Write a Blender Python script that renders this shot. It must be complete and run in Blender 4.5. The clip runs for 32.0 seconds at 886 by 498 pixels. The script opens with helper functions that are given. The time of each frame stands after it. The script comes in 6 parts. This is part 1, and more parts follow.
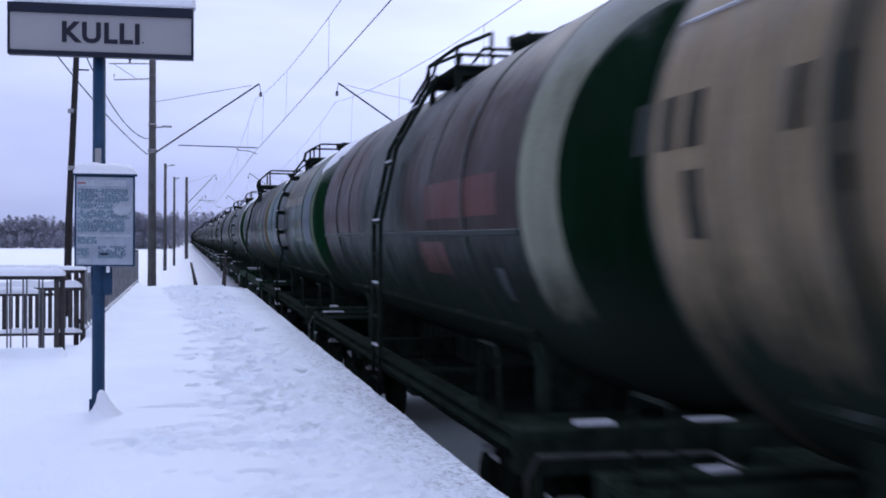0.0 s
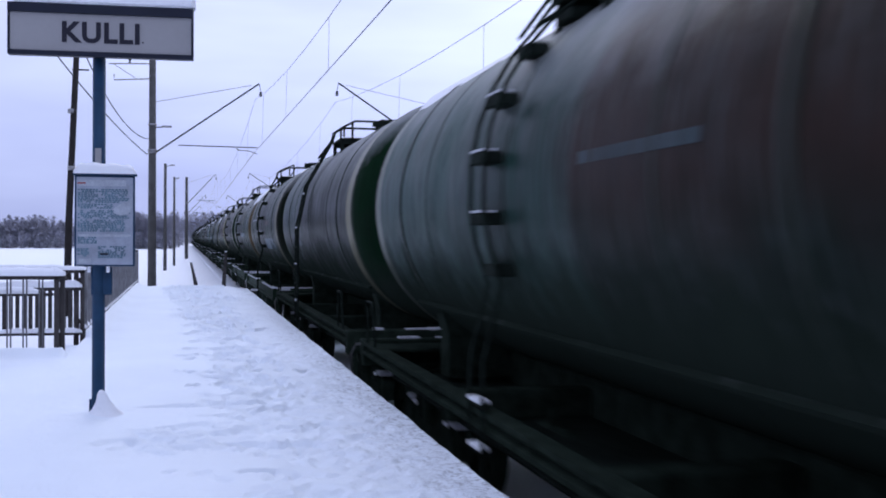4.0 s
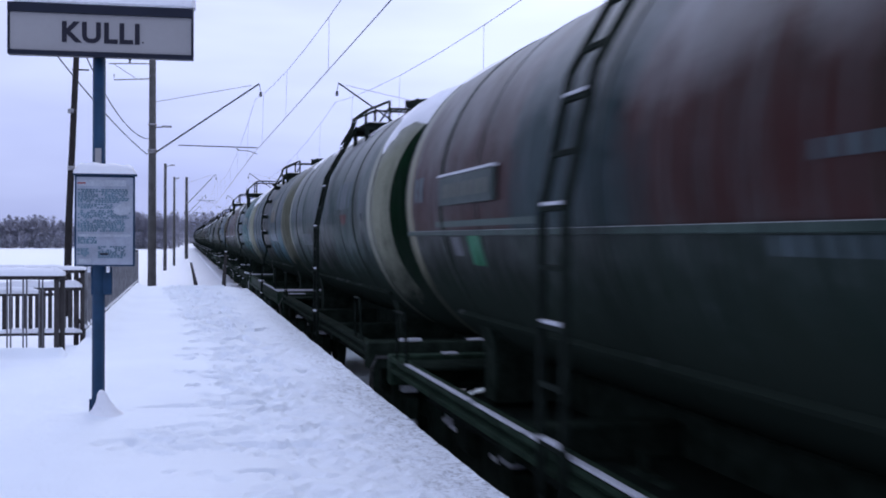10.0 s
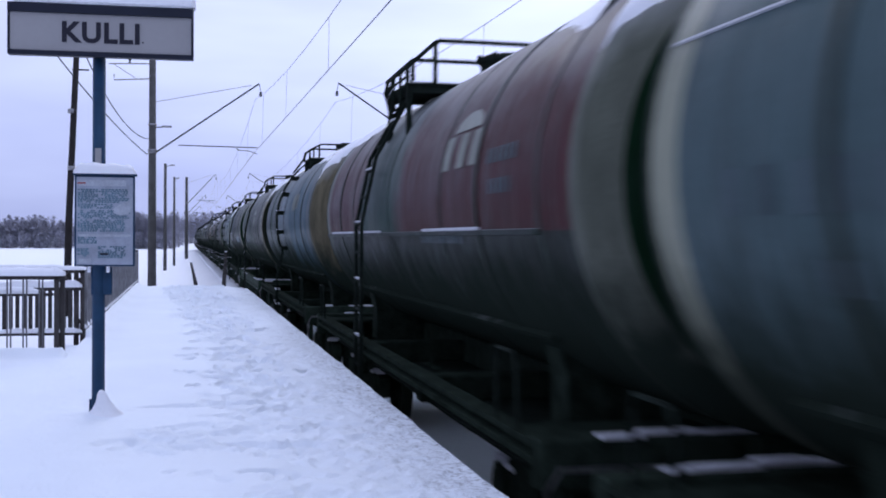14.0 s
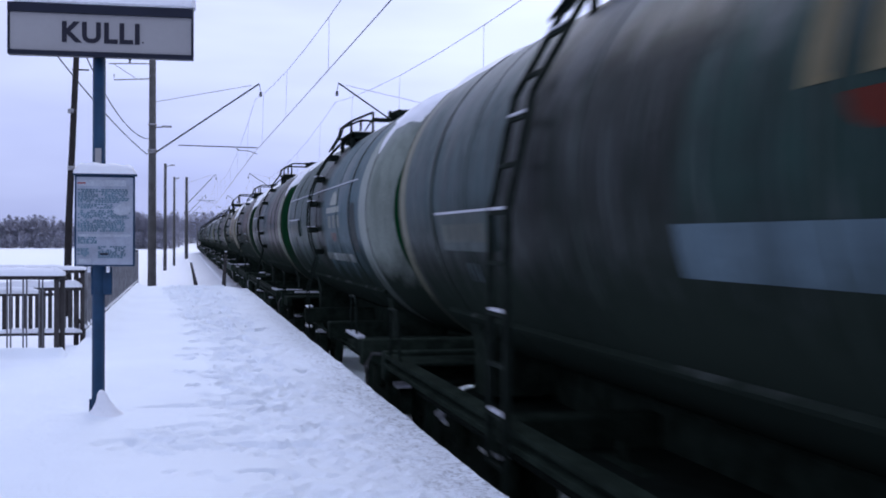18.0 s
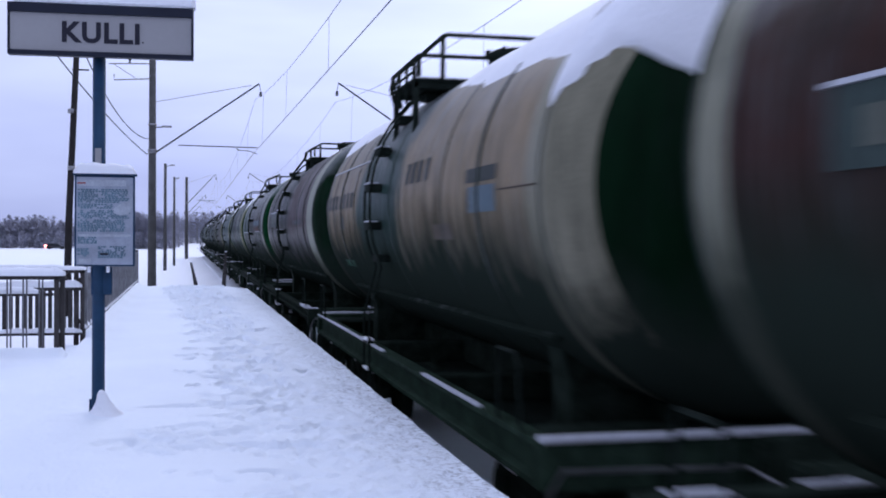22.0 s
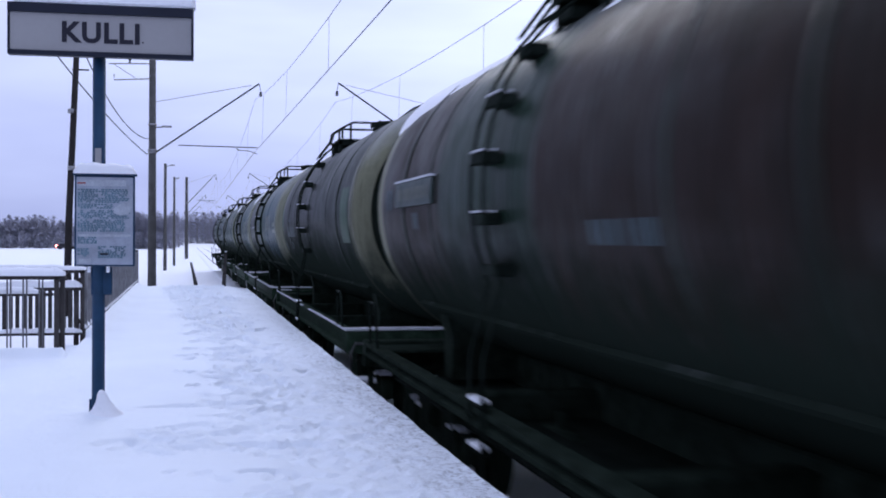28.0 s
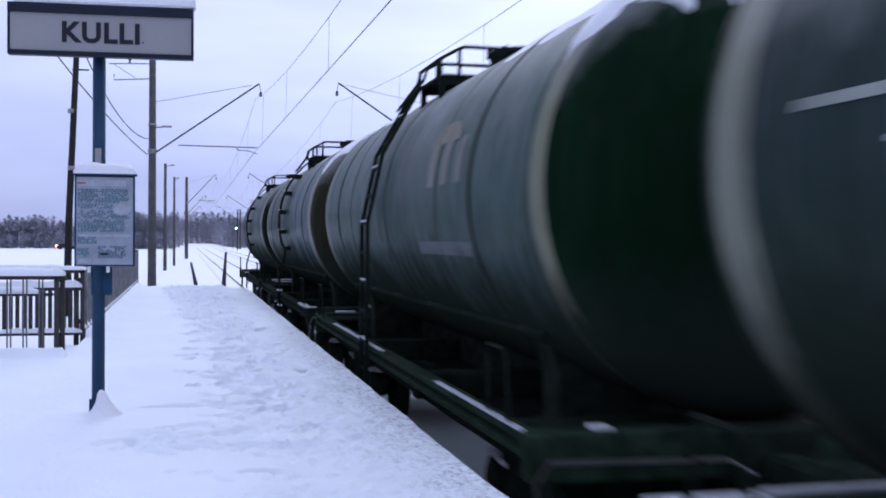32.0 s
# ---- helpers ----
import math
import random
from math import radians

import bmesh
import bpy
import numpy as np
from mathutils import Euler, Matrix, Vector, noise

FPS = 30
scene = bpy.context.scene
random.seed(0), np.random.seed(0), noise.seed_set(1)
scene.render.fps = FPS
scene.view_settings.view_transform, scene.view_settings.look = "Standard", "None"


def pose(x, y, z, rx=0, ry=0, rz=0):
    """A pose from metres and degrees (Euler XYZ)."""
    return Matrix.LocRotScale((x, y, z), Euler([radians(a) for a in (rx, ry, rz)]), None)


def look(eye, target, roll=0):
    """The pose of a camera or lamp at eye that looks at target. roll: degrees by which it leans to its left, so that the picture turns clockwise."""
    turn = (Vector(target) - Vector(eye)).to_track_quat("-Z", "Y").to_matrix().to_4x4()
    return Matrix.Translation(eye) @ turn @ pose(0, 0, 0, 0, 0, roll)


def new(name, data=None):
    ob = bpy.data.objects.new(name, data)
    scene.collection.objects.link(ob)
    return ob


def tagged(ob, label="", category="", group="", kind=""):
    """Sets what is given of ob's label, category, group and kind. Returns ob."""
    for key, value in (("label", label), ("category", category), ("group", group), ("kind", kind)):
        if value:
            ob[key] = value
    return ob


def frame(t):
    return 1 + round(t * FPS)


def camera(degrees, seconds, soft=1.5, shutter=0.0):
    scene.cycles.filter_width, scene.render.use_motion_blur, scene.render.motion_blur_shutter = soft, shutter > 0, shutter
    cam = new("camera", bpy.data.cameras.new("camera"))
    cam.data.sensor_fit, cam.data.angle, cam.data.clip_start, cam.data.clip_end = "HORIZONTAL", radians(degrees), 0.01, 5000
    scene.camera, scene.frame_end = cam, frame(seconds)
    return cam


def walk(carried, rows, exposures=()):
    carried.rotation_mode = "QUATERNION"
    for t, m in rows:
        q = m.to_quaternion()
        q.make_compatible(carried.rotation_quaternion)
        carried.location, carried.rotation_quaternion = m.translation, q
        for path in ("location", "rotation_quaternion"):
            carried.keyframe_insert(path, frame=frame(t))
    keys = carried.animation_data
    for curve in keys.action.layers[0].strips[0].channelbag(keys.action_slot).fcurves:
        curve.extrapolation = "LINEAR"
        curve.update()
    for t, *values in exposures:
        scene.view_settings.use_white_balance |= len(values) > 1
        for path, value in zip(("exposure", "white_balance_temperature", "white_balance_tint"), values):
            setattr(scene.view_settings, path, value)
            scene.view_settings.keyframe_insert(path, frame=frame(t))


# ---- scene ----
# ---- camera: a fixed tripod on the snowy platform ----
# x: across the track, y: along it (away), z: up; platform snow at z = 0, rail top at RAIL.
RAIL = -1.13
AXIS = 3.58
EYE = (0.0, 0.0, 1.30)
TURN, TILT, ROLL = 13.39, -0.507, 0.35
cam = camera(44.42, 32.0, soft=1.85, shutter=0.5)
_d = (math.sin(radians(TURN)), math.cos(radians(TURN)), math.tan(radians(TILT)))
_pose = look(EYE, (EYE[0] + _d[0] * 10, EYE[1] + _d[1] * 10, EYE[2] + _d[2] * 10), ROLL)
walk(cam, [(0.0, _pose), (32.0, _pose)])

# ---- overcast winter dusk ----
world = bpy.data.worlds.new("overcast_sky")
scene.world = world
world.use_nodes = True
_nt = world.node_tree
_nt.nodes.clear()


def wnode(kind, **kw):
    n = _nt.nodes.new(kind)
    for k, v in kw.items():
        n.inputs[k].default_value = v
    return n


_sky = _nt.nodes.new("ShaderNodeTexSky")
_sky.sky_type = "NISHITA"
_sky.sun_disc = False
_sky.sun_elevation, _sky.sun_rotation = radians(8), radians(60)
_tc = _nt.nodes.new("ShaderNodeTexCoord")
_map = _nt.nodes.new("ShaderNodeMapping")
_map.inputs["Scale"].default_value = (1.0, 1.0, 4.5)
_noise = wnode("ShaderNodeTexNoise", Scale=2.2, Detail=4.0, Roughness=0.5)
_sep = _nt.nodes.new("ShaderNodeSeparateXYZ")
_grad = _nt.nodes.new("ShaderNodeValToRGB")
_grad.color_ramp.elements[0].position, _grad.color_ramp.elements[0].color = 0.0, (0.58, 0.640, 0.97, 1)
_grad.color_ramp.elements[1].position, _grad.color_ramp.elements[1].color = 0.22, (0.77, 0.835, 1.15, 1)
_e = _grad.color_ramp.elements.new(0.09)
_e.color = (0.66, 0.725, 1.075, 1)
_e = _grad.color_ramp.elements.new(0.8)
_e.color = (0.97, 1.06, 1.40, 1)
_cl = _nt.nodes.new("ShaderNodeValToRGB")
_cl.color_ramp.elements[0].position, _cl.color_ramp.elements[0].color = 0.34, (0.80, 0.805, 0.86, 1)
_cl.color_ramp.elements[1].position, _cl.color_ramp.elements[1].color = 0.66, (1.10, 1.10, 1.08, 1)
_mul = _nt.nodes.new("ShaderNodeMixRGB")
_mul.blend_type, _mul.inputs[0].default_value = "MULTIPLY", 1.0
_side = _nt.nodes.new("ShaderNodeValToRGB")
_remap = _nt.nodes.new("ShaderNodeMapRange")
_remap.inputs[1].default_value, _remap.inputs[2].default_value = -1.0, 1.0
for p, c in ((0.0, 0.58), (0.45, 0.93), (0.675, 1.20), (1.0, 1.34)):
    _e = _side.color_ramp.elements.new(p)
    _e.color = (c * 0.965, c, c * 1.085, 1)
_side.color_ramp.elements.remove(_side.color_ramp.elements[0])
_side.color_ramp.elements.remove(_side.color_ramp.elements[-1])
_mul2 = _nt.nodes.new("ShaderNodeMixRGB")
_mul2.blend_type, _mul2.inputs[0].default_value = "MULTIPLY", 1.0
_veil = _nt.nodes.new("ShaderNodeMixRGB")
_veil.inputs[0].default_value = 0.97
_bg = wnode("ShaderNodeBackground", Strength=1.0)
_skydim = _nt.nodes.new("ShaderNodeMixRGB")
_skydim.blend_type, _skydim.inputs[0].default_value = "MULTIPLY", 1.0
_skydim.inputs[2].default_value = (0.1, 0.1, 0.1, 1)
_out = _nt.nodes.new("ShaderNodeOutputWorld")
for a, b in ((_tc.outputs["Generated"], _map.inputs[0]), (_map.outputs[0], _noise.inputs["Vector"]),
             (_tc.outputs["Generated"], _sep.inputs[0]), (_sep.outputs[2], _grad.inputs[0]), (_noise.outputs[0], _cl.inputs[0]),
             (_grad.outputs[0], _mul.inputs[1]), (_cl.outputs[0], _mul.inputs[2]), (_sky.outputs[0], _skydim.inputs[1]),
             (_skydim.outputs[0], _veil.inputs[1]), (_sep.outputs[0], _remap.inputs[0]), (_remap.outputs[0], _side.inputs[0]), (_mul.outputs[0], _mul2.inputs[1]),
             (_side.outputs[0], _mul2.inputs[2]), (_mul2.outputs[0], _veil.inputs[2]),
             (_veil.outputs[0], _bg.inputs[0]), (_bg.outputs[0], _out.inputs[0])):
    _nt.links.new(a, b)

_sun = bpy.data.lights.new("sun", "SUN")
_sun.energy, _sun.angle, _sun.color = 0.8, radians(28), (0.95, 0.95, 1.0)
sun = new("sun", _sun)
sun.matrix_world = look((14, 60, 36), (0, 0, 0))
scene.view_settings.exposure = 0.0
# ---- mesh tools ----
class Build:
    """Collects vertices and faces of one mesh; faces may carry a material slot."""

    def __init__(self):
        self.v, self.f, self.m, self.smooth = [], [], [], []

    def face(self, ids, slot=0, smooth=False):
        self.f.append(tuple(ids))
        self.m.append(slot)
        self.smooth.append(smooth)

    def box(self, x0, x1, y0, y1, z0, z1, b=0.0, m=None, slot=0):
        """A box with chamfered edges of width b, turned by the matrix m."""
        n = len(self.v)
        c = ((x0 + x1) / 2, (y0 + y1) / 2, (z0 + z1) / 2)
        h = (abs(x1 - x0) / 2, abs(y1 - y0) / 2, abs(z1 - z0) / 2)
        b = min(b, 0.45 * min(h))
        pts = []
        if b <= 0:
            for sx in (-1, 1):
                for sy in (-1, 1):
                    for sz in (-1, 1):
                        pts.append((c[0] + sx * h[0], c[1] + sy * h[1], c[2] + sz * h[2]))
            faces = [(0, 1, 3, 2), (4, 6, 7, 5), (0, 4, 5, 1), (2, 3, 7, 6), (0, 2, 6, 4), (1, 5, 7, 3)]
        else:
            idx = {}
            for sx in (-1, 1):
                for sy in (-1, 1):
                    for sz in (-1, 1):
                        for ax in range(3):
                            p = [h[0] - b, h[1] - b, h[2] - b]
                            p[ax] = h[ax]
                            idx[(sx, sy, sz, ax)] = len(pts)
                            pts.append((c[0] + sx * p[0], c[1] + sy * p[1], c[2] + sz * p[2]))
            faces = []
            for ax in range(3):
                o = [a for a in range(3) if a != ax]
                for s in (-1, 1):
                    ring = []
                    for p, q in ((-1, -1), (1, -1), (1, 1), (-1, 1)):
                        k = [0, 0, 0]
                        k[ax], k[o[0]], k[o[1]] = s, p, q
                        ring.append(idx[(*k, ax)])
                    if (s > 0) == (ax == 1):
                        ring.reverse()
                    faces.append(tuple(ring))
                for p in (-1, 1):
                    for q in (-1, 1):
                        k0, k1 = [0, 0, 0], [0, 0, 0]
                        k0[ax], k0[o[0]], k0[o[1]] = -1, p, q
                        k1[ax], k1[o[0]], k1[o[1]] = 1, p, q
                        faces.append((idx[(*k0, o[0])], idx[(*k1, o[0])], idx[(*k1, o[1])], idx[(*k0, o[1])]))
            for sx in (-1, 1):
                for sy in (-1, 1):
                    for sz in (-1, 1):
                        faces.append(tuple(idx[(sx, sy, sz, a)] for a in range(3)))
        self.v += [tuple(m @ Vector(p)) for p in pts] if m else pts
        for f in faces:
            self.face([n + i for i in f], slot)
        return self

    def tube(self, pts, r, seg=6, r2=None, closed=False, slot=0, caps=True):
        """A round bar along a line of points; its radius goes from r to r2."""
        pts = [Vector(p) for p in pts]
        r2 = r if r2 is None else r2
        n, k = len(self.v), len(pts)
        side = None
        for i, p in enumerate(pts):
            if closed:
                d = pts[(i + 1) % k] - pts[i - 1]
            else:
                d = pts[min(i + 1, k - 1)] - pts[max(i - 1, 0)]
            d.normalize()
            if side is None:
                side = d.orthogonal().normalized()
            side = (side - d * side.dot(d)).normalized()
            up = d.cross(side)
            rr = r + (r2 - r) * i / max(1, k - 1)
            for j in range(seg):
                a = 2 * math.pi * j / seg
                self.v.append(tuple(p + side * (rr * math.cos(a)) + up * (rr * math.sin(a))))
        for i in range(k if closed else k - 1):
            i2 = (i + 1) % k
            for j in range(seg):
                j2 = (j + 1) % seg
                self.face((n + i * seg + j, n + i * seg + j2, n + i2 * seg + j2, n + i2 * seg + j), slot, seg > 5)
        if caps and not closed:
            self.face([n + j for j in reversed(range(seg))], slot)
            self.face([n + (k - 1) * seg + j for j in range(seg)], slot)
        return self

    def lathe(self, profile, axis="y", seg=24, origin=(0, 0, 0), slot=0, smooth=True):
        """Turns (radius, height) pairs about an axis."""
        n, k = len(self.v), len(profile)
        for r, h in profile:
            for j in range(seg):
                a = 2 * math.pi * j / seg
                c, s = r * math.cos(a), r * math.sin(a)
                p = {"y": (c, h, s), "x": (h, c, s), "z": (c, s, h)}[axis]
                self.v.append((p[0] + origin[0], p[1] + origin[1], p[2] + origin[2]))
        for i in range(k - 1):
            for j in range(seg):
                j2 = (j + 1) % seg
                self.face((n + i * seg + j, n + i * seg + j2, n + (i + 1) * seg + j2, n + (i + 1) * seg + j), slot, smooth)
        self.face([n + j for j in range(seg)], slot)
        self.face([n + (k - 1) * seg + j for j in range(seg)], slot)
        return self

    def prism(self, outline, x0, x1, slot=0):
        """An outline in (y, z) pushed out from x0 to x1."""
        n, k = len(self.v), len(outline)
        self.v += [(x0, y, z) for y, z in outline] + [(x1, y, z) for y, z in outline]
        for i in range(k):
            j = (i + 1) % k
            self.face((n + i, n + j, n + k + j, n + k + i), slot)
        self.face([n + i for i in reversed(range(k))], slot)
        self.face([n + k + i for i in range(k)], slot)
        return self

    def mesh(self, name, *materials):
        me = bpy.data.meshes.new(name)
        me.from_pydata(self.v, [], self.f)
        for m in materials:
            me.materials.append(m)
        me.polygons.foreach_set("material_index", self.m)
        me.polygons.foreach_set("use_smooth", self.smooth)
        bm = bmesh.new()
        bm.from_mesh(me)
        bmesh.ops.recalc_face_normals(bm, faces=bm.faces)
        bm.to_mesh(me)
        bm.free()
        me.update()
        return me


def piece(name, me, parent=None, m=None, label=""):
    """One mesh object under a thing or a part (or on its own), with its pose in the parent's space."""
    ob = new(name, me)
    ob.parent = parent
    if m is not None:
        ob.matrix_basis = m
    if label:
        ob["label"] = label
    return ob


def part(name, b, material, parent, label="", m=None):
    mats = material if isinstance(material, (list, tuple)) else [material]
    return piece(name, b.mesh(name, *mats), parent, m, label)


def thing(name, label, category, m=None, group="", kind=""):
    ob = new(name)
    ob.empty_display_size = 0.2
    if m is not None:
        ob.matrix_basis = m
    return tagged(ob, label, category, group, kind)


MESHES = {}


def shared(key, make):
    if key not in MESHES:
        MESHES[key] = make()
    return MESHES[key]


# ---- materials ----
def material(name):
    mt = bpy.data.materials.new(name)
    mt.use_nodes = True
    nt = mt.node_tree
    nt.nodes.clear()
    out = nt.nodes.new("ShaderNodeOutputMaterial")
    bs = nt.nodes.new("ShaderNodeBsdfPrincipled")
    nt.links.new(bs.outputs[0], out.inputs[0])
    return mt, nt, bs


def node(nt, kind, **kw):
    n = nt.nodes.new(kind)
    for k, v in kw.items():
        n.inputs[k.replace("_", " ")].default_value = v
    return n


def ramp(nt, src, stops):
    n = nt.nodes.new("ShaderNodeValToRGB")
    el = n.color_ramp.elements
    while len(el) < len(stops):
        el.new(0.5)
    for e, (p, c) in zip(el, stops):
        e.position = p
        e.color = (*c, 1) if not isinstance(c, (int, float)) else (c, c, c, 1)
    nt.links.new(src, n.inputs[0])
    return n.outputs[0]


def mix(nt, fac, a, b, blend="MIX"):
    n = nt.nodes.new("ShaderNodeMixRGB")
    n.blend_type = blend
    for i, v in ((0, fac), (1, a), (2, b)):
        if isinstance(v, (int, float)):
            n.inputs[i].default_value = v if i == 0 else (v, v, v, 1)
        elif isinstance(v, tuple):
            n.inputs[i].default_value = (*v, 1) if len(v) == 3 else v
        else:
            nt.links.new(v, n.inputs[i])
    return n.outputs[0]


def coords(nt, scale=(1, 1, 1), kind="Object", spread=True):
    """Object coordinates, scaled, and shifted from object to object."""
    tc = nt.nodes.new("ShaderNodeTexCoord")
    mp = nt.nodes.new("ShaderNodeMapping")
    mp.inputs["Scale"].default_value = scale
    nt.links.new(tc.outputs[kind], mp.inputs[0])
    if spread:
        info = nt.nodes.new("ShaderNodeObjectInfo")
        mul = nt.nodes.new("ShaderNodeMath")
        mul.operation = "MULTIPLY"
        mul.inputs[1].default_value = 37.0
        nt.links.new(info.outputs["Random"], mul.inputs[0])
        nt.links.new(mul.outputs[0], mp.inputs["Location"])
    return mp.outputs[0]


def bump(nt, bs, src, strength, distance):
    b = node(nt, "ShaderNodeBump", Strength=strength, Distance=distance)
    nt.links.new(src, b.inputs["Height"])
    nt.links.new(b.outputs[0], bs.inputs["Normal"])


def noise_of(nt, vec, scale, detail=4.0, rough=0.55):
    n = node(nt, "ShaderNodeTexNoise", Scale=scale, Detail=detail, Roughness=rough)
    nt.links.new(vec, n.inputs["Vector"])
    return n.outputs[0]


def plain(name, colour, rough=0.6, metal=0.0, vary=0.25, scale=6.0, relief=0.15, gloss=0.2):
    """Paint, metal or concrete: two scales of mottling, uneven gloss and fine relief."""
    mt, nt, bs = material(name)
    vec = coords(nt)
    big, fine = noise_of(nt, vec, scale), noise_of(nt, vec, scale * 9, 3.0)
    dark = tuple(c * (1 - vary) for c in colour)
    light = tuple(min(1, c * (1 + vary)) for c in colour)
    col = mix(nt, ramp(nt, big, [(0.35, 0), (0.65, 1)]), dark, light)
    col = mix(nt, 0.35, col, ramp(nt, fine, [(0.3, dark), (0.7, light)]))
    nt.links.new(col, bs.inputs["Base Color"])
    nt.links.new(ramp(nt, fine, [(0.2, max(0.05, rough - 0.12)), (0.8, min(1, rough + 0.12))]), bs.inputs["Roughness"])
    bs.inputs["Metallic"].default_value = metal
    bs.inputs["Specular IOR Level"].default_value = gloss
    bump(nt, bs, fine, relief, 0.01)
    return mt


PAINTS = {}



def under_film(colour):
    """The paint as it shows through its film of oil and soot."""
    film = 0.36 + 0.32 * min(1.0, max(colour) / 0.1) if max(colour) < 0.2 else 0.50
    r, g, b = colour
    ochre = 0.78 if max(colour) < 0.05 else 0.96 if b > 1.15 * r else 0.92
    cool = 0.80 if r <= 1.1 * g and max(colour) < 0.15 else 0.97
    seen = (r * film * cool, g * film * 1.03, b * film * ochre)
    grey = sum(seen) / 3
    vivid = 1.28 if max(colour) < 0.2 else 1.0
    return tuple(max(0.3 * v, grey + vivid * (v - grey)) for v in seen)


def math_node(nt, op, a, b, c=None):
    n = nt.nodes.new("ShaderNodeMath")
    n.operation = op
    for i, v in enumerate((a, b, c)):
        if v is None:
            continue
        if isinstance(v, (int, float)):
            n.inputs[i].default_value = v
        else:
            nt.links.new(v, n.inputs[i])
    return n.outputs[0]


def step_at(nt, src, at, half):
    n = node(nt, "ShaderNodeMapRange")
    n.inputs[1].default_value, n.inputs[2].default_value = at - half, at + half
    nt.links.new(src, n.inputs[0])
    return n.outputs[0]


def zones(nt, layout, wander):
    """Paint zones along a barrel: rings end sharply, the stained middle has ragged borders."""
    stations, colours, ragged, seam_z, crisp = layout
    tc = nt.nodes.new("ShaderNodeTexCoord")
    sp = nt.nodes.new("ShaderNodeSeparateXYZ")
    nt.links.new(tc.outputs["Object"], sp.inputs[0])
    y, z = sp.outputs[1], sp.outputs[2]
    loose = math_node(nt, "MULTIPLY_ADD", wander, 3.2, math_node(nt, "SUBTRACT", y, 1.6))
    top = grime = max(c[2] for c in colours)
    up, low, clean = under_film(colours[0][0]), under_film(colours[0][1]), (colours[0][2] / top,) * 3
    for at, (u, l, g) in zip(stations[1:-1], colours[1:]):
        k = step_at(nt, loose, at, 0.22) if at in ragged else step_at(nt, y, at, 0.006)
        up, low, clean = mix(nt, k, up, under_film(u)), mix(nt, k, low, under_film(l)), mix(nt, k, clean, (g / top,) * 3)
    edge = step_at(nt, z, seam_z, 0.004) if crisp else step_at(nt, math_node(nt, "MULTIPLY_ADD", wander, 1.6, math_node(nt, "SUBTRACT", z, 0.8)), seam_z, 0.22)
    return mix(nt, edge, low, up), clean, grime


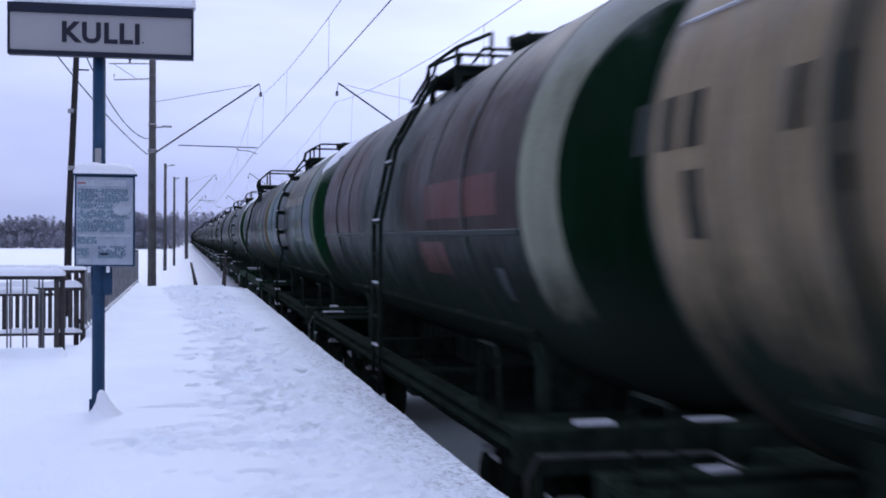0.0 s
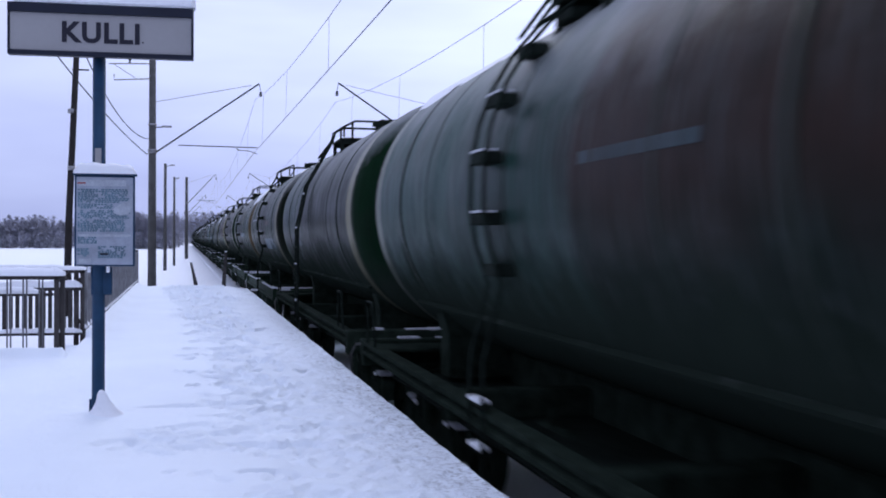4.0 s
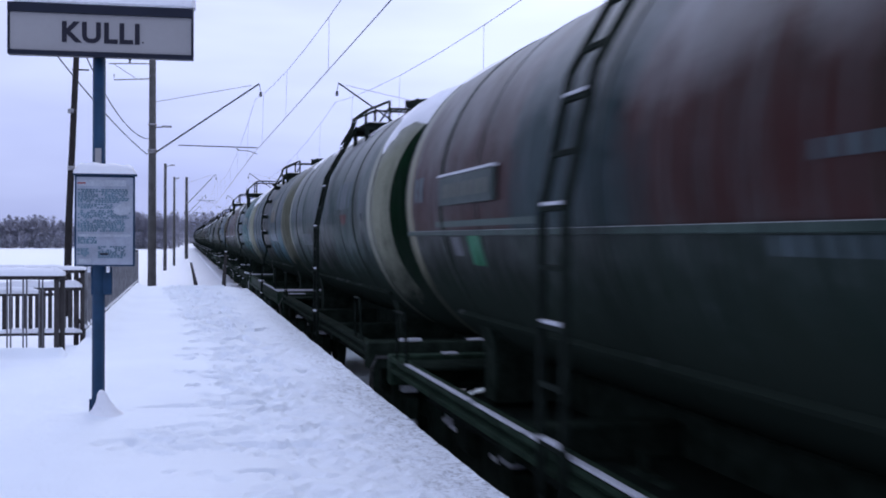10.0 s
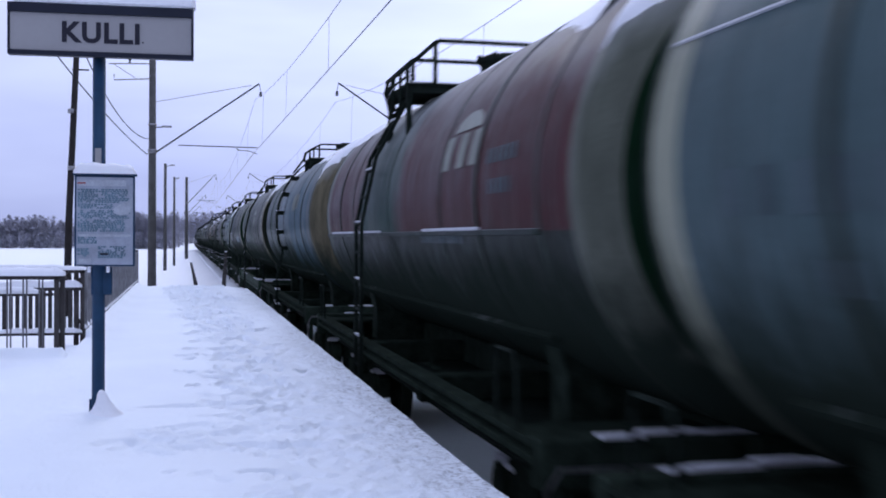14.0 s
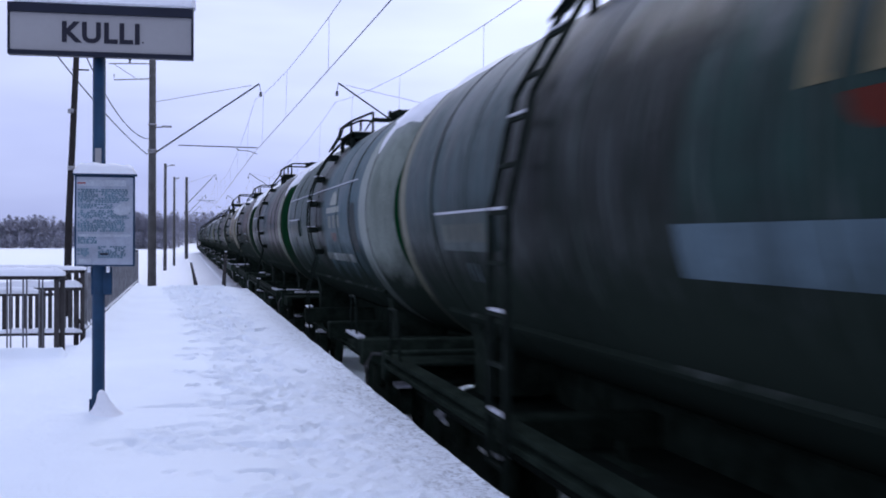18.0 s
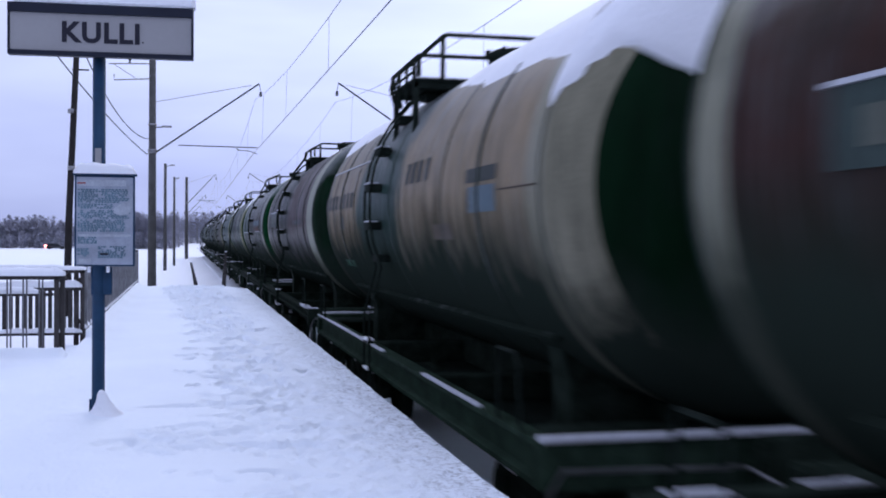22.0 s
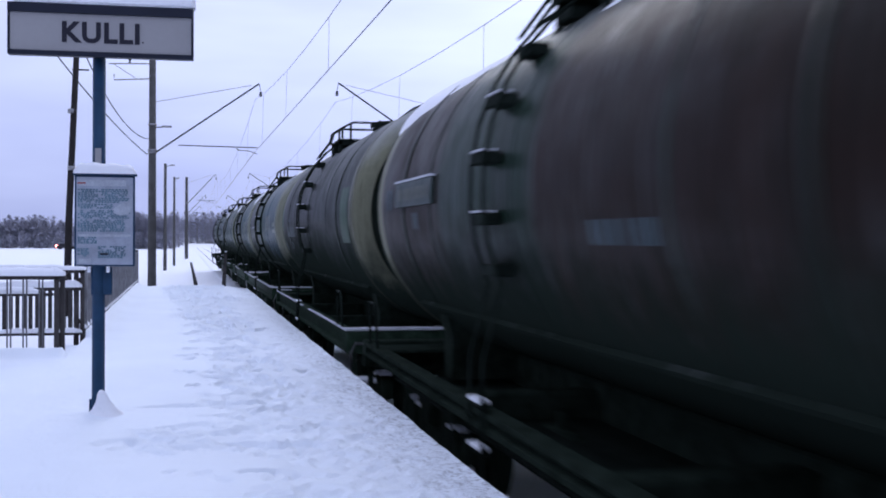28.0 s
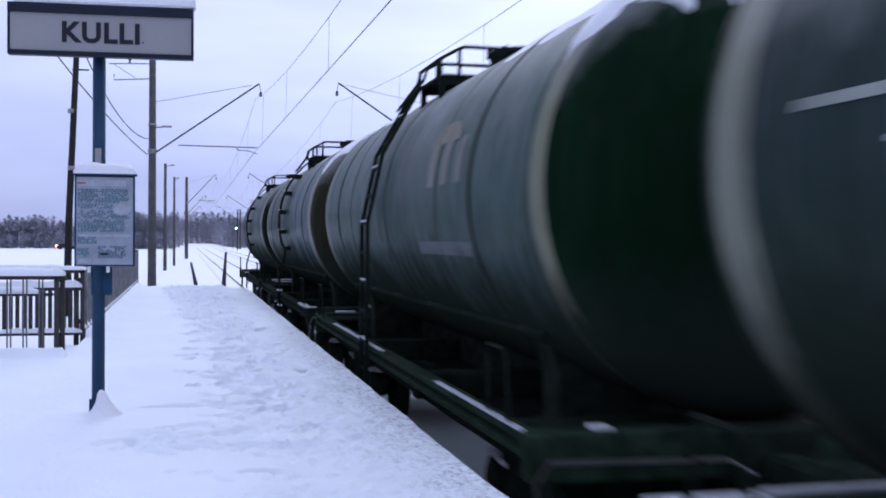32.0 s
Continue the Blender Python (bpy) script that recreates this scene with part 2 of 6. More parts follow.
def tank_paint(colour, grime=0.5, rough=0.32, layout=None, powder=0.0, soak=0.0):
    """Old tank paint: oily streaks that run down, soot, pale rubbed spots, dull patches."""
    key = (colour, grime, rough)
    if layout is None and key in PAINTS:
        return PAINTS[key]
    mt, nt, bs = material("tank_paint")
    vec = coords(nt)
    streak = noise_of(nt, coords(nt, (2.0, 3.2, 0.22)), 1.9, 6.0, 0.66)
    fine = noise_of(nt, coords(nt, (5.0, 11.0, 0.8)), 2.0, 4.0, 0.65)
    blot = noise_of(nt, vec, 0.9, 6.0, 0.62)
    grain = noise_of(nt, vec, 40.0, 2.0)
    clean = None
    if layout is None:
        base = under_film(colour)
    else:
        base, clean, grime = zones(nt, layout, mix(nt, 0.35, blot, streak))

    def dirt(mask):
        return mask if clean is None else mix(nt, 1.0, mask, clean, "MULTIPLY")

    col = mix(nt, ramp(nt, grain, [(0.3, 0.0), (0.75, 0.30)]), base, mix(nt, 1.0, base, 1.6, "MULTIPLY"))
    soot = mix(nt, 1.0, base, 0.32, "MULTIPLY")
    col = mix(nt, dirt(ramp(nt, streak, [(0.38 + 0.10 * (1 - grime), 0.0), (0.64, min(1.0, grime * 1.35))])), col, soot)
    col = mix(nt, dirt(ramp(nt, fine, [(0.44, 0.0), (0.68, grime)])), col, (0.0072, 0.0108, 0.0082))
    col = mix(nt, dirt(ramp(nt, blot, [(0.48, 0.0), (0.66, grime * 0.9)])), col, (0.0085, 0.0118, 0.0090))
    # pale runs where wet snow has slid down the barrel
    runs = noise_of(nt, coords(nt, (3.0, 6.5, 0.35)), 2.6, 5.0, 0.7)
    col = mix(nt, ramp(nt, runs, [(0.53, 0.0), (0.70, 0.50 if layout else 0.04)]), col, (0.105, 0.125, 0.130))
    # crown: snow dust and painted sheen; belly: oil grime and painted shade
    tc = nt.nodes.new("ShaderNodeTexCoord")
    up = nt.nodes.new("ShaderNodeSeparateXYZ")
    nt.links.new(tc.outputs["Normal"], up.inputs[0])
    soft = noise_of(nt, coords(nt, (1.0, 1.0, 0.8)), 1.6, 6.0, 0.62)
    lie = nt.nodes.new("ShaderNodeMath")
    lie.operation = "MULTIPLY_ADD"
    lie.inputs[1].default_value = 0.9
    nt.links.new(mix(nt, 0.22, soft, streak), lie.inputs[0])
    nt.links.new(up.outputs[2], lie.inputs[2])
    # upward faces get paler: real snow dust, with the sky's sheen painted in
    dust_sheen = node(nt, "ShaderNodeMapRange")
    dust_sheen.inputs[1].default_value, dust_sheen.inputs[2].default_value = 0.77 - powder, 1.42 - powder
    dust_sheen.inputs[4].default_value = 0.8
    nt.links.new(lie.outputs[0], dust_sheen.inputs[0])
    col = mix(nt, dust_sheen.outputs[0], col, (0.42, 0.43, 0.44))
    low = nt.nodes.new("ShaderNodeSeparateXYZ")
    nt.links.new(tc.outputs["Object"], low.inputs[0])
    ragged_z = nt.nodes.new("ShaderNodeMath")
    ragged_z.operation = "MULTIPLY_ADD"
    ragged_z.inputs[1].default_value = -1.5
    nt.links.new(mix(nt, 0.5, streak, blot), ragged_z.inputs[0])
    nt.links.new(low.outputs[2], ragged_z.inputs[2])
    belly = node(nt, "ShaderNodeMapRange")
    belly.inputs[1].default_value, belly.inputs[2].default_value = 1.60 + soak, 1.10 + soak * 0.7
    nt.links.new(ragged_z.outputs[0], belly.inputs[0])
    # oil: mask of the grime and the painted underside shade, weaker on rings
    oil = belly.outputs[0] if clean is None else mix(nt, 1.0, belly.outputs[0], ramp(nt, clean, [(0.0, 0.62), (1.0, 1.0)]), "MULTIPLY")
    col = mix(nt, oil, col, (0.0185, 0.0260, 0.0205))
    nt.links.new(col, bs.inputs["Base Color"])
    # wet oily paint shines, the darkened belly and the dusted crown are dull
    dull = mix(nt, 1.0, belly.outputs[0], dust_sheen.outputs[0], "LIGHTEN")
    nt.links.new(mix(nt, dull, ramp(nt, mix(nt, 0.5, blot, streak), [(0.35, rough + 0.16), (0.65, max(0.15, rough - 0.06))]), 0.85), bs.inputs["Roughness"])
    nt.links.new(mix(nt, dull, ramp(nt, fine, [(0.35, 0.050), (0.65, 0.014)]), 0.002), bs.inputs["Specular IOR Level"])
    bump(nt, bs, mix(nt, 0.4, blot, streak), 0.12, 0.03)
    if layout is None:
        PAINTS[key] = mt
    return mt


def snow_material(name, tint=(0.86, 0.87, 0.90), lump=6.0, grit=0.0, edge=None):
    mt, nt, bs = material(name)
    vec = coords(nt, kind="Object", spread=False)
    big, fine = noise_of(nt, vec, 0.8, 5.0), noise_of(nt, vec, 32.0, 5.0, 0.75)
    mid = noise_of(nt, vec, lump, 5.0, 0.6)
    col = mix(nt, ramp(nt, big, [(0.3, 0), (0.7, 1)]), tuple(c * 0.95 for c in tint), tint)
    if grit:
        dots = noise_of(nt, vec, 22.0, 6.0, 0.75)
        mask = ramp(nt, dots, [(0.48, 0.0), (0.66, grit)])
        if edge:  # the grit lies in a ragged strip along x
            sp = nt.nodes.new("ShaderNodeSeparateXYZ")
            nt.links.new(vec, sp.inputs[0])
            rag = node(nt, "ShaderNodeMapRange")
            wob = nt.nodes.new("ShaderNodeMath")
            wob.operation = "MULTIPLY_ADD"
            wob.inputs[1].default_value = 1.1
            nt.links.new(noise_of(nt, vec, 2.2, 6.0, 0.7), wob.inputs[0])
            nt.links.new(sp.outputs[0], wob.inputs[2])
            nt.links.new(wob.outputs[0], rag.inputs[0])
            rag.inputs[1].default_value, rag.inputs[2].default_value = edge
            mask = mix(nt, 1.0, mask, rag.outputs[0], "MULTIPLY")
        col = mix(nt, mask, col, (0.20, 0.20, 0.21))
    nt.links.new(col, bs.inputs["Base Color"])
    bs.inputs["Roughness"].default_value = 0.75
    bs.inputs["Specular IOR Level"].default_value = 0.2
    h = mix(nt, 0.55, mid, fine)
    bump(nt, bs, h, 0.8, 0.03)
    return mt


def glow(name, colour, strength):
    mt, nt, bs = material(name)
    bs.inputs["Base Color"].default_value = (*colour, 1)
    bs.inputs["Emission Color"].default_value = (*colour, 1)
    bs.inputs["Emission Strength"].default_value = strength
    return mt


SNOW = snow_material("platform_snow", (0.82, 0.865, 0.935), 7.0, 0.95, (1.62, 2.16))
SNOW_CAP = snow_material("fresh_snow", (0.86, 0.87, 0.92), 12.0)
SNOW_SOOT = snow_material("sooty_wagon_snow", (0.54, 0.55, 0.60), 12.0, 0.35)
BALLAST = snow_material("grey_ballast_snow", (0.72, 0.80, 0.84), 14.0, 0.08)
SNOW_FIELD = snow_material("field_snow", (0.84, 0.85, 0.90), 0.6)
BLACK = plain("sooty_steel", (0.0125, 0.017, 0.0142), 0.6, 0.0, 0.5, gloss=0.006)
UNDER = plain("oily_underframe", (0.018, 0.026, 0.020), 0.6, 0.0, 0.6, gloss=0.004)
GREEN_SILL = plain("green_frame_paint", (0.008, 0.032, 0.014), 0.5, 0.0, 0.6, gloss=0.008)
DARK_SILL = plain("dark_green_frame_paint", (0.022, 0.038, 0.026), 0.5, 0.0, 0.6, gloss=0.008)
STEEL = plain("worn_steel", (0.24, 0.24, 0.25), 0.35, 0.9, 0.3)
RUST = plain("rusty_steel", (0.10, 0.055, 0.035), 0.7, 0.2, 0.4)
CONCRETE = plain("aged_concrete", (0.20, 0.195, 0.185), 0.85, 0.0, 0.25, 3.0, 0.3)
POLE_CONCRETE = plain("pole_concrete", (0.070, 0.069, 0.067), 0.85, 0.0, 0.25, 3.0, 0.3)
WOOD_DARK = plain("tarred_wood", (0.017, 0.0145, 0.0145), 0.8, 0.0, 0.4, 4.0, 0.4)
WIRE = plain("copper_wire", (0.05, 0.045, 0.045), 0.5, 0.5, 0.2)
BLUE_POST = plain("blue_post_paint", (0.012, 0.042, 0.088), 0.5, 0.0, 0.2, 9.0)
NAVY = plain("navy_trim_paint", (0.009, 0.012, 0.024), 0.45, 0.0, 0.2)
SIGN_WHITE = plain("white_enamel", (0.28, 0.275, 0.28), 0.4, 0.0, 0.05, 3.0, 0.05)
INK = plain("dark_lettering", (0.014, 0.014, 0.024), 0.5, 0.0, 0.1)
RAIL_PAINT = plain("dark_railing_paint", (0.040, 0.036, 0.036), 0.6, 0.0, 0.4, 8.0)
PICKET_PALE = plain("pale_fence_board", (0.21, 0.21, 0.225), 0.8, 0.0, 0.3, 6.0, 0.4)
PICKET = plain("weathered_fence_board", (0.060, 0.056, 0.056), 0.8, 0.0, 0.4, 6.0, 0.4)
# ---- ground, platform, track ----
PLAT_EDGE, PLAT_LEFT, PLAT_END = 1.62, -1.25, 30.5


def sheet(name, xs, ys, height, mat):
    """A grid of heights as one mesh."""
    X, Y = np.meshgrid(xs, ys)
    Z = height(X, Y)
    nx, ny = len(xs), len(ys)
    me = bpy.data.meshes.new(name)
    co = np.stack([X, Y, Z], -1).reshape(-1, 3)
    i = np.arange((ny - 1) * nx).reshape(ny - 1, nx)[:, :-1].reshape(-1)
    quads = np.stack([i, i + 1, i + nx + 1, i + nx], 1)
    me.from_pydata(co.tolist(), [], quads.tolist())
    me.polygons.foreach_set("use_smooth", [True] * len(me.polygons))
    me.materials.append(mat)
    me.update()
    return me


def waves(X, Y, scale, seed, octaves=4):
    """Smooth pseudo-random heights from crossed sines."""
    rng = np.random.RandomState(seed)
    Z = np.zeros_like(X)
    amp, f = 1.0, 1.0 / scale
    for _ in range(octaves):
        for _ in range(5):
            a, p = rng.uniform(0, 2 * np.pi), rng.uniform(0, 2 * np.pi)
            g = f * rng.uniform(0.7, 1.4) * 2 * np.pi
            Z += amp * np.sin(g * (X * np.cos(a) + Y * np.sin(a)) + p) / 5
        amp, f = amp * 0.5, f * 2.05
    return Z


def ground_height(X, Y):
    z = np.full_like(X, -1.62) + 0.10 * waves(X, Y, 60, 3, 3)
    bank = np.clip(1 - np.abs(X - 5.4) / 9.0, 0, 1)
    z = np.where(np.abs(X - 5.4) < 9, np.maximum(z, -1.62 + 0.36 * np.clip(bank * 2.2, 0, 1)), z)
    far = np.hypot(X, Y)
    return z + 0.4 * np.clip((far - 150) / 400, 0, 6)


_xs = np.concatenate([[-3000, -1500, -800, -500], np.arange(-320, -60, 10.0), np.arange(-60, -12, 3.0), np.arange(-12, 18, 0.8),
                      np.arange(18, 60, 4.0), np.arange(60, 320, 20.0), [400, 600, 900, 1500, 3000]])
_ys = np.concatenate([[-3000, -1500, -800], np.arange(-420, -20, 20.0), np.arange(-20, 80, 1.6), np.arange(80, 420, 8.0),
                      [460, 520, 600, 700, 900, 1500, 3000]])
tagged(new("ground", sheet("ground", _xs, _ys, ground_height, SNOW_FIELD)), "flat snow-covered field reaching to the woods", "ground", kind="structure")

# footprints trodden into the platform snow: a lane that wanders, and a scuffed patch before the sign
_rng = np.random.RandomState(11)
PRINTS = []
for k in range(520):
    y = 9.0 + 21.0 * _rng.rand() ** 0.95
    lane = 0.66 - 0.012 * (y - 9) - 0.0006 * (y - 9) ** 2 + 0.04 * math.sin(y * 0.9)
    x = lane + max(-0.6, min(0.7, _rng.normal(0, 0.24 + 0.006 * (y - 9))))
    PRINTS.append((x, y, _rng.normal(0, 0.6), _rng.uniform(0.040, 0.07) + 0.0035 * (y - 9), _rng.uniform(0.55, 0.95) + 0.016 * (y - 9)))
for k in range(360):
    y = _rng.uniform(4.2, 9.4)
    x = min(1.45, 0.80 + _rng.normal(0, 0.30) - 0.03 * (y - 6))
    PRINTS.append((x, y, _rng.normal(0, 0.9), _rng.uniform(0.014, 0.034), _rng.uniform(0.35, 0.75)))
for k in range(520):
    PRINTS.append((_rng.uniform(0.75, 1.50), _rng.uniform(4.0, 12.0), _rng.normal(0, 0.9), _rng.uniform(0.008, 0.018), _rng.uniform(0.22, 0.45)))
for k in range(60):
    PRINTS.append((_rng.uniform(-0.35, 0.7), 7.1 + _rng.normal(0, 0.22), 1.4 + _rng.normal(0, 0.4), _rng.uniform(0.020, 0.040), _rng.uniform(0.5, 0.9)))
for k in range(150):
    PRINTS.append((min(1.48, 1.26 + _rng.normal(0, 0.10)), _rng.uniform(4.0, 16.0), _rng.normal(0, 0.8), _rng.uniform(0.008, 0.018), _rng.uniform(0.4, 0.8)))


# shallow plates where the wind has bared an older crust: x, y, half width, half depth, drop
CRUSTS = [(0.05, 8.55, 0.40, 0.10, 0.020), (0.42, 8.75, 0.30, 0.16, 0.020), (0.66, 8.35, 0.26, 0.18, 0.022), (-0.42, 7.25, 0.12, 0.12, 0.014), (0.08, 7.50, 0.16, 0.17, 0.016),
          (0.02, 7.15, 0.14, 0.07, 0.014), (0.42, 6.95, 0.24, 0.13, 0.018), (0.72, 7.00, 0.14, 0.14, 0.016), (0.55, 6.00, 0.14, 0.06, 0.014), (0.45, 7.95, 0.30, 0.05, 0.012),
          (0.92, 7.55, 0.14, 0.16, 0.016), (1.02, 9.3, 0.10, 0.4, 0.012)]


def platform_height(X, Y):
    z = 0.012 * waves(X, Y, 3.0, 5, 3) + 0.006 * waves(X, Y, 0.5, 6, 3)
    pits, rims = np.zeros_like(z), np.zeros_like(z)
    for x, y, a, d, w in PRINTS:
        m = (np.abs(X - x) < 0.5) & (np.abs(Y - y) < 0.5)
        if not m.any():
            continue
        u = (X[m] - x) * math.cos(a) + (Y[m] - y) * math.sin(a)
        v = -(X[m] - x) * math.sin(a) + (Y[m] - y) * math.cos(a)
        q = (u / (0.065 * w)) ** 2 + (v / (0.14 * w)) ** 2
        pits[m] = np.maximum(pits[m], d * np.exp(-q ** 2 * 0.7))
        rims[m] = np.maximum(rims[m], 0.30 * d * np.exp(-((np.sqrt(q) - 1.45) / 0.30) ** 2))
    z += np.where(pits > 0.004, -pits, rims)
    rough = waves(X, Y, 0.35, 31, 3)
    for x, y, wx, wy, d in CRUSTS:
        q = ((X - x) / wx) ** 2 + ((Y - y - 0.12 * np.sin(X * 5 + y)) / wy) ** 2
        q += 0.55 * rough
        z -= 1.6 * d * np.clip((1.15 - q) / 0.18, 0, 1)
    # drift at the foot of the sign post and along the fence, thin trodden strip at the edge
    r = np.hypot(X + 0.605, (Y - 8.21))
    z += 0.035 * np.exp(-(r / 0.16) ** 2) + 0.03 * np.exp(-((X + 0.80) / 0.35) ** 2 - ((Y - 7.6) / 0.7) ** 2)
    z += 0.09 * np.exp(-((X - PLAT_LEFT) / 0.14) ** 2) * (Y > 14.8) + 0.10 * np.exp(-((Y - 12.5) / 0.16) ** 2) * (X < -1.25)
    edge = np.clip((X - (PLAT_EDGE - 0.30 + 0.05 * np.sin(Y * 1.7) + 0.03 * np.sin(Y * 5.1))) / 0.28, 0, 1)
    z -= 0.03 * edge
    end = np.clip((Y - (PLAT_END - 0.5)) / 0.5, 0, 1)
    corner = np.clip((X - 0.9) / 0.54, 0, 1)
    z -= 0.10 * end ** 2 + 0.25 * corner ** 2 * np.clip((Y - PLAT_END + 1.6) / 1.6, 0, 1) ** 2
    return z


platform = thing("platform", "narrow railway platform under trodden snow", "platform", kind="structure")
_xs = np.append(np.arange(PLAT_LEFT, PLAT_EDGE - 0.01, 0.025), PLAT_EDGE)
_ys = np.concatenate([np.arange(1.5, 13.0, 0.025), np.arange(13.0, PLAT_END, 0.035), [PLAT_END]])
piece("snow_cover", sheet("snow_cover", _xs, _ys, platform_height, SNOW), platform, None, "trodden snow with footprints")
_xs3 = np.append(np.arange(-6.0, PLAT_LEFT, 0.05), PLAT_LEFT)
_ys3 = np.arange(1.5, 12.70, 0.05)
piece("side_snow", sheet("side_snow", _xs3, _ys3, platform_height, SNOW), platform, None, "smooth untrodden snow")
part("platform_slab", Build().box(PLAT_LEFT, PLAT_EDGE, -40, PLAT_END, -0.30, -0.14, 0.02), CONCRETE, platform)
part("edge_wall", Build().box(PLAT_EDGE - 0.35, PLAT_EDGE - 0.12, -40, PLAT_END - 0.05, -1.7, -0.30), CONCRETE, platform)
part("landing_slab", Build().box(-6, PLAT_LEFT, 1.0, 12.6, -0.30, -0.16, 0.02), CONCRETE, platform)
part("snow_behind", Build().box(-6, PLAT_EDGE, -40, 1.62, -0.14, -0.022), SNOW, platform)

# side steps between the two railings, deep in snow
_b = Build()
for k in range(6):
    _b.box(-1.25 - 0.32 * (k + 1), -1.25 - 0.32 * k, 12.7, 14.8, -1.7, -0.10 - 0.2 * k, 0.04)
tagged(piece("steps", _b.mesh("steps", SNOW)), "snow-filled side steps of the platform", "steps", kind="structure")
_b = Build()
for k in range(6):
    _b.box(-0.9, 1.2, PLAT_END + 0.32 * k, PLAT_END + 0.32 * (k + 1), -1.7, -0.3 - 0.2 * k, 0.04)
tagged(piece("end_steps", _b.mesh("end_steps", SNOW)), "snow-filled steps at the platform's end", "steps", kind="structure")


def track(x, name):
    t = thing(name, "railway track with steel rails in snowy ballast", "track", pose(x, 0, RAIL), kind="structure")
    b = Build()
    outline = [(-2.2, -0.60), (-1.45, -0.07), (1.45, -0.07), (2.2, -0.60)]
    n = len(b.v)
    # greyer beside the platform, under clean drifted snow beyond it
    for y, lift in ((-420, 0.0), (34, 0.0), (46, 0.03), (900, 0.035)):
        b.v += [(px, y, pz + lift) for px, pz in outline]
    for k in range(3):
        for i in range(3):
            b.face((n + 4 * k + i, n + 4 * k + i + 1, n + 4 * k + 5 + i, n + 4 * k + 4 + i), 1 if i == 1 and k == 0 else 0)
    part("ballast", b, [SNOW_FIELD, BALLAST], t, "snow-covered ballast bed")
    for s in (-1, 1):
        rb = Build()
        prof = [(-0.065, -0.18), (0.065, -0.18), (0.065, -0.165), (0.012, -0.15), (0.010, -0.045), (0.037, -0.03), (0.034, 0.0),
                (-0.034, 0.0), (-0.037, -0.03), (-0.010, -0.045), (-0.012, -0.15), (-0.065, -0.165)]
        k = len(prof)
        rb.v += [(px, -420, pz) for px, pz in prof] + [(px, 900, pz) for px, pz in prof]
        for i in range(k):
            j = (i + 1) % k
            rb.face((i, j, k + j, k + i))
        part("rail", rb, RUST, t, "", pose(s * 0.76, 0, 0))
    return t


track(AXIS, "track_1")
track(AXIS + 4.10, "track_2")


# ---- station sign, notice board ----
def station_sign():
    t = thing("station_sign", "white name board on a blue steel post, capped with snow", "sign", pose(-0.605, 8.21, 0, 0, 0, -3.3))
    part("post", Build().tube([(0, 0, -0.12), (0, 0, 2.82)], 0.046, 14), BLUE_POST, t, "blue painted steel post")
    part("gusset", Build().box(-0.11, 0.11, -0.006, 0.006, -0.12, 0.02).prism([(-0.006, 0.0), (0.006, 0.0), (0.006, 0.13), (-0.006, 0.13)], -0.062, -0.040), BLUE_POST, t, "blue foot plate")
    b = Build()
    rings = ((0.0, 0.185, 0.045, -0.03), (0.022, 0.135, 0.050, -0.04), (0.07, 0.085, 0.045, -0.045), (0.13, 0.052, 0.036, -0.045), (0.185, 0.032, 0.028, -0.044), (0.21, 0.012, 0.024, -0.04))
    for z, r, cx, cy in rings:
        for j in range(16):
            a = 2 * math.pi * j / 16
            k = r * (1 + 0.10 * math.sin(3 * a + 9 * z) + 0.06 * math.sin(5 * a))
            b.v.append((cx + k * math.cos(a), cy + 0.8 * k * math.sin(a), z - 0.01))
    for n in range(len(rings) - 1):
        for j in range(16):
            b.face((16 * n + j, 16 * n + (j + 1) % 16, 16 * n + 16 + (j + 1) % 16, 16 * n + 16 + j), 0, True)
    b.face([16 * (len(rings) - 1) + j for j in range(16)])
    part("base_snow", b, SNOW_CAP, t, "snow drifted round the foot")
    return t


sign = station_sign()
BW, BH, BZ = 1.275, 0.300, 2.597
BX = 0.030


def board_parts(t):
    part("board", Build().box(BX - BW / 2 + 0.012, BX + BW / 2 - 0.012, -0.105, -0.050, BZ + 0.02, BZ + BH + 0.02, 0.004), SIGN_WHITE, t, "off-white name panel")
    for nm, a in (("top_frame", (BX - BW / 2, BX + BW / 2, -0.125, -0.045, BZ + BH - 0.012, BZ + BH + 0.055)),
                  ("bottom_frame", (BX - BW / 2, BX + BW / 2, -0.120, -0.045, BZ - 0.012, BZ + 0.022)),
                  ("side_frame", (BX - BW / 2, BX - BW / 2 + 0.014, -0.118, -0.045, BZ + 0.022, BZ + BH - 0.012)),
                  ("side_frame", (BX + BW / 2 - 0.014, BX + BW / 2, -0.118, -0.045, BZ + 0.022, BZ + BH - 0.012))):
        part(nm, Build().box(*a, b=0.004), NAVY, t, "navy metal trim")
    part("snow_cap", Build().box(BX - BW / 2 + 0.03, BX + BW / 2 + 0.01, -0.13, 0.03, BZ + BH + 0.050, BZ + BH + 0.15, 0.04), SNOW_CAP, t, "thick snow cap")
    fc = bpy.data.curves.new("lettering", "FONT")
    fc.body, fc.size, fc.align_x, fc.extrude, fc.offset = "KULLI", 0.198, "CENTER", 0.002, 0.0068
    fc.space_character = 1.09
    tmp = bpy.data.objects.new("tmp", fc)
    me = bpy.data.meshes.new_from_object(tmp)
    bpy.data.objects.remove(tmp)
    me.materials.clear()
    me.materials.append(INK)
    piece("lettering", me, t, pose(BX - 0.005, -0.108, BZ + 0.092, 90, 0, 0), "dark capital letters")
    part("screw", Build().tube([(BX + 0.285, -0.109, BZ + 0.10), (BX + 0.285, -0.103, BZ + 0.10)], 0.006, 8), INK, t)


board_parts(sign)
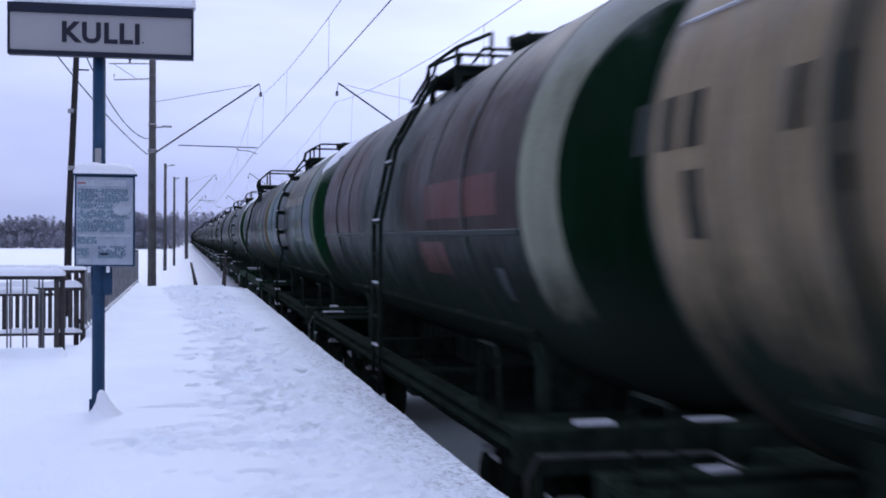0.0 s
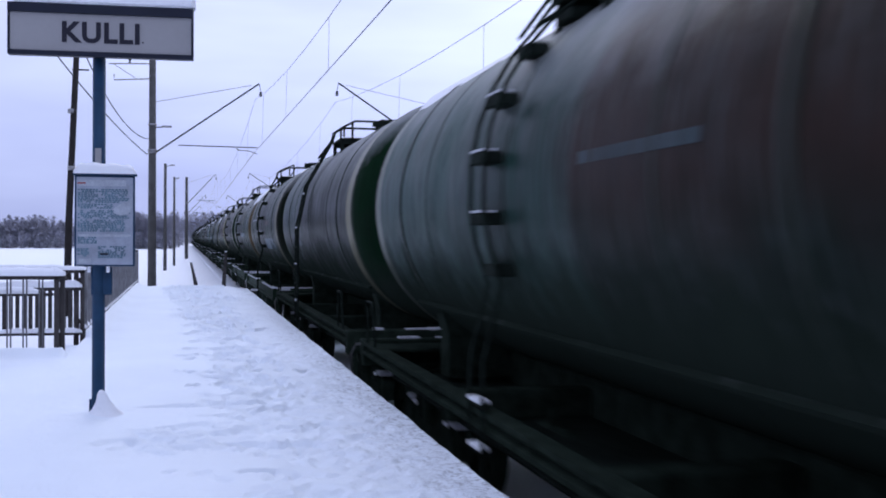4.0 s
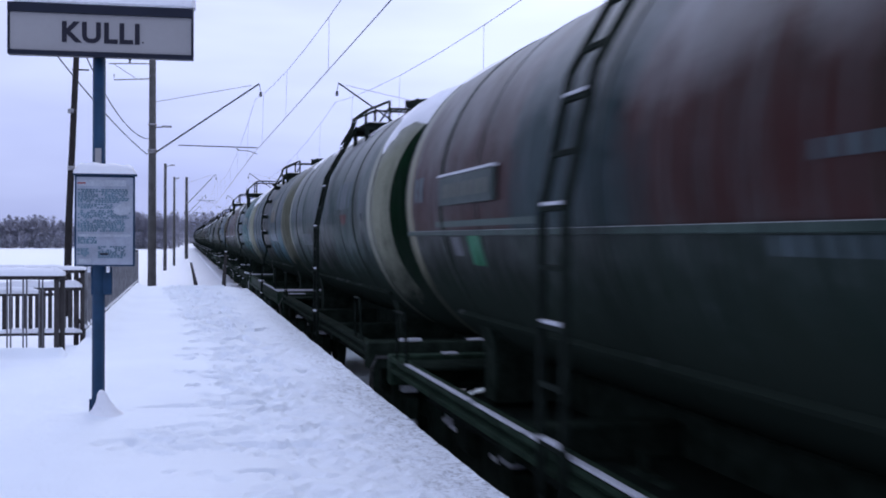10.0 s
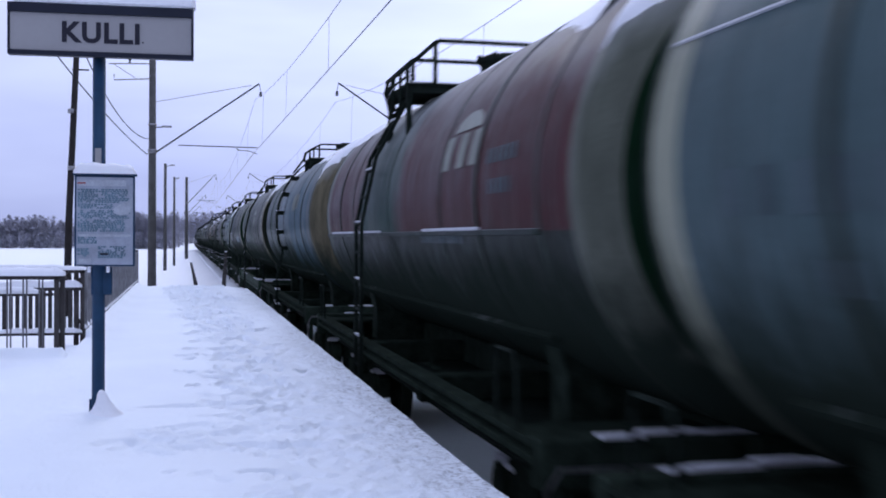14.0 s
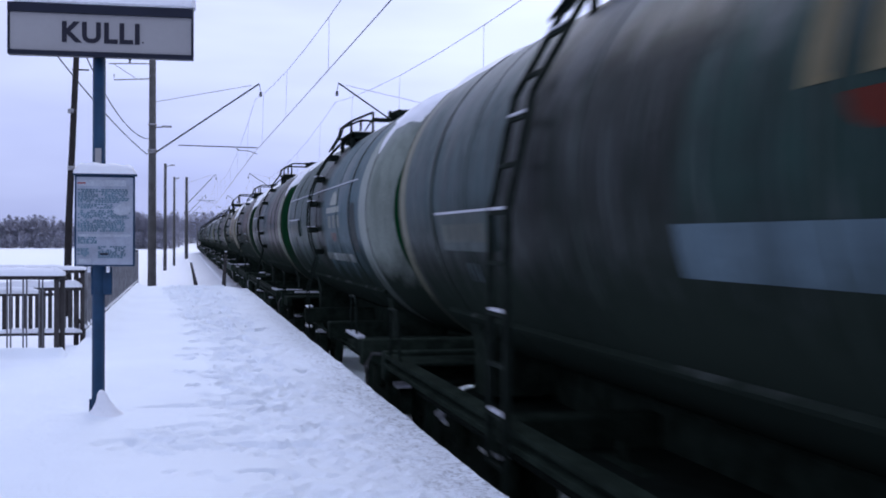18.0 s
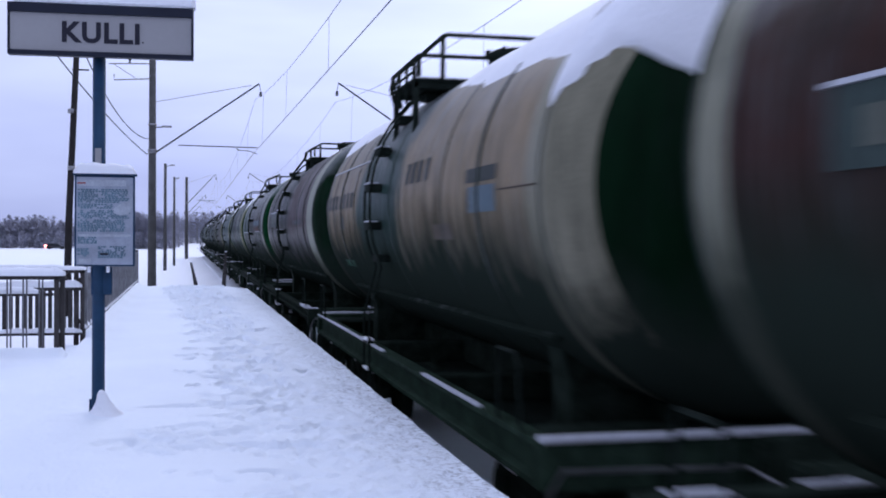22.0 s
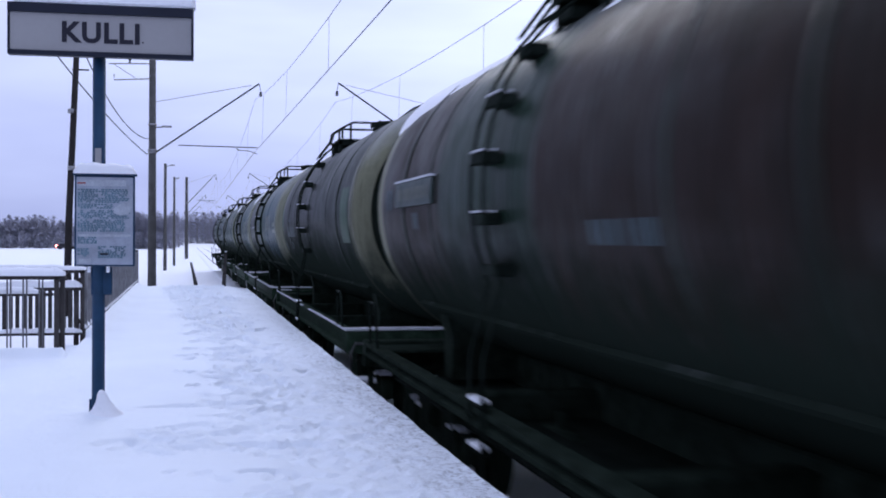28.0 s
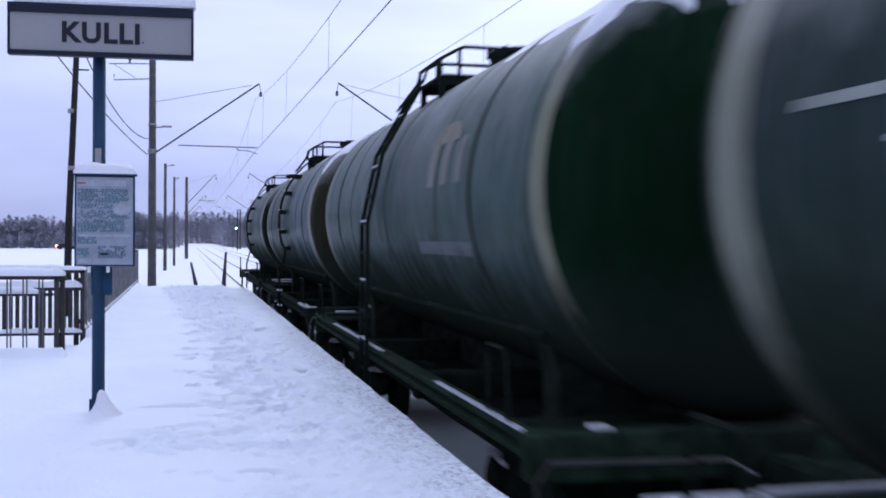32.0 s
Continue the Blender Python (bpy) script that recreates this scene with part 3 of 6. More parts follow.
part("sticker", Build().box(-0.022, 0.022, -0.051, -0.045, 1.82, 1.94), SIGN_WHITE, sign, "torn paper sticker")


def notice_board():
    t = thing("notice_board", "blue-framed timetable case with frosted glass and snow on top", "notice board", pose(-0.556, 8.08, 0))
    x0, x1, z0, z1 = -0.202, 0.208, 1.094, 1.738
    part("case", Build().box(x0, x1, -0.03, 0.04, z0, z1, 0.006), BLUE_POST, t, "blue metal case")
    paper = plain("faded_timetable_paper", (0.28, 0.31, 0.37), 0.45, 0.0, 0.20, 9.0, 0.05)
    part("sheet", Build().box(x0 + 0.014, x1 - 0.012, -0.034, -0.028, z0 + 0.012, z1 - 0.012), paper, t, "printed timetable behind frosted cover")
    bar = plain("faded_print", (0.105, 0.170, 0.215), 0.6, 0.0, 0.3)
    b = Build()
    rng = random.Random(4)
    # blocks of figures in columns: from the left, from the top, width, height
    for bx, bz, bw, bh in ((0.022, 0.095, 0.36, 0.095), (0.022, 0.20, 0.25, 0.030), (0.022, 0.245, 0.36, 0.055), (0.022, 0.312, 0.33, 0.085), (0.022, 0.435, 0.14, 0.050), (0.16, 0.50, 0.20, 0.075), (0.02, 0.515, 0.09, 0.06)):
        z = bz
        while z < bz + bh:
            x = bx
            while x < bx + bw - 0.02:
                w = rng.uniform(0.010, 0.022)
                if rng.random() < 0.86:
                    b.box(x0 + x, x0 + x + w, -0.0365, -0.034, z1 - z - 0.0105, z1 - z)
                x += w + 0.005
            z += 0.0125
    tagged(part("print", b, bar, t, "rows of unreadable print"), kind="stuff")
    pale = plain("pale_paper", (0.33, 0.36, 0.41), 0.5, 0.0, 0.25)
    for a in ((x0 + 0.03, x0 + 0.11, z0 + 0.020, z0 + 0.055), (x0 + 0.03, x0 + 0.385, z0 + 0.210, z0 + 0.228), (x0 + 0.03, x0 + 0.35, z1 - 0.075, z1 - 0.03)):
        part("notice", Build().box(a[0], a[1], -0.038, -0.034, a[2], a[3]), pale, t, "pasted paper notice")
    red = plain("red_print", (0.30, 0.06, 0.06), 0.6)
    part("red_mark", Build().box(x0 + 0.02, x0 + 0.075, -0.0385, -0.036, z1 - 0.060, z1 - 0.050), red, t)
    part("lock", Build().box(x0 + 0.175, x0 + 0.230, -0.042, -0.034, z0 + 0.082, z0 + 0.094), INK, t)
    b = Build()
    b.prism([(0.0, 0.0), (0.045, -0.012), (0.10, 0.0), (0.122, 0.055), (0.122, 0.115), (0.085, 0.085), (0.04, 0.07), (-0.01, 0.035)], -0.040, -0.0372)
    part("frost", b, pale, t, "patch of blown snow on the cover", Matrix.Translation((x0 + 0.272, 0, z1 - 0.27)) @ Matrix(((0, 1, 0, 0), (1, 0, 0, 0), (0, 0, 1, 0), (0, 0, 0, 1))))
    part("roof", Build().box(x0 - 0.012, x1 + 0.014, -0.05, 0.05, z1, z1 + 0.016, 0.004), BLUE_POST, t)
    b = Build()
    n = 16
    for j in range(3):
        yy = (-0.052, 0.0, 0.05)[j]
        for i in range(n + 1):
            x = x0 - 0.006 + (x1 - x0 + 0.012) * i / n
            hh = (0.050, 0.078, 0.050)[j] * (0.30 if i in (0, n) else 0.78 if i in (1, n - 1) else 1.0) + 0.005 * math.sin(i * 1.3 + j) - 0.010 * i / n
            b.v.append((x, yy, z1 + 0.016 + hh))
    for j in range(3):
        for i in range(n + 1):
            x = x0 - 0.006 + (x1 - x0 + 0.012) * i / n
            b.v.append((x, (-0.055, 0.0, 0.05)[j], z1 + 0.012))
    W = n + 1
    for j in range(2):
        for i in range(n):
            b.face((j * W + i, j * W + i + 1, (j + 1) * W + i + 1, (j + 1) * W + i), 0, True)
    for i in range(n):
        b.face((3 * W + i, 3 * W + i + 1, i + 1, i), 0, True)
        b.face((5 * W + i, 5 * W + i + 1, 2 * W + i + 1, 2 * W + i))
    for s in (0, n):
        for j in range(2):
            b.face((j * W + s, (j + 1) * W + s, (4 + j) * W + s, (3 + j) * W + s))
    part("snow_cap", b, SNOW_CAP, t, "rounded cap of snow")
    for x in (-0.115, 0.015):
        part("bracket", Build().box(x, x + 0.02, -0.02, 0.03, z0 - 0.045, z0, 0.003), SNOW_CAP, t, "snowed-over bracket")
    part("box", Build().box(-0.10, 0.045, 0.10, 0.16, z0 - 0.21, z0 - 0.01, 0.005), BLUE_POST, t, "small blue metal box")
    return t


notice_board()


# ---- railings ----
def snow_roll(x0, y0, x1, y1, z, w=0.045, h=0.05, seed=0):
    """A rounded ridge of snow lying on a rail."""
    b = Build()
    d = Vector((x1 - x0, y1 - y0, 0))
    n = max(3, int(d.length / 0.09))
    d.normalize()
    s = Vector((-d.y, d.x, 0))
    rng = random.Random(seed)
    prof = [(-1, 0), (-0.95, 0.5), (-0.5, 0.92), (0, 1), (0.5, 0.92), (0.95, 0.5), (1, 0)]
    for i in range(n + 1):
        k = i / n
        hh = h * (0.8 + 0.35 * rng.random()) * (0.5 if i in (0, n) else 1)
        for a, c in prof:
            b.v.append((x0 + (x1 - x0) * k + s.x * a * w, y0 + (y1 - y0) * k + s.y * a * w, z + c * hh))
    W = len(prof)
    for i in range(n):
        for j in range(W - 1):
            b.face((i * W + j, i * W + j + 1, (i + 1) * W + j + 1, (i + 1) * W + j), 0, True)
    b.face(list(range(W)))
    b.face([n * W + j for j in range(W)])
    return b


BAR = Build().box(-0.008, 0.008, -0.008, 0.008, 0.0, 1.0).mesh("baluster", plain("frosted_bar_paint", (0.12, 0.12, 0.13), 0.7, 0.0, 0.3))
SLAT = Build().box(-0.025, 0.025, -0.008, 0.008, 0.0, 1.0, 0.002).mesh("baluster", RAIL_PAINT)
PLANK = Build().box(-0.028, 0.028, -0.011, 0.011, 0.0, 1.0, 0.003).mesh("baluster", RAIL_PAINT)


def upright(t, me, x, z0, z1):
    piece("baluster", me, t, Matrix.Translation((x, 0, z0)) @ Matrix.Diagonal((1, 1, z1 - z0, 1)))


def near_railing():
    """The railing on the near side of the steps: a square frame with thin bars in pairs."""
    t = thing("railing", "dark steel railing with thin paired bars, topped with snow", "railing", pose(-1.375, 12.65, 0), "railings of the side steps")
    H, L = 0.86, 3.2
    for x, y in ((0, 0), (0.056, 0.05), (-1.6, 0), (-3.2, 0)):
        part("post", Build().box(x - 0.026, x + 0.026, y - 0.026, y + 0.026, -0.25, H, 0.004), RAIL_PAINT, t)
    part("top_rail", Build().box(-L, 0.095, -0.026, 0.076, H - 0.03, H + 0.012, 0.004), RAIL_PAINT, t)
    part("bottom_rail", Build().box(-L, 0.0, -0.02, 0.02, 0.035, 0.075, 0.003), RAIL_PAINT, t)
    k = 1
    while 0.165 * k < L:
        for o in (-0.018, 0.018):
            upright(t, BAR, -0.165 * k + o, 0.075, H - 0.03)
        k += 1
    piece("snow_cap", snow_roll(-L, 0.025, 0.085, 0.025, H + 0.012, 0.075, 0.085, 3).mesh("snow_cap", SNOW_CAP), t, None, "ridge of snow on the rail")
    piece("snow_line", snow_roll(-L, 0, 0.03, 0, -0.07, 0.09, 0.085, 5).mesh("snow_line", SNOW_CAP), t, None, "snow drifted along the foot")


def stair_railing():
    """A low handrail beside the steps with snow heaped on it."""
    t = thing("railing", "low dark handrail of the steps under heaped snow", "railing", pose(-1.58, 13.10, 0), "railings of the side steps")
    for x, z in ((0, -0.30), (-1.5, -1.45), (-3.0, -1.70)):
        part("post", Build().box(x - 0.024, x + 0.024, -0.024, 0.024, z, 0.69, 0.004), RAIL_PAINT, t)
    part("top_rail", Build().box(-3.05, 0.12, -0.022, 0.022, 0.625, 0.66, 0.004), RAIL_PAINT, t)
    piece("snow_cap", snow_roll(-3.05, 0, -0.02, 0, 0.655, 0.05, 0.075, 13).mesh("snow_cap", SNOW_CAP), t, None, "ridge of snow on the rail")


def far_railing():
    """The railing beyond the steps: boards beside the fence, then bars in pairs under a snowed rail."""
    t = thing("railing", "dark railing of boards and bars beyond the steps, topped with snow", "railing", pose(-1.30, 14.90, 0), "railings of the side steps")
    H, L = 0.86, 3.6
    for x in (0, -0.30, -1.9, -3.5):
        part("post", Build().box(x - 0.026, x + 0.026, -0.026, 0.026, -0.35, H, 0.004), RAIL_PAINT, t)
    part("top_rail", Build().box(-L, 0.03, -0.026, 0.026, H - 0.03, H + 0.012, 0.004), RAIL_PAINT, t)
    part("middle_rail", Build().box(-L, 0.0, -0.02, 0.02, 0.60, 0.645, 0.003), RAIL_PAINT, t)
    part("bottom_rail", Build().box(-L, 0.0, -0.02, 0.02, 0.02, 0.06, 0.003), RAIL_PAINT, t)
    for x in (-0.07, -0.15, -0.23):
        upright(t, PLANK, x, 0.03, 0.61)
    k = 0
    while 0.40 + 0.080 * k < L:
        upright(t, SLAT, -0.40 - 0.080 * k, 0.03, 0.60)
        k += 1
    piece("snow_cap", snow_roll(-L, 0, 0.045, 0, H + 0.012, 0.055, 0.065, 3).mesh("snow_cap", SNOW_CAP), t, None, "ridge of snow on the rail")
    piece("snow_line", snow_roll(-L, 0, 0.0, 0, 0.645, 0.055, 0.085, 6).mesh("snow_line", SNOW_CAP), t, None, "heaped snow on the middle rail")
    piece("snow_line", snow_roll(-L, 0, 0.0, 0, 0.055, 0.05, 0.06, 5).mesh("snow_line", SNOW_CAP), t, None, "snow on the bottom rail")


near_railing()
stair_railing()
far_railing()


def board_fence():
    y0, y1 = 15.05, 31.2
    t = thing("fence", "weathered board fence along the platform, snow at its foot", "fence", pose(PLAT_LEFT - 0.05, y0, 0))
    L = y1 - y0
    H = 0.91
    for z in (0.16, 0.70):
        part("rail", Build().box(-0.06, -0.025, 0, L, z, z + 0.06, 0.004), PICKET, t)
    bd = shared("picket", lambda: Build().box(-0.022, 0.0, -0.036, 0.036, 0.02, H, 0.004).mesh("picket", PICKET))
    pale_bd = shared("pale_picket", lambda: Build().box(-0.022, 0.045, -0.036, 0.036, 0.02, H, 0.004).mesh("picket", PICKET_PALE))
    n = int(L / 0.155)
    for k in range(n):
        piece("picket", bd if k % 3 else pale_bd, t, pose(0, 0.08 + k * 0.155, random.uniform(-0.015, 0.012), 0, 0, 0))
    for k in range(8):
        part("post", Build().box(-0.12, -0.06, k * L / 7 - 0.04, k * L / 7 + 0.04, -0.4, H + 0.02, 0.005), PICKET, t)
    piece("snow_line", snow_roll(-0.01, -0.1, -0.01, L, 0.10, 0.055, 0.06, 8).mesh("snow_line", SNOW_CAP), t, None, "snow lodged on the foot board")
    part("foot_board", Build().box(-0.02, 0.03, -0.1, L, -0.05, 0.10, 0.005), PICKET, t)
    part("end_post", Build().box(-0.06, 0.05, L - 0.02, L + 0.10, -0.5, H + 0.05, 0.006), PICKET, t)
    return t


board_fence()


def end_post(x, h, lean, label):
    t = thing("handrail_post", label, "post", pose(x, PLAT_END + 0.15, -0.12), "handrail posts at the end steps")
    b = Build()
    w0, w1 = 0.062, 0.028
    for z, w, s in ((-0.3, w0, 0), (0, w0, 0), (h, w1, lean)):
        b.v += [(s - w, -w, z), (s + w, -w, z), (s + w, w, z), (s - w, w, z)]
    for k in range(2):
        for i in range(4):
            j = (i + 1) % 4
            b.face((k * 4 + i, k * 4 + j, k * 4 + 4 + j, k * 4 + 4 + i))
    b.face((8, 9, 10, 11))
    part("shaft", b, RAIL_PAINT, t)
    part("snow_cap", Build().box(lean - 0.03, lean + 0.03, -0.03, 0.03, h, h + 0.03, 0.012), SNOW_CAP, t)


end_post(0.33, 0.74, -0.16, "dark leaning handrail post at the snowy steps")
end_post(1.05, 1.03, 0.06, "dark tapered handrail post at the snowy steps")


# ---- overhead line ----
def catenary_mast(x, y, side, axis, top=10.3, group="overhead line masts"):
    """A concrete mast with a sloping bracket, stay rod, registration arm and insulators; side: towards the track."""
    t = thing("catenary_mast", "tall concrete overhead-line mast with a steel bracket", "mast", pose(x, y, RAIL - 0.35), group)
    reach = abs(axis - x)
    part("mast", Build().tube([(0, 0, -0.6), (0, 0, top)], 0.22, 14, 0.155), POLE_CONCRETE, t)
    s = side
    za, zt = 7.05, 10.70
    part("bracket", Build().tube([(s * 0.15, 0, za), (s * (reach + 0.1), 0, zt)], 0.040, 6), BLACK, t, "sloping steel bracket")
    part("stay_rod", Build().tube([(s * 0.15, 0, za + 2.55), (s * (reach - 0.3), 0, zt - 0.1)], 0.016, 5), STEEL, t)
    part("hanger", Build().tube([(s * (reach + 0.1), 0, zt), (s * (reach + 0.18), 0, zt - 0.35)], 0.02, 5), BLACK, t)
    part("insulator", Build().lathe([(0.03, 0), (0.09, 0.03), (0.04, 0.08), (0.09, 0.12), (0.04, 0.17), (0.09, 0.21), (0.03, 0.26)], "z", 10, (s * (reach + 0.18), 0, zt - 0.66)), BLACK, t)
    part("registration_arm", Build().tube([(s * 1.25, 0, 7.45), (s * (reach + 0.02), 0, 7.42)], 0.026, 6), BLACK, t)
    part("steady_arm", Build().tube([(s * (reach - 1.05), 0, 7.42), (s * (reach - 0.95), 0, 7.27), (s * (reach - 0.4), 0, 7.25), (s * reach, 0, 7.10)], 0.02, 5), BLACK, t)
    for z in (za, za + 0.12, za + 1.4):
        part("clamp", Build().lathe([(0.205, z - 0.05), (0.225, z - 0.03), (0.225, z + 0.03), (0.205, z + 0.05)], "z", 14), STEEL, t)
    return t


def feeder_frame(t):
    """Cross arms on the field side that carry the feeder lines."""
    part("cross_arm", Build().tube([(0, 0, 11.50), (-2.1, 0, 11.42)], 0.035, 5), STEEL, t)
    part("cross_arm", Build().tube([(0, 0, 10.75), (-1.85, 0, 10.62), (-1.85, 0, 10.90)], 0.035, 5), STEEL, t)
    part("brace", Build().tube([(-1.85, 0, 11.40), (-0.75, 0, 10.70)], 0.02, 5), STEEL, t)
    part("insulator", Build().lathe([(0.03, 0), (0.07, 0.05), (0.03, 0.12), (0.07, 0.18), (0.02, 0.25)], "z", 8, (-1.1, 0, 11.48)), BLACK, t)
    part("lamp_arm", Build().tube([(0.15, 0, 8.32), (0.75, 0, 8.36)], 0.03, 5), BLACK, t)
    part("lamp_head", Build().box(0.45, 0.95, -0.09, 0.09, 8.32, 8.42, 0.03), STEEL, t, "street-lamp head")


AXIS2 = AXIS + 4.10
_m = catenary_mast(-1.60, 56.4, 1, AXIS, 13.0)
feeder_frame(_m)
part("cable_bracket", Build().tube([(-0.38, -0.2, 7.74), (-0.10, -0.05, 7.72), (-0.12, -0.05, 7.30)], 0.022, 5), BLACK, _m)
MASTS = [(0.2, 138.0), (0.2, 205.0), (0.2, 272.0), (0.2, 338.0)]
for x, y in MASTS:
    catenary_mast(x, y, 1, AXIS)
for y in (55.0, 134.0, 205.0, 272.0, 338.0):
    catenary_mast(AXIS2 + 5.6, y, -1, AXIS2, 9.9)


def wire(name, pts, r, label, mat=WIRE):
    return tagged(piece(name, Build().tube(pts, r, 5).mesh(name, mat)), label, "wire", "overhead wires")


CONTACT, CARRIER, DIP = RAIL + 6.76, RAIL + 9.50, 1.45
for ax in (AXIS, AXIS2):
    ys = [-12.0, 56.0, 136.0, 205.0, 272.0, 338.0]
    for k in range(5):
        a, b_ = ys[k], ys[k + 1]
        sx = 0.18 * (1 if k % 2 else -1)
        wire("contact_wire", [(ax - sx, a, CONTACT), (ax, (a + b_) / 2, CONTACT - 0.03), (ax + sx, b_, CONTACT)], 0.012 if k == 0 else 0.014, "taut dark contact wire above the track")
        pts = []
        for i in range(13):
            q = i / 12
            pts.append((ax - sx * (1 - 2 * q) * 0.6, a + (b_ - a) * q, CARRIER - DIP * 4 * q * (1 - q)))
        wire("carrier_wire", pts, 0.009, "sagging carrier wire above the contact wire")
        for i in range(1, 12, 2):
            p = pts[i]
            q = i / 12
            wire("dropper", [(p[0], p[1], p[2]), (ax - sx * (1 - 2 * q), p[1], CONTACT)], 0.005, "thin dropper between the overhead wires")


# ---- other poles ----
def lamp_pole(x, y, h, r, arm, label):
    t = thing("lamp_pole", label, "pole", pose(x, y, RAIL - 0.4), "poles along the line")
    part("shaft", Build().tube([(0, 0, -0.3), (0, 0, h)], r, 10, r * 0.72), POLE_CONCRETE, t)
    part("lamp_arm", Build().tube([(0, 0, h - 0.25), (arm * 0.75, 0, h - 0.12)], 0.03, 5), BLACK, t)
    part("lamp_head", Build().box(min(arm * 0.5, arm * 1.05), max(arm * 0.5, arm * 1.05), -0.1, 0.1, h - 0.17, h - 0.06, 0.03), STEEL, t, "lamp head")
    return t


lamp_pole(-1.60, 93.4, 9.0, 0.15, 0.75, "slim concrete lamp pole beside the line")
lamp_pole(-1.00, 107.8, 8.7, 0.13, 0.45, "slim wooden line pole with a small cross arm")

_t = thing("wooden_pole", "dark tarred wooden pole leaning slightly", "pole", pose(-4.22, 42.1, -1.75), "poles along the line")
part("shaft", Build().tube([(0, 0, -0.4), (0.05, 0, 3.4), (0.33, 0, 10.2)], 0.150, 12, 0.105), WOOD_DARK, _t)
for z in (5.5, 7.6):
    part("band", Build().lathe([(0.10, z), (0.145, z + 0.02), (0.145, z + 0.16), (0.10, z + 0.18)], "z", 10, (0.15, 0, 0)), STEEL, _t, "metal band")
part("insulator", Build().box(0.15, 0.75, -0.03, 0.03, 9.2, 9.25, 0.01), BLACK, _t)


def sag(p, q, d, n=14):
    p, q = Vector(p), Vector(q)
    return [tuple(p.lerp(q, i / n) - Vector((0, 0, d * 4 * (i / n) * (1 - i / n)))) for i in range(n + 1)]


wire("cable", sag((-4.36, 31.9, 7.53), (-1.83, 56.2, 5.44), 0.30), 0.022, "black cable slung between the poles", BLACK)
wire("cable", sag((-3.60, 42.1, 8.05), (-1.95, 56.2, 6.25), 0.60), 0.022, "black cable slung between the poles", BLACK)
# ---- the train of oil tank wagons ----
R, AZ = 1.50, 2.78
PITCH = 12.02
SEG = 64
END_Y = 5.0
SEAM = -11.25
# paint colours, before the film of dirt
SLATE, SLATE_D, GREY, OLIVE = (0.042, 0.065, 0.060), (0.0125, 0.0180, 0.0165), (0.078, 0.104, 0.098), (0.056, 0.070, 0.055)
MAROON, MAROON_D, RED, BRICK = (0.090, 0.035, 0.036), (0.046, 0.026, 0.027), (0.068, 0.015, 0.019), (0.066, 0.024, 0.025)
CREAM, WHITE, TAN, YELLOW = (0.42, 0.41, 0.35), (0.52, 0.52, 0.50), (0.26, 0.215, 0.16), (0.40, 0.350, 0.255)
BEIGE, GREEN, GREEN_D, TEAL = (0.44, 0.315, 0.22), (0.010, 0.044, 0.023), (0.010, 0.030, 0.018), (0.052, 0.130, 0.140)
BLUE, NAVYBLUE, BROWN, PITCH_BLACK = (0.026, 0.072, 0.105), (0.044, 0.060, 0.074), (0.080, 0.060, 0.042), (0.014, 0.015, 0.013)
PALE_TEAL, PALE_BLUE, BRIGHT_GREEN = (0.120, 0.175, 0.20), (0.20, 0.27, 0.34), (0.009, 0.052, 0.021)


def on_tank(y, deg, lift=0.0):
    """A point on the barrel; deg is measured up from the level line on the platform side."""
    a = radians(180 - deg)
    return ((R + lift) * math.cos(a), y, AZ + (R + lift) * math.sin(a))


def shell(stations, colours, ragged, crisp, seam, powder, soak):
    """The barrel between stations; each stretch has an upper and a lower paint."""
    b = Build()
    ys = []
    for y0, y1 in zip(stations, stations[1:]):
        k = max(1, int((y1 - y0) / 1.2))
        ys += [y0 + (y1 - y0) * j / k for j in range(k)]
    ys.append(stations[-1])
    for y in ys:
        for j in range(SEG):
            b.v.append(on_tank(y, j * 360 / SEG))
    for n in range(len(ys) - 1):
        for j in range(SEG):
            j2 = (j + 1) % SEG
            b.face((n * SEG + j, n * SEG + j2, (n + 1) * SEG + j2, (n + 1) * SEG + j), 0, True)
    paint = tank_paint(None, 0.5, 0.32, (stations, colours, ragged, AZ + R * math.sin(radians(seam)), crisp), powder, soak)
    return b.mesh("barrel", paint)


DOME = [(R, 0.0), (R - 0.012, -0.06), (R - 0.07, -0.17), (R - 0.22, -0.27), (R - 0.55, -0.36), (R - 1.0, -0.42), (0.05, -0.45)]


def dished_end(colour, grime, outer=None, reach=R):
    """A domed end; its rim is painted like the ring as far in as the radius reach."""
    prof = []
    for (r0, h0), (r1, h1) in zip(DOME, DOME[1:]):
        prof.append((r0, h0))
        if r1 < reach < r0:
            k = (r0 - reach) / (r0 - r1)
            prof.append((reach, h0 + (h1 - h0) * k))
    prof.append(DOME[-1])
    b = Build()
    b.lathe(prof, "y", SEG, (0, 0, AZ))
    for n in range(len(b.f)):
        band = n // SEG
        if band < len(prof) - 1 and prof[band + 1][0] >= reach - 1e-4:
            b.m[n] = 1
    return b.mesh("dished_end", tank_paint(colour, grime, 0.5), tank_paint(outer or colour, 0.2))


def hoop(lift, half):
    prof = [(R + 0.001, -half - 0.004), (R + lift, -half), (R + lift, half), (R + 0.001, half + 0.004)]
    b = Build()
    n = len(prof)
    for r, h in prof:
        for j in range(SEG):
            a = 2 * math.pi * j / SEG
            b.v.append((r * math.cos(a), h, AZ + r * math.sin(a)))
    for i in range(n - 1):
        for j in range(SEG):
            j2 = (j + 1) % SEG
            b.face((i * SEG + j, i * SEG + j2, (i + 1) * SEG + j2, (i + 1) * SEG + j), 0, True)
    return b


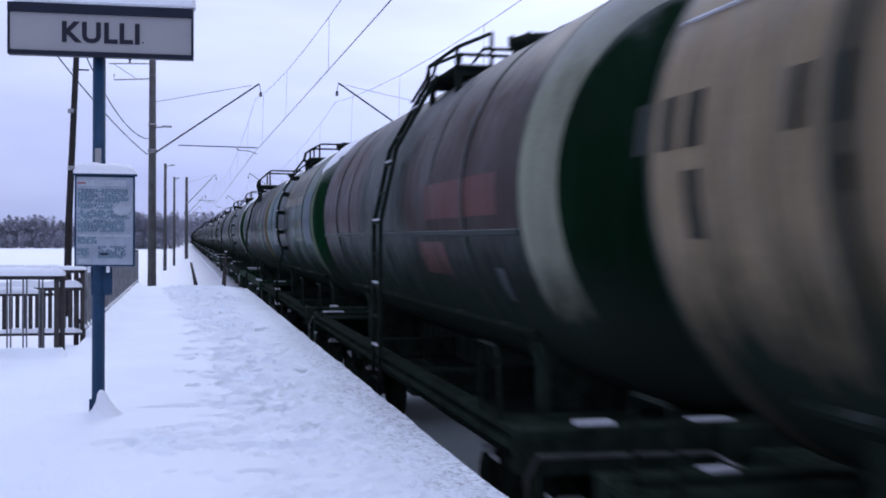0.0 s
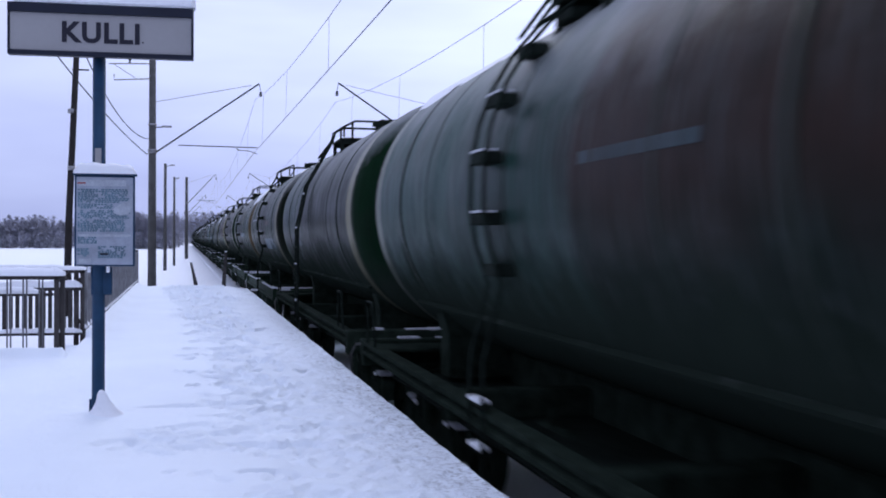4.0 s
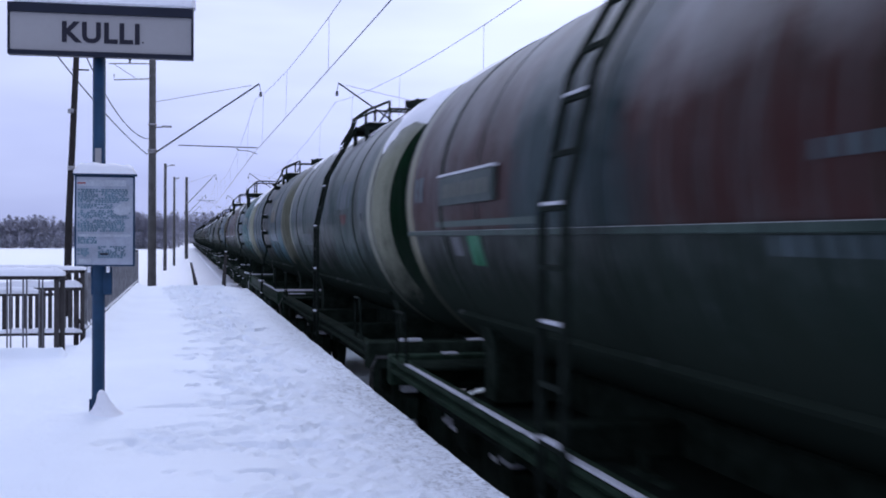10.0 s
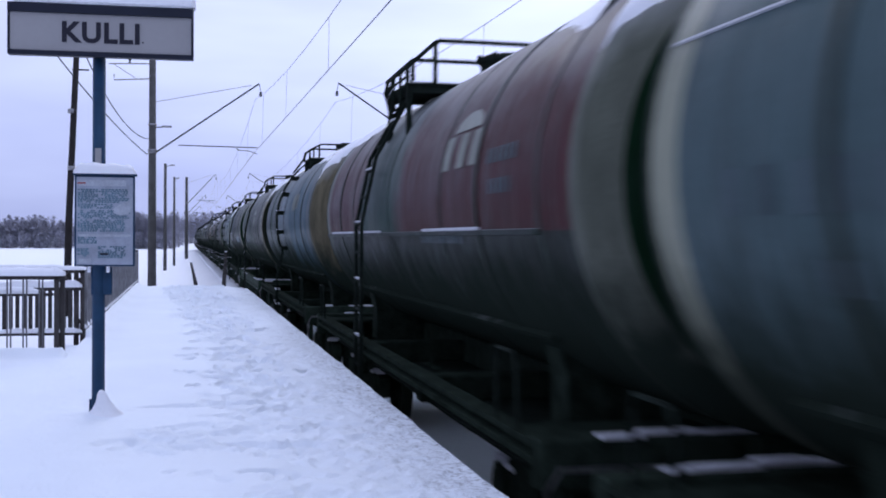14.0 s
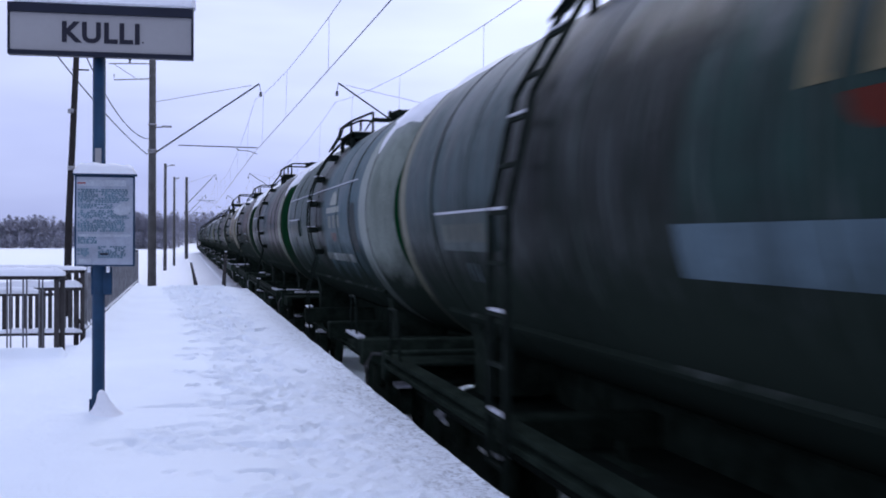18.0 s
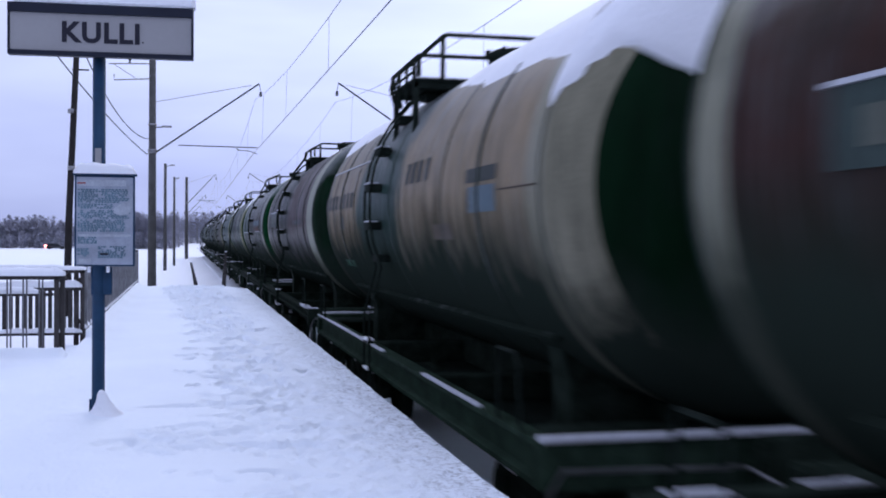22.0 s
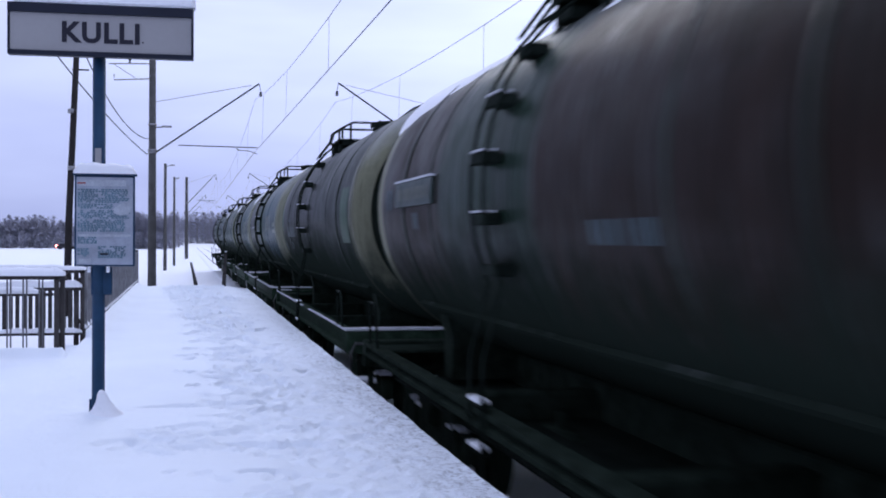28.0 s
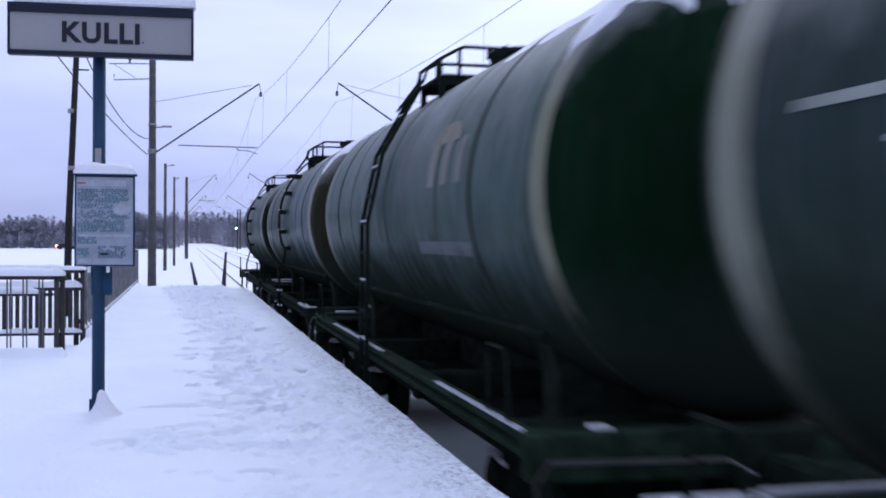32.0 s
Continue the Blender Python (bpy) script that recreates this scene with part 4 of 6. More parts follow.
def patch(y0, y1, d0, d1, lift=0.004):
    """A painted plate on the platform side of the barrel, from d0 to d1 degrees above its level line."""
    b = Build()
    n = max(2, int(abs(d1 - d0) / 4))
    for i in range(n + 1):
        d = d0 + (d1 - d0) * i / n
        b.v += [on_tank(y0, d, lift), on_tank(y1, d, lift)]
    for i in range(n):
        b.face((2 * i, 2 * i + 1, 2 * i + 3, 2 * i + 2), 0, True)
    return b


def half_disc(y0, y1, d0, d1, bowl, lift=0.005):
    """A painted half disc: its flat side below, or above where it is a bowl."""
    b = Build()
    n, m = 14, 4
    for i in range(n + 1):
        y = y0 + (y1 - y0) * i / n
        full = math.sqrt(max(0.0, 1 - (2 * i / n - 1) ** 2))
        for j in range(m + 1):
            k = full * j / m
            b.v.append(on_tank(y, d1 - (d1 - d0) * k if bowl else d0 + (d1 - d0) * k, lift))
    for i in range(n):
        for j in range(m):
            o = i * (m + 1) + j
            b.face((o, o + 1, o + m + 2, o + m + 1), 0, True)
    return b


def plate(y0, y1, d0, d1, lift=0.03):
    """A plate that stands proud of the barrel, with closed edges."""
    b = Build()
    n = max(2, int(abs(d1 - d0) / 4))
    for i in range(n + 1):
        d = d0 + (d1 - d0) * i / n
        b.v += [on_tank(y0, d, lift), on_tank(y1, d, lift), on_tank(y0, d, -0.01), on_tank(y1, d, -0.01)]
    for i in range(n):
        o = 4 * i
        b.face((o, o + 1, o + 5, o + 4))
        b.face((o, o + 4, o + 6, o + 2))
        b.face((o + 1, o + 3, o + 7, o + 5))
    b.face((0, 2, 3, 1))
    b.face((4 * n, 4 * n + 1, 4 * n + 3, 4 * n + 2))
    return b


def word(y0, y1, d0, d1, n, seed, lift=0.005):
    """A row of plain upright bars where lettering stands, one for each letter."""
    out = []
    rng = random.Random(seed)
    w = (y1 - y0) / n
    for k in range(n):
        a = y0 + k * w
        bars = [(a, a + w * rng.uniform(0.42, 0.70), d0, d1)]
        b = Build()
        for bar in bars:
            p = patch(*bar, lift)
            o = len(b.v)
            b.v += p.v
            for f in p.f:
                b.face([o + i for i in f], 0, True)
        out.append(b)
    return out


def snow_blanket(amount, seed):
    """Snow lying on the crown of the barrel with a ragged lower edge, deepest towards the ends."""
    rng = np.random.RandomState(seed)
    ny, na = 110, 46
    ph = rng.uniform(0, 6.28, 10)
    b = Build()
    th = np.zeros((ny + 1, na + 1))
    for i in range(ny + 1):
        y = -5.0 + 10.0 * i / ny
        for j in range(na + 1):
            d = 22 + 136 * j / na
            near_end = max(0.0, (abs(y) - 2.6) / 2.4)
            edge = 22 + 30 * amount + 17 * amount * near_end + 4 * math.sin(y * 1.3 + ph[0]) + 1.3 * math.sin(y * 2.9 + ph[1]) + 0.6 * math.sin(y * 6.1 + ph[2] + d * 0.12) + 0.3 * math.sin(y * 13 + d * 0.3)
            bare = 0.7 * math.sin(y * 0.8 + ph[3]) + 0.5 * math.sin(y * 2.1 + ph[4]) - 0.8 + 1.5 * amount + 0.8 * near_end + 0.2 * math.sin(y * 5 + d * 0.35 + ph[5])
            mid = 1.8 * max(0, 1 - abs(y) / 1.7)
            t = min((edge - abs(d - 90)) / 9, bare + 0.3 - mid)
            th[i, j] = 0.032 * max(-0.6, min(1, t))
            b.v.append(on_tank(y, d, th[i, j] + 0.001))
    W = na + 1
    for i in range(ny):
        for j in range(na):
            if th[i:i + 2, j:j + 2].max() > 0:
                b.face((i * W + j, i * W + j + 1, (i + 1) * W + j + 1, (i + 1) * W + j), 0, True)
    return b


def dome_snow(amount, seed, front):
    """Snow plastered on the upper edge of a domed end."""
    rng = np.random.RandomState(seed)
    ph = rng.uniform(0, 6.28, 6)
    b = Build()
    na, ns = 72, 20
    keep = np.zeros((na + 1, ns + 1))
    for i in range(na + 1):
        d = 90 + 74 * (2 * i / na - 1)
        for j in range(ns + 1):
            q = j / ns * 4.8
            k = min(int(q), len(DOME) - 2)
            (r0, h0), (r1, h1) = DOME[k], DOME[k + 1]
            r, h = r0 + (r1 - r0) * (q - k), h0 + (h1 - h0) * (q - k)
            lim = 8.0 * amount * (1 - (abs(d - 90) / (46 + 34 * amount)) ** 2) + 0.35 * math.sin(d * 0.31 + ph[0]) + 0.12 * math.sin(d * 0.83 + ph[1])
            keep[i, j] = lim - q
            w = 0.03 * max(-0.8, min(1, keep[i, j] * 2))
            a = radians(180 - d)
            b.v.append(((r + w) * math.cos(a), front + h - w * 0.6 - 0.001, AZ + (r + w) * math.sin(a)))
    for i in range(na):
        for j in range(ns):
            if keep[i:i + 2, j:j + 2].max() > 0:
                b.face((i * (ns + 1) + j, i * (ns + 1) + j + 1, (i + 1) * (ns + 1) + j + 1, (i + 1) * (ns + 1) + j), 0, True)
    return b


LAD_Y = 0.2


def block_ladder(y, side):
    """Two thin rails that follow the barrel, with black block steps on brackets."""
    out = []
    b = Build()
    for o in (-0.17, 0.17):
        pts = [(-1.62, y + o, 0.62), (-1.62, y + o, 1.6)]
        pts += [on_tank(y + o, d, 0.13) for d in range(-24, 66, 10)]
        if side > 0:
            pts = [(-p[0], p[1], p[2]) for p in pts]
        b.tube(pts, 0.014, 5)
    out.append(("stringer", b.mesh("stringer", BLACK), None))
    st = Build().box(-0.145, 0.0, -0.16, 0.16, -0.042, 0.042, 0.010).mesh("step", BLACK)
    sn = Build().box(-0.16, -0.05, -0.15, 0.13, 0.0, 0.016, 0.007).mesh("step_snow", SNOW_SOOT)
    for k, d in enumerate((-22, -8, 8, 24, 40, 55)):
        p = on_tank(y, d, 0.0)
        if side > 0:
            p = (-p[0], p[1], p[2])
        m = Matrix.Translation(p) @ (Matrix.Rotation(math.pi, 4, "Z") if side > 0 else Matrix.Identity(4))
        out.append(("step", st, m))
        if side < 0 and k in (1, 2, 3):
            out.append(("step_snow", sn, m @ Matrix.Translation((0.01, 0, 0.043))))
    for z in (0.66, 0.98, 1.30):
        m = Matrix.Translation((side * 1.60, y, z))
        out.append(("rung", shared("low_rung", lambda: Build().box(-0.03, 0.03, -0.17, 0.17, -0.015, 0.015, 0.004).mesh("rung", BLACK)), m))
        if side < 0:
            out.append(("step_snow", shared("low_rung_snow", lambda: Build().box(-0.05, 0.04, -0.15, 0.12, 0.0, 0.028, 0.012).mesh("step_snow", SNOW_CAP)), m @ Matrix.Translation((0, 0, 0.015))))
    return out


def bar_ladder(y, side):
    """A straight ladder of flat bars that leans on the barrel's shoulder."""
    out = []
    b = Build()
    pts = [(-1.66, 0.62), (-1.66, 2.60), (-1.50, 3.35), (-1.08, 4.10)]
    for o in (-0.19, 0.19):
        p = [(side * abs(q[0]), y + o, q[1]) for q in pts]
        b.tube(p, 0.028, 4)
    out.append(("stringer", b.mesh("stringer", BLACK), None))
    rung = shared("rung", lambda: Build().box(-0.016, 0.016, -0.19, 0.19, -0.016, 0.016, 0.004).mesh("rung", BLACK))
    rsn = shared("rung_snow", lambda: Build().box(-0.022, 0.022, -0.16, 0.16, 0.0, 0.02, 0.008).mesh("rung_snow", SNOW_SOOT))
    hs = [0.68, 1.0, 1.32, 1.64, 1.96, 2.28, 2.60, 2.90, 3.20, 3.48, 3.76, 4.0]
    for k, z in enumerate(hs):
        for (xa, za), (xb, zb) in zip(pts, pts[1:]):
            if za <= z <= zb:
                x = xa + (xb - xa) * (z - za) / (zb - za)
        m = Matrix.Translation((side * abs(x), y, z))
        out.append(("rung", rung, m))
        if side < 0 and k % 2 == 0:
            out.append(("rung_snow", rsn, m @ Matrix.Translation((0, 0, 0.016))))
    return out


PLATFORMS = {"high": (1.30, 1.00, 4.06, 4.52, 0.95), "low": (1.00, 0.80, 4.12, 4.42, 0.80), "loop": (1.08, 0.74, 4.06, 4.40, 1.00)}


def hatch_platform(kind, lad_y):
    """Decks on both shoulders of the barrel beside the filling hatch, with bent-tube railings over the top."""
    out = []
    xo, xi, dz, top, depth = PLATFORMS[kind]
    y0, y1 = lad_y - depth, lad_y + 0.22
    rr = 0.024 if kind == "high" else 0.019

    def bar(name, pts, r=rr):
        out.append((name, Build().tube(pts, r, 6).mesh(name, BLACK), None))

    for s in (-1, 1):
        b = Build()
        b.box(s * xo, s * 0.42, y0, y1, dz, dz + 0.03, 0.006)
        for yy in (y0 + 0.06, y1 - 0.06):
            b.box(s * xo, s * 0.5, yy - 0.025, yy + 0.025, dz - 0.07, dz, 0.004)
            foot = AZ + math.sqrt(max(0.01, R * R - (xo - 0.03) ** 2)) - 0.05
            b.box(s * xo, s * (xo - 0.06), yy - 0.025, yy + 0.025, foot, dz, 0.004)
        out.append(("deck", b.mesh("deck", BLACK), None))
        side = dz + 0.19
        for yy in (y0, y1):
            bar("post", [(s * xo, yy, dz), (s * xo, yy, side)])
            bar("post", [(s * xi, yy, dz), (s * xi, yy, top)])
        bar("handrail", [(s * xo, y0, side), (s * xo, y1, side), (s * xi, y1, top)])
        bar("handrail", [(s * xo, y0, side), (s * xi, y0, top)])
        for yy in (lad_y - 0.17, lad_y + 0.17):
            bar("grab_rail", [(s * 1.27, yy, 3.86), (s * (xo + 0.04), yy, dz + 0.05), (s * xo, yy, side)], 0.015)
        if kind == "high":
            bar("middle_rail", [(s * xo, y0, dz + 0.09), (s * xo, y1, dz + 0.09)], 0.014)
            for k in (1, 2):
                yy = y0 + (y1 - y0) * k / 3
                bar("post", [(s * xo, yy, dz - 0.2), (s * xo, yy, side)], 0.018)
        out.append(("deck_snow", Build().box(s * (xo - 0.05), s * 0.5, y0 + 0.05, y1 - 0.05, dz + 0.03, dz + 0.05, 0.015).mesh("deck_snow", SNOW_CAP), None))
    bar("cross_rail", [(-xi, y1, top), (xi, y1, top)])
    if kind == "loop":
        bar("cross_rail", [(-xi, y1, dz + 0.05), (-xi + 0.12, y1 - 0.5, top - 0.02), (xi - 0.12, y1 - 0.5, top - 0.02), (xi, y1, dz + 0.05)])
    else:
        bar("cross_rail", [(-xi, y0, top), (-xi + 0.05, y0, top + 0.02), (xi - 0.05, y0, top + 0.02), (xi, y0, top)])
    return out


def hatch_mesh(y):
    b = Build()
    b.lathe([(0.34, 4.15), (0.34, 4.40), (0.37, 4.41), (0.37, 4.46), (0.30, 4.50), (0.05, 4.52)], "z", 18, (0, y, 0))
    for k in range(8):
        a = k * math.pi / 4
        b.box(-0.03, 0.03, -0.02, 0.02, -0.05, 0.06, 0.005, Matrix.Translation((0.36 * math.cos(a), y + 0.36 * math.sin(a), 4.44)) @ Matrix.Rotation(a, 4, "Z"))
    return b.mesh("hatch", BLACK)


def side_frame_mesh():
    out = [(-1.20, 0.36), (-1.20, 0.60), (-0.75, 0.72), (-0.42, 0.80), (0.42, 0.80), (0.75, 0.72), (1.20, 0.60), (1.20, 0.36),
           (0.72, 0.36), (0.48, 0.16), (-0.48, 0.16), (-0.72, 0.36)]
    b = Build().prism(out, -0.07, 0.07)
    for y in (-0.925, 0.925):
        b.lathe([(0.17, -0.12), (0.17, 0.10), (0.11, 0.13)], "x", 12, (0, y, 0.475))
    return b.mesh("side_frame", UNDER)


def wheelset_mesh():
    b = Build()
    b.lathe([(0.085, -1.05), (0.085, 1.05)], "x", 12)
    for s in (-1, 1):
        prof = [(0.10, s * 0.70), (0.12, s * 0.67), (0.40, s * 0.69), (0.505, s * 0.685), (0.505, s * 0.715), (0.478, s * 0.725), (0.472, s * 0.82), (0.40, s * 0.82), (0.38, s * 0.78), (0.16, s * 0.76), (0.12, s * 0.86)]
        b.lathe(prof, "x", 28)
        for k in range(6):
            a = k * math.pi / 3
            b.box(s * 0.76, s * 0.80, 0.20, 0.34, -0.02, 0.02, 0.0, Matrix.Rotation(a, 4, "X"))
    return b.mesh("wheelset", UNDER)


def spring_mesh():
    b = Build()
    for y in (-0.17, 0.0, 0.17):
        pts = [(0.075 * math.cos(k * 0.9), y + 0.075 * math.sin(k * 0.9), 0.24 + 0.38 * k / 34) for k in range(35)]
        b.tube(pts, 0.016, 4)
    return b.mesh("spring", UNDER)


def bogie(parent, y):
    bg = new("bogie")
    bg.parent = parent
    bg.matrix_basis = pose(0, y, 0)
    sf = shared("side_frame", side_frame_mesh)
    sp = shared("spring", spring_mesh)
    for s in (-1, 1):
        piece("side_frame", sf, bg, pose(s * 1.02, 0, 0))
        piece("spring", sp, bg, pose(s * 1.02, 0, 0))
    for k, (dx, dy, dz, w) in enumerate(((-1.19, -0.62, 0.60, 0.10), (-1.17, 0.45, 0.40, 0.07), (-1.20, 0.78, 0.62, 0.13), (-1.18, -0.98, 0.66, 0.08))):
        piece("snow_crumb", shared(("crumb", k), lambda: Build().box(-0.05, 0.04, -w, w, 0.0, 0.045, 0.018).mesh("snow_crumb", SNOW_CAP)), bg, pose(dx + 0.14, dy, dz), "crumb of snow")
    for k, yy in enumerate((-1.0, 0.1, 0.95)):
        piece("snow_lump", shared(("lump", k), lambda: Build().box(-1.13, -0.95, -0.16, 0.12, 0.0, 0.05, 0.02).mesh("snow_lump", SNOW_SOOT)), bg, pose(0, yy, 0.80 if k == 1 else 0.655), "lump of snow")
    piece("bolster", shared("bolster", lambda: Build().box(-1.2, 1.2, -0.22, 0.22, 0.55, 0.86, 0.04).mesh("bolster", UNDER)), bg)
    pair = []
    for a in (-0.925, 0.925):
        pair.append(piece("wheelset", shared("wheelset", wheelset_mesh), bg, pose(0, a, 0.475)))
    return pair


def end_beam_mesh(mat):
    return Build().box(-1.60, 1.60, -0.10, 0.10, 0.98, 1.28, 0.015).mesh("end_beam", mat)


def foot_step_mesh():
    """A bent strap that hangs below the end beam and carries a tread."""
    return Build().prism([(-0.08, 1.0), (-0.12, 1.0), (-0.12, 0.66), (-0.40, 0.66), (-0.40, 0.62), (-0.08, 0.62)], -0.03, 0.03).mesh("foot_step", UNDER)


def coupler_mesh():
    b = Build().box(-0.11, 0.11, -0.60, 0.1, 0.93, 1.13, 0.03)
    b.box(-0.20, 0.16, -0.80, -0.55, 0.89, 1.19, 0.05)
    b.tube([(0.35, -0.05, 1.05), (0.36, -0.25, 0.85), (0.30, -0.55, 0.72), (0.1, -0.72, 0.80)], 0.03, 6)
    return b.mesh("coupler", UNDER)


def uncoupling_lever_mesh():
    """A bent rod along the end beam with a hanging crank at the platform side."""
    return Build().tube([(-1.52, -0.06, 0.70), (-1.56, -0.10, 0.98), (-1.50, -0.16, 1.12), (-0.35, -0.16, 1.10), (-0.22, -0.30, 1.02)], 0.018, 5).mesh("uncoupling_lever", STEEL)


def grab_iron_mesh():
    """A bent handhold that rises from the sill at the wagon's corner."""
    return Build().tube([(0, -0.20, 0.0), (-0.02, -0.20, 0.40), (-0.02, -0.14, 0.47), (-0.02, 0.22, 0.47), (0, 0.28, 0.40), (0, 0.28, 0.0)], 0.016, 5).mesh("grab_iron", BLACK)


def reservoir_mesh():
    b = Build().lathe([(0.05, -0.62), (0.17, -0.58), (0.20, -0.50), (0.20, 0.50), (0.17, 0.58), (0.05, 0.62)], "y", 16)
    for y in (-0.4, 0.4):
        b.box(-0.03, 0.03, y - 0.02, y + 0.02, 0.15, 0.36)
    return b.mesh("air_reservoir", UNDER)


def drain_mesh():
    b = Build().lathe([(0.16, 1.30), (0.16, 1.10), (0.20, 1.09), (0.20, 1.04), (0.11, 1.02), (0.11, 0.72), (0.14, 0.71), (0.14, 0.66), (0.03, 0.65)], "z", 14)
    return b.mesh("drain_valve", UNDER)


def brake_rod_mesh():
    b = Build().tube([(-0.5, -2.2, 0.62), (-0.46, 0.3, 0.74), (-0.46, 0.9, 0.74)], 0.02, 5)
    return b.mesh("brake_rod", UNDER)


def side_sill_mesh(mat, form):
    """A steel channel with its flanges outwards, shallow on some wagons."""
    b = Build()

    def channel(y0, y1, z0, z1):
        o = [(0.045, z0), (0.045, z1), (-0.085, z1), (-0.085, z1 - 0.035), (-0.02, z1 - 0.05), (-0.02, z0 + 0.05), (-0.085, z0 + 0.035), (-0.085, z0)]
        n, k = len(b.v), len(o)
        b.v += [(x, y0, z) for x, z in o] + [(x, y1, z) for x, z in o]
        for i in range(k):
            j = (i + 1) % k
            b.face((n + i, n + j, n + k + j, n + k + i))
        b.face([n + i for i in range(k)])
        b.face([n + k + i for i in range(k)])

    if form == "slim":
        channel(-5.25, 5.25, 1.12, 1.26)
    else:
        channel(-5.25, 5.25, 1.00, 1.27)
    return b.mesh("side_sill", mat)


def saddle_mesh():
    b = Build()
    outline = []
    for s, z in ((-0.95, 1.02), (0.95, 1.02), (0.95, 1.45)):
        outline.append((s, z))
    for k in range(17):
        a = radians(-48 - 84 * k / 16)
        outline.append((R * 1.0 * math.cos(a), AZ + R * math.sin(a)))
    outline.append((-0.95, 1.45))
    n = len(outline)
    b.v += [(x, -0.18, z) for x, z in outline] + [(x, 0.18, z) for x, z in outline]
    for i in range(n):
        j = (i + 1) % n
        b.face((i, j, n + j, n + i))
    b.face(list(range(n)))
    b.face([n + i for i in range(n)])
    return b.mesh("saddle", UNDER)


def snow_slabs(seed, broken):
    """Uneven slabs of snow on an end beam, its deck and its foot step; on some wagons only crumbs are left."""
    rng = random.Random(seed)
    out = []
    x = -1.62
    while x < 1.45:
        x1 = min(1.6, x + (rng.uniform(0.12, 0.45) if broken else rng.uniform(0.5, 1.3)))
        if rng.random() < (0.42 if broken else 0.75) or (not broken and x < -1.6):
            y0 = rng.uniform(-0.13, -0.04) if broken else rng.uniform(-0.13, -0.10)
            out.append(Build().box(x, x1 - 0.01, y0, y0 + rng.uniform(0.07, 0.14), 1.272, 1.272 + rng.uniform(0.02, 0.045), 0.014).mesh("snow_slab", SNOW_SOOT))
        x = x1
    if rng.random() < 0.4:
        out.append(Build().box(-1.63, -1.53, 0.12, 0.12 + rng.uniform(0.3, 0.9), 1.268, 1.305, 0.015).mesh("snow_slab", SNOW_SOOT))
    if rng.random() < 0.25:
        out.append(Build().box(-1.60, -1.60 + rng.uniform(0.25, 0.6), -0.42, -0.12, 0.655, 0.71, 0.025).mesh("snow_slab", SNOW_SOOT))
    return out


def form_of(spec):
    """How the underframe's sides are built: deep or slim channels, or none at all."""
    return spec.get("form", "slim" if spec.get("sill", "black") == "black" else "deep")


def wagon(i, spec):
    g = spec.get
    t = thing("tank_wagon", spec["label"], "tank wagon", pose(AXIS, 11.68 + PITCH * i + g("dy", 0.0), RAIL), "tank wagons of the train")
    grime = g("grime", 0.5)
    rw = g("rw", 0.45)
    F, C, B = spec["F"], spec["C"], g("B", spec["F"])
    F, C, B = (tuple(tuple(v * g("fade", 1.0) for v in c) for c in pair) for pair in (F, C, B))
    c0, c1 = g("centre", (-1.3, 1.4))
    rear = g("rear", spec["ring"])
    front = -END_Y - g("long", 0.0)
    st = [front, front + rw, c0, c1, END_Y - 0.30, END_Y]
    ring_low = g("ring_low", spec["ring"])
    cols = [(spec["ring"], ring_low, grime * 0.35), (F[0], F[1], grime), (C[0], C[1], grime), (B[0], B[1], grime), (rear, rear, grime * 0.7)]
    if "band" in spec:
        y0, y1, up, low = spec["band"]
        k = next(n for n in range(len(st) - 1) if st[n] <= y0 < st[n + 1])
        st[k + 1:k + 1] = [y0, y1]
        cols[k + 1:k + 1] = [(up, low, grime), cols[k]]
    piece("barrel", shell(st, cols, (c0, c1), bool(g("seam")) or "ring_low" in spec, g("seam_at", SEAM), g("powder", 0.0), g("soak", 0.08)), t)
    dome = spec["dome"]
    piece("dished_end", dished_end(dome, g("dome_grime", 0.35), g("knuckle", ring_low), g("kr", R)), t, pose(0, front, 0), "domed tank end")
    piece("dished_end", dished_end(g("rear_dome", SLATE_D), 0.5), t, Matrix.Translation((0, END_Y, 0)) @ Matrix.Diagonal((1, -1, 1, 1)), "domed tank end")
    seamring = shared("weld", lambda: hoop(0.006, 0.010).mesh("weld_seam", tank_paint((0.08, 0.08, 0.078), 0.5)))
    for y in (-END_Y + 0.02, -2.4, 0.0, 2.4, END_Y - 0.02):
        piece("weld_seam", seamring, t, pose(0, y, 0))
    if g("hoops"):
        hp = shared("strap", lambda: hoop(0.035, 0.07).mesh("strap", BLACK))
        for y in g("hoops"):
            piece("strap", hp, t, pose(0, y, 0), "black tie strap")
    else:
        hp = shared("thin_strap", lambda: hoop(0.010, 0.035).mesh("strap", tank_paint((0.06, 0.058, 0.056), 0.5)))
        for y in (-3.55, 3.55):
            piece("strap", hp, t, pose(0, y, 0), "thin tie strap")
    if g("seam"):
        for s in (-1, 1):
            b = Build()
            lo, hi = on_tank(0, g("seam_at", SEAM) - 0.6, 0.0), on_tank(0, g("seam_at", SEAM) + 0.7, 0.016)
            b.box(s * 1.45, s * (-hi[0]), -END_Y + 0.05, END_Y - 0.05, lo[2] - 0.012, hi[2], 0.004)
            part("lap_seam", b, tank_paint((0.10, 0.11, 0.11) if g("seam_pale") else (0.055, 0.06, 0.06), 0.6), t)
        if g("seam_snow"):
            for y0, y1 in ((-3.6, -1.7), (0.5, 2.0), (2.5, 4.4)):
                part("seam_snow", Build().box(-1.50, -1.475, y0, y1, hi[2] - 0.004, hi[2] + 0.022, 0.008), SNOW_SOOT, t, "line of snow on the seam")
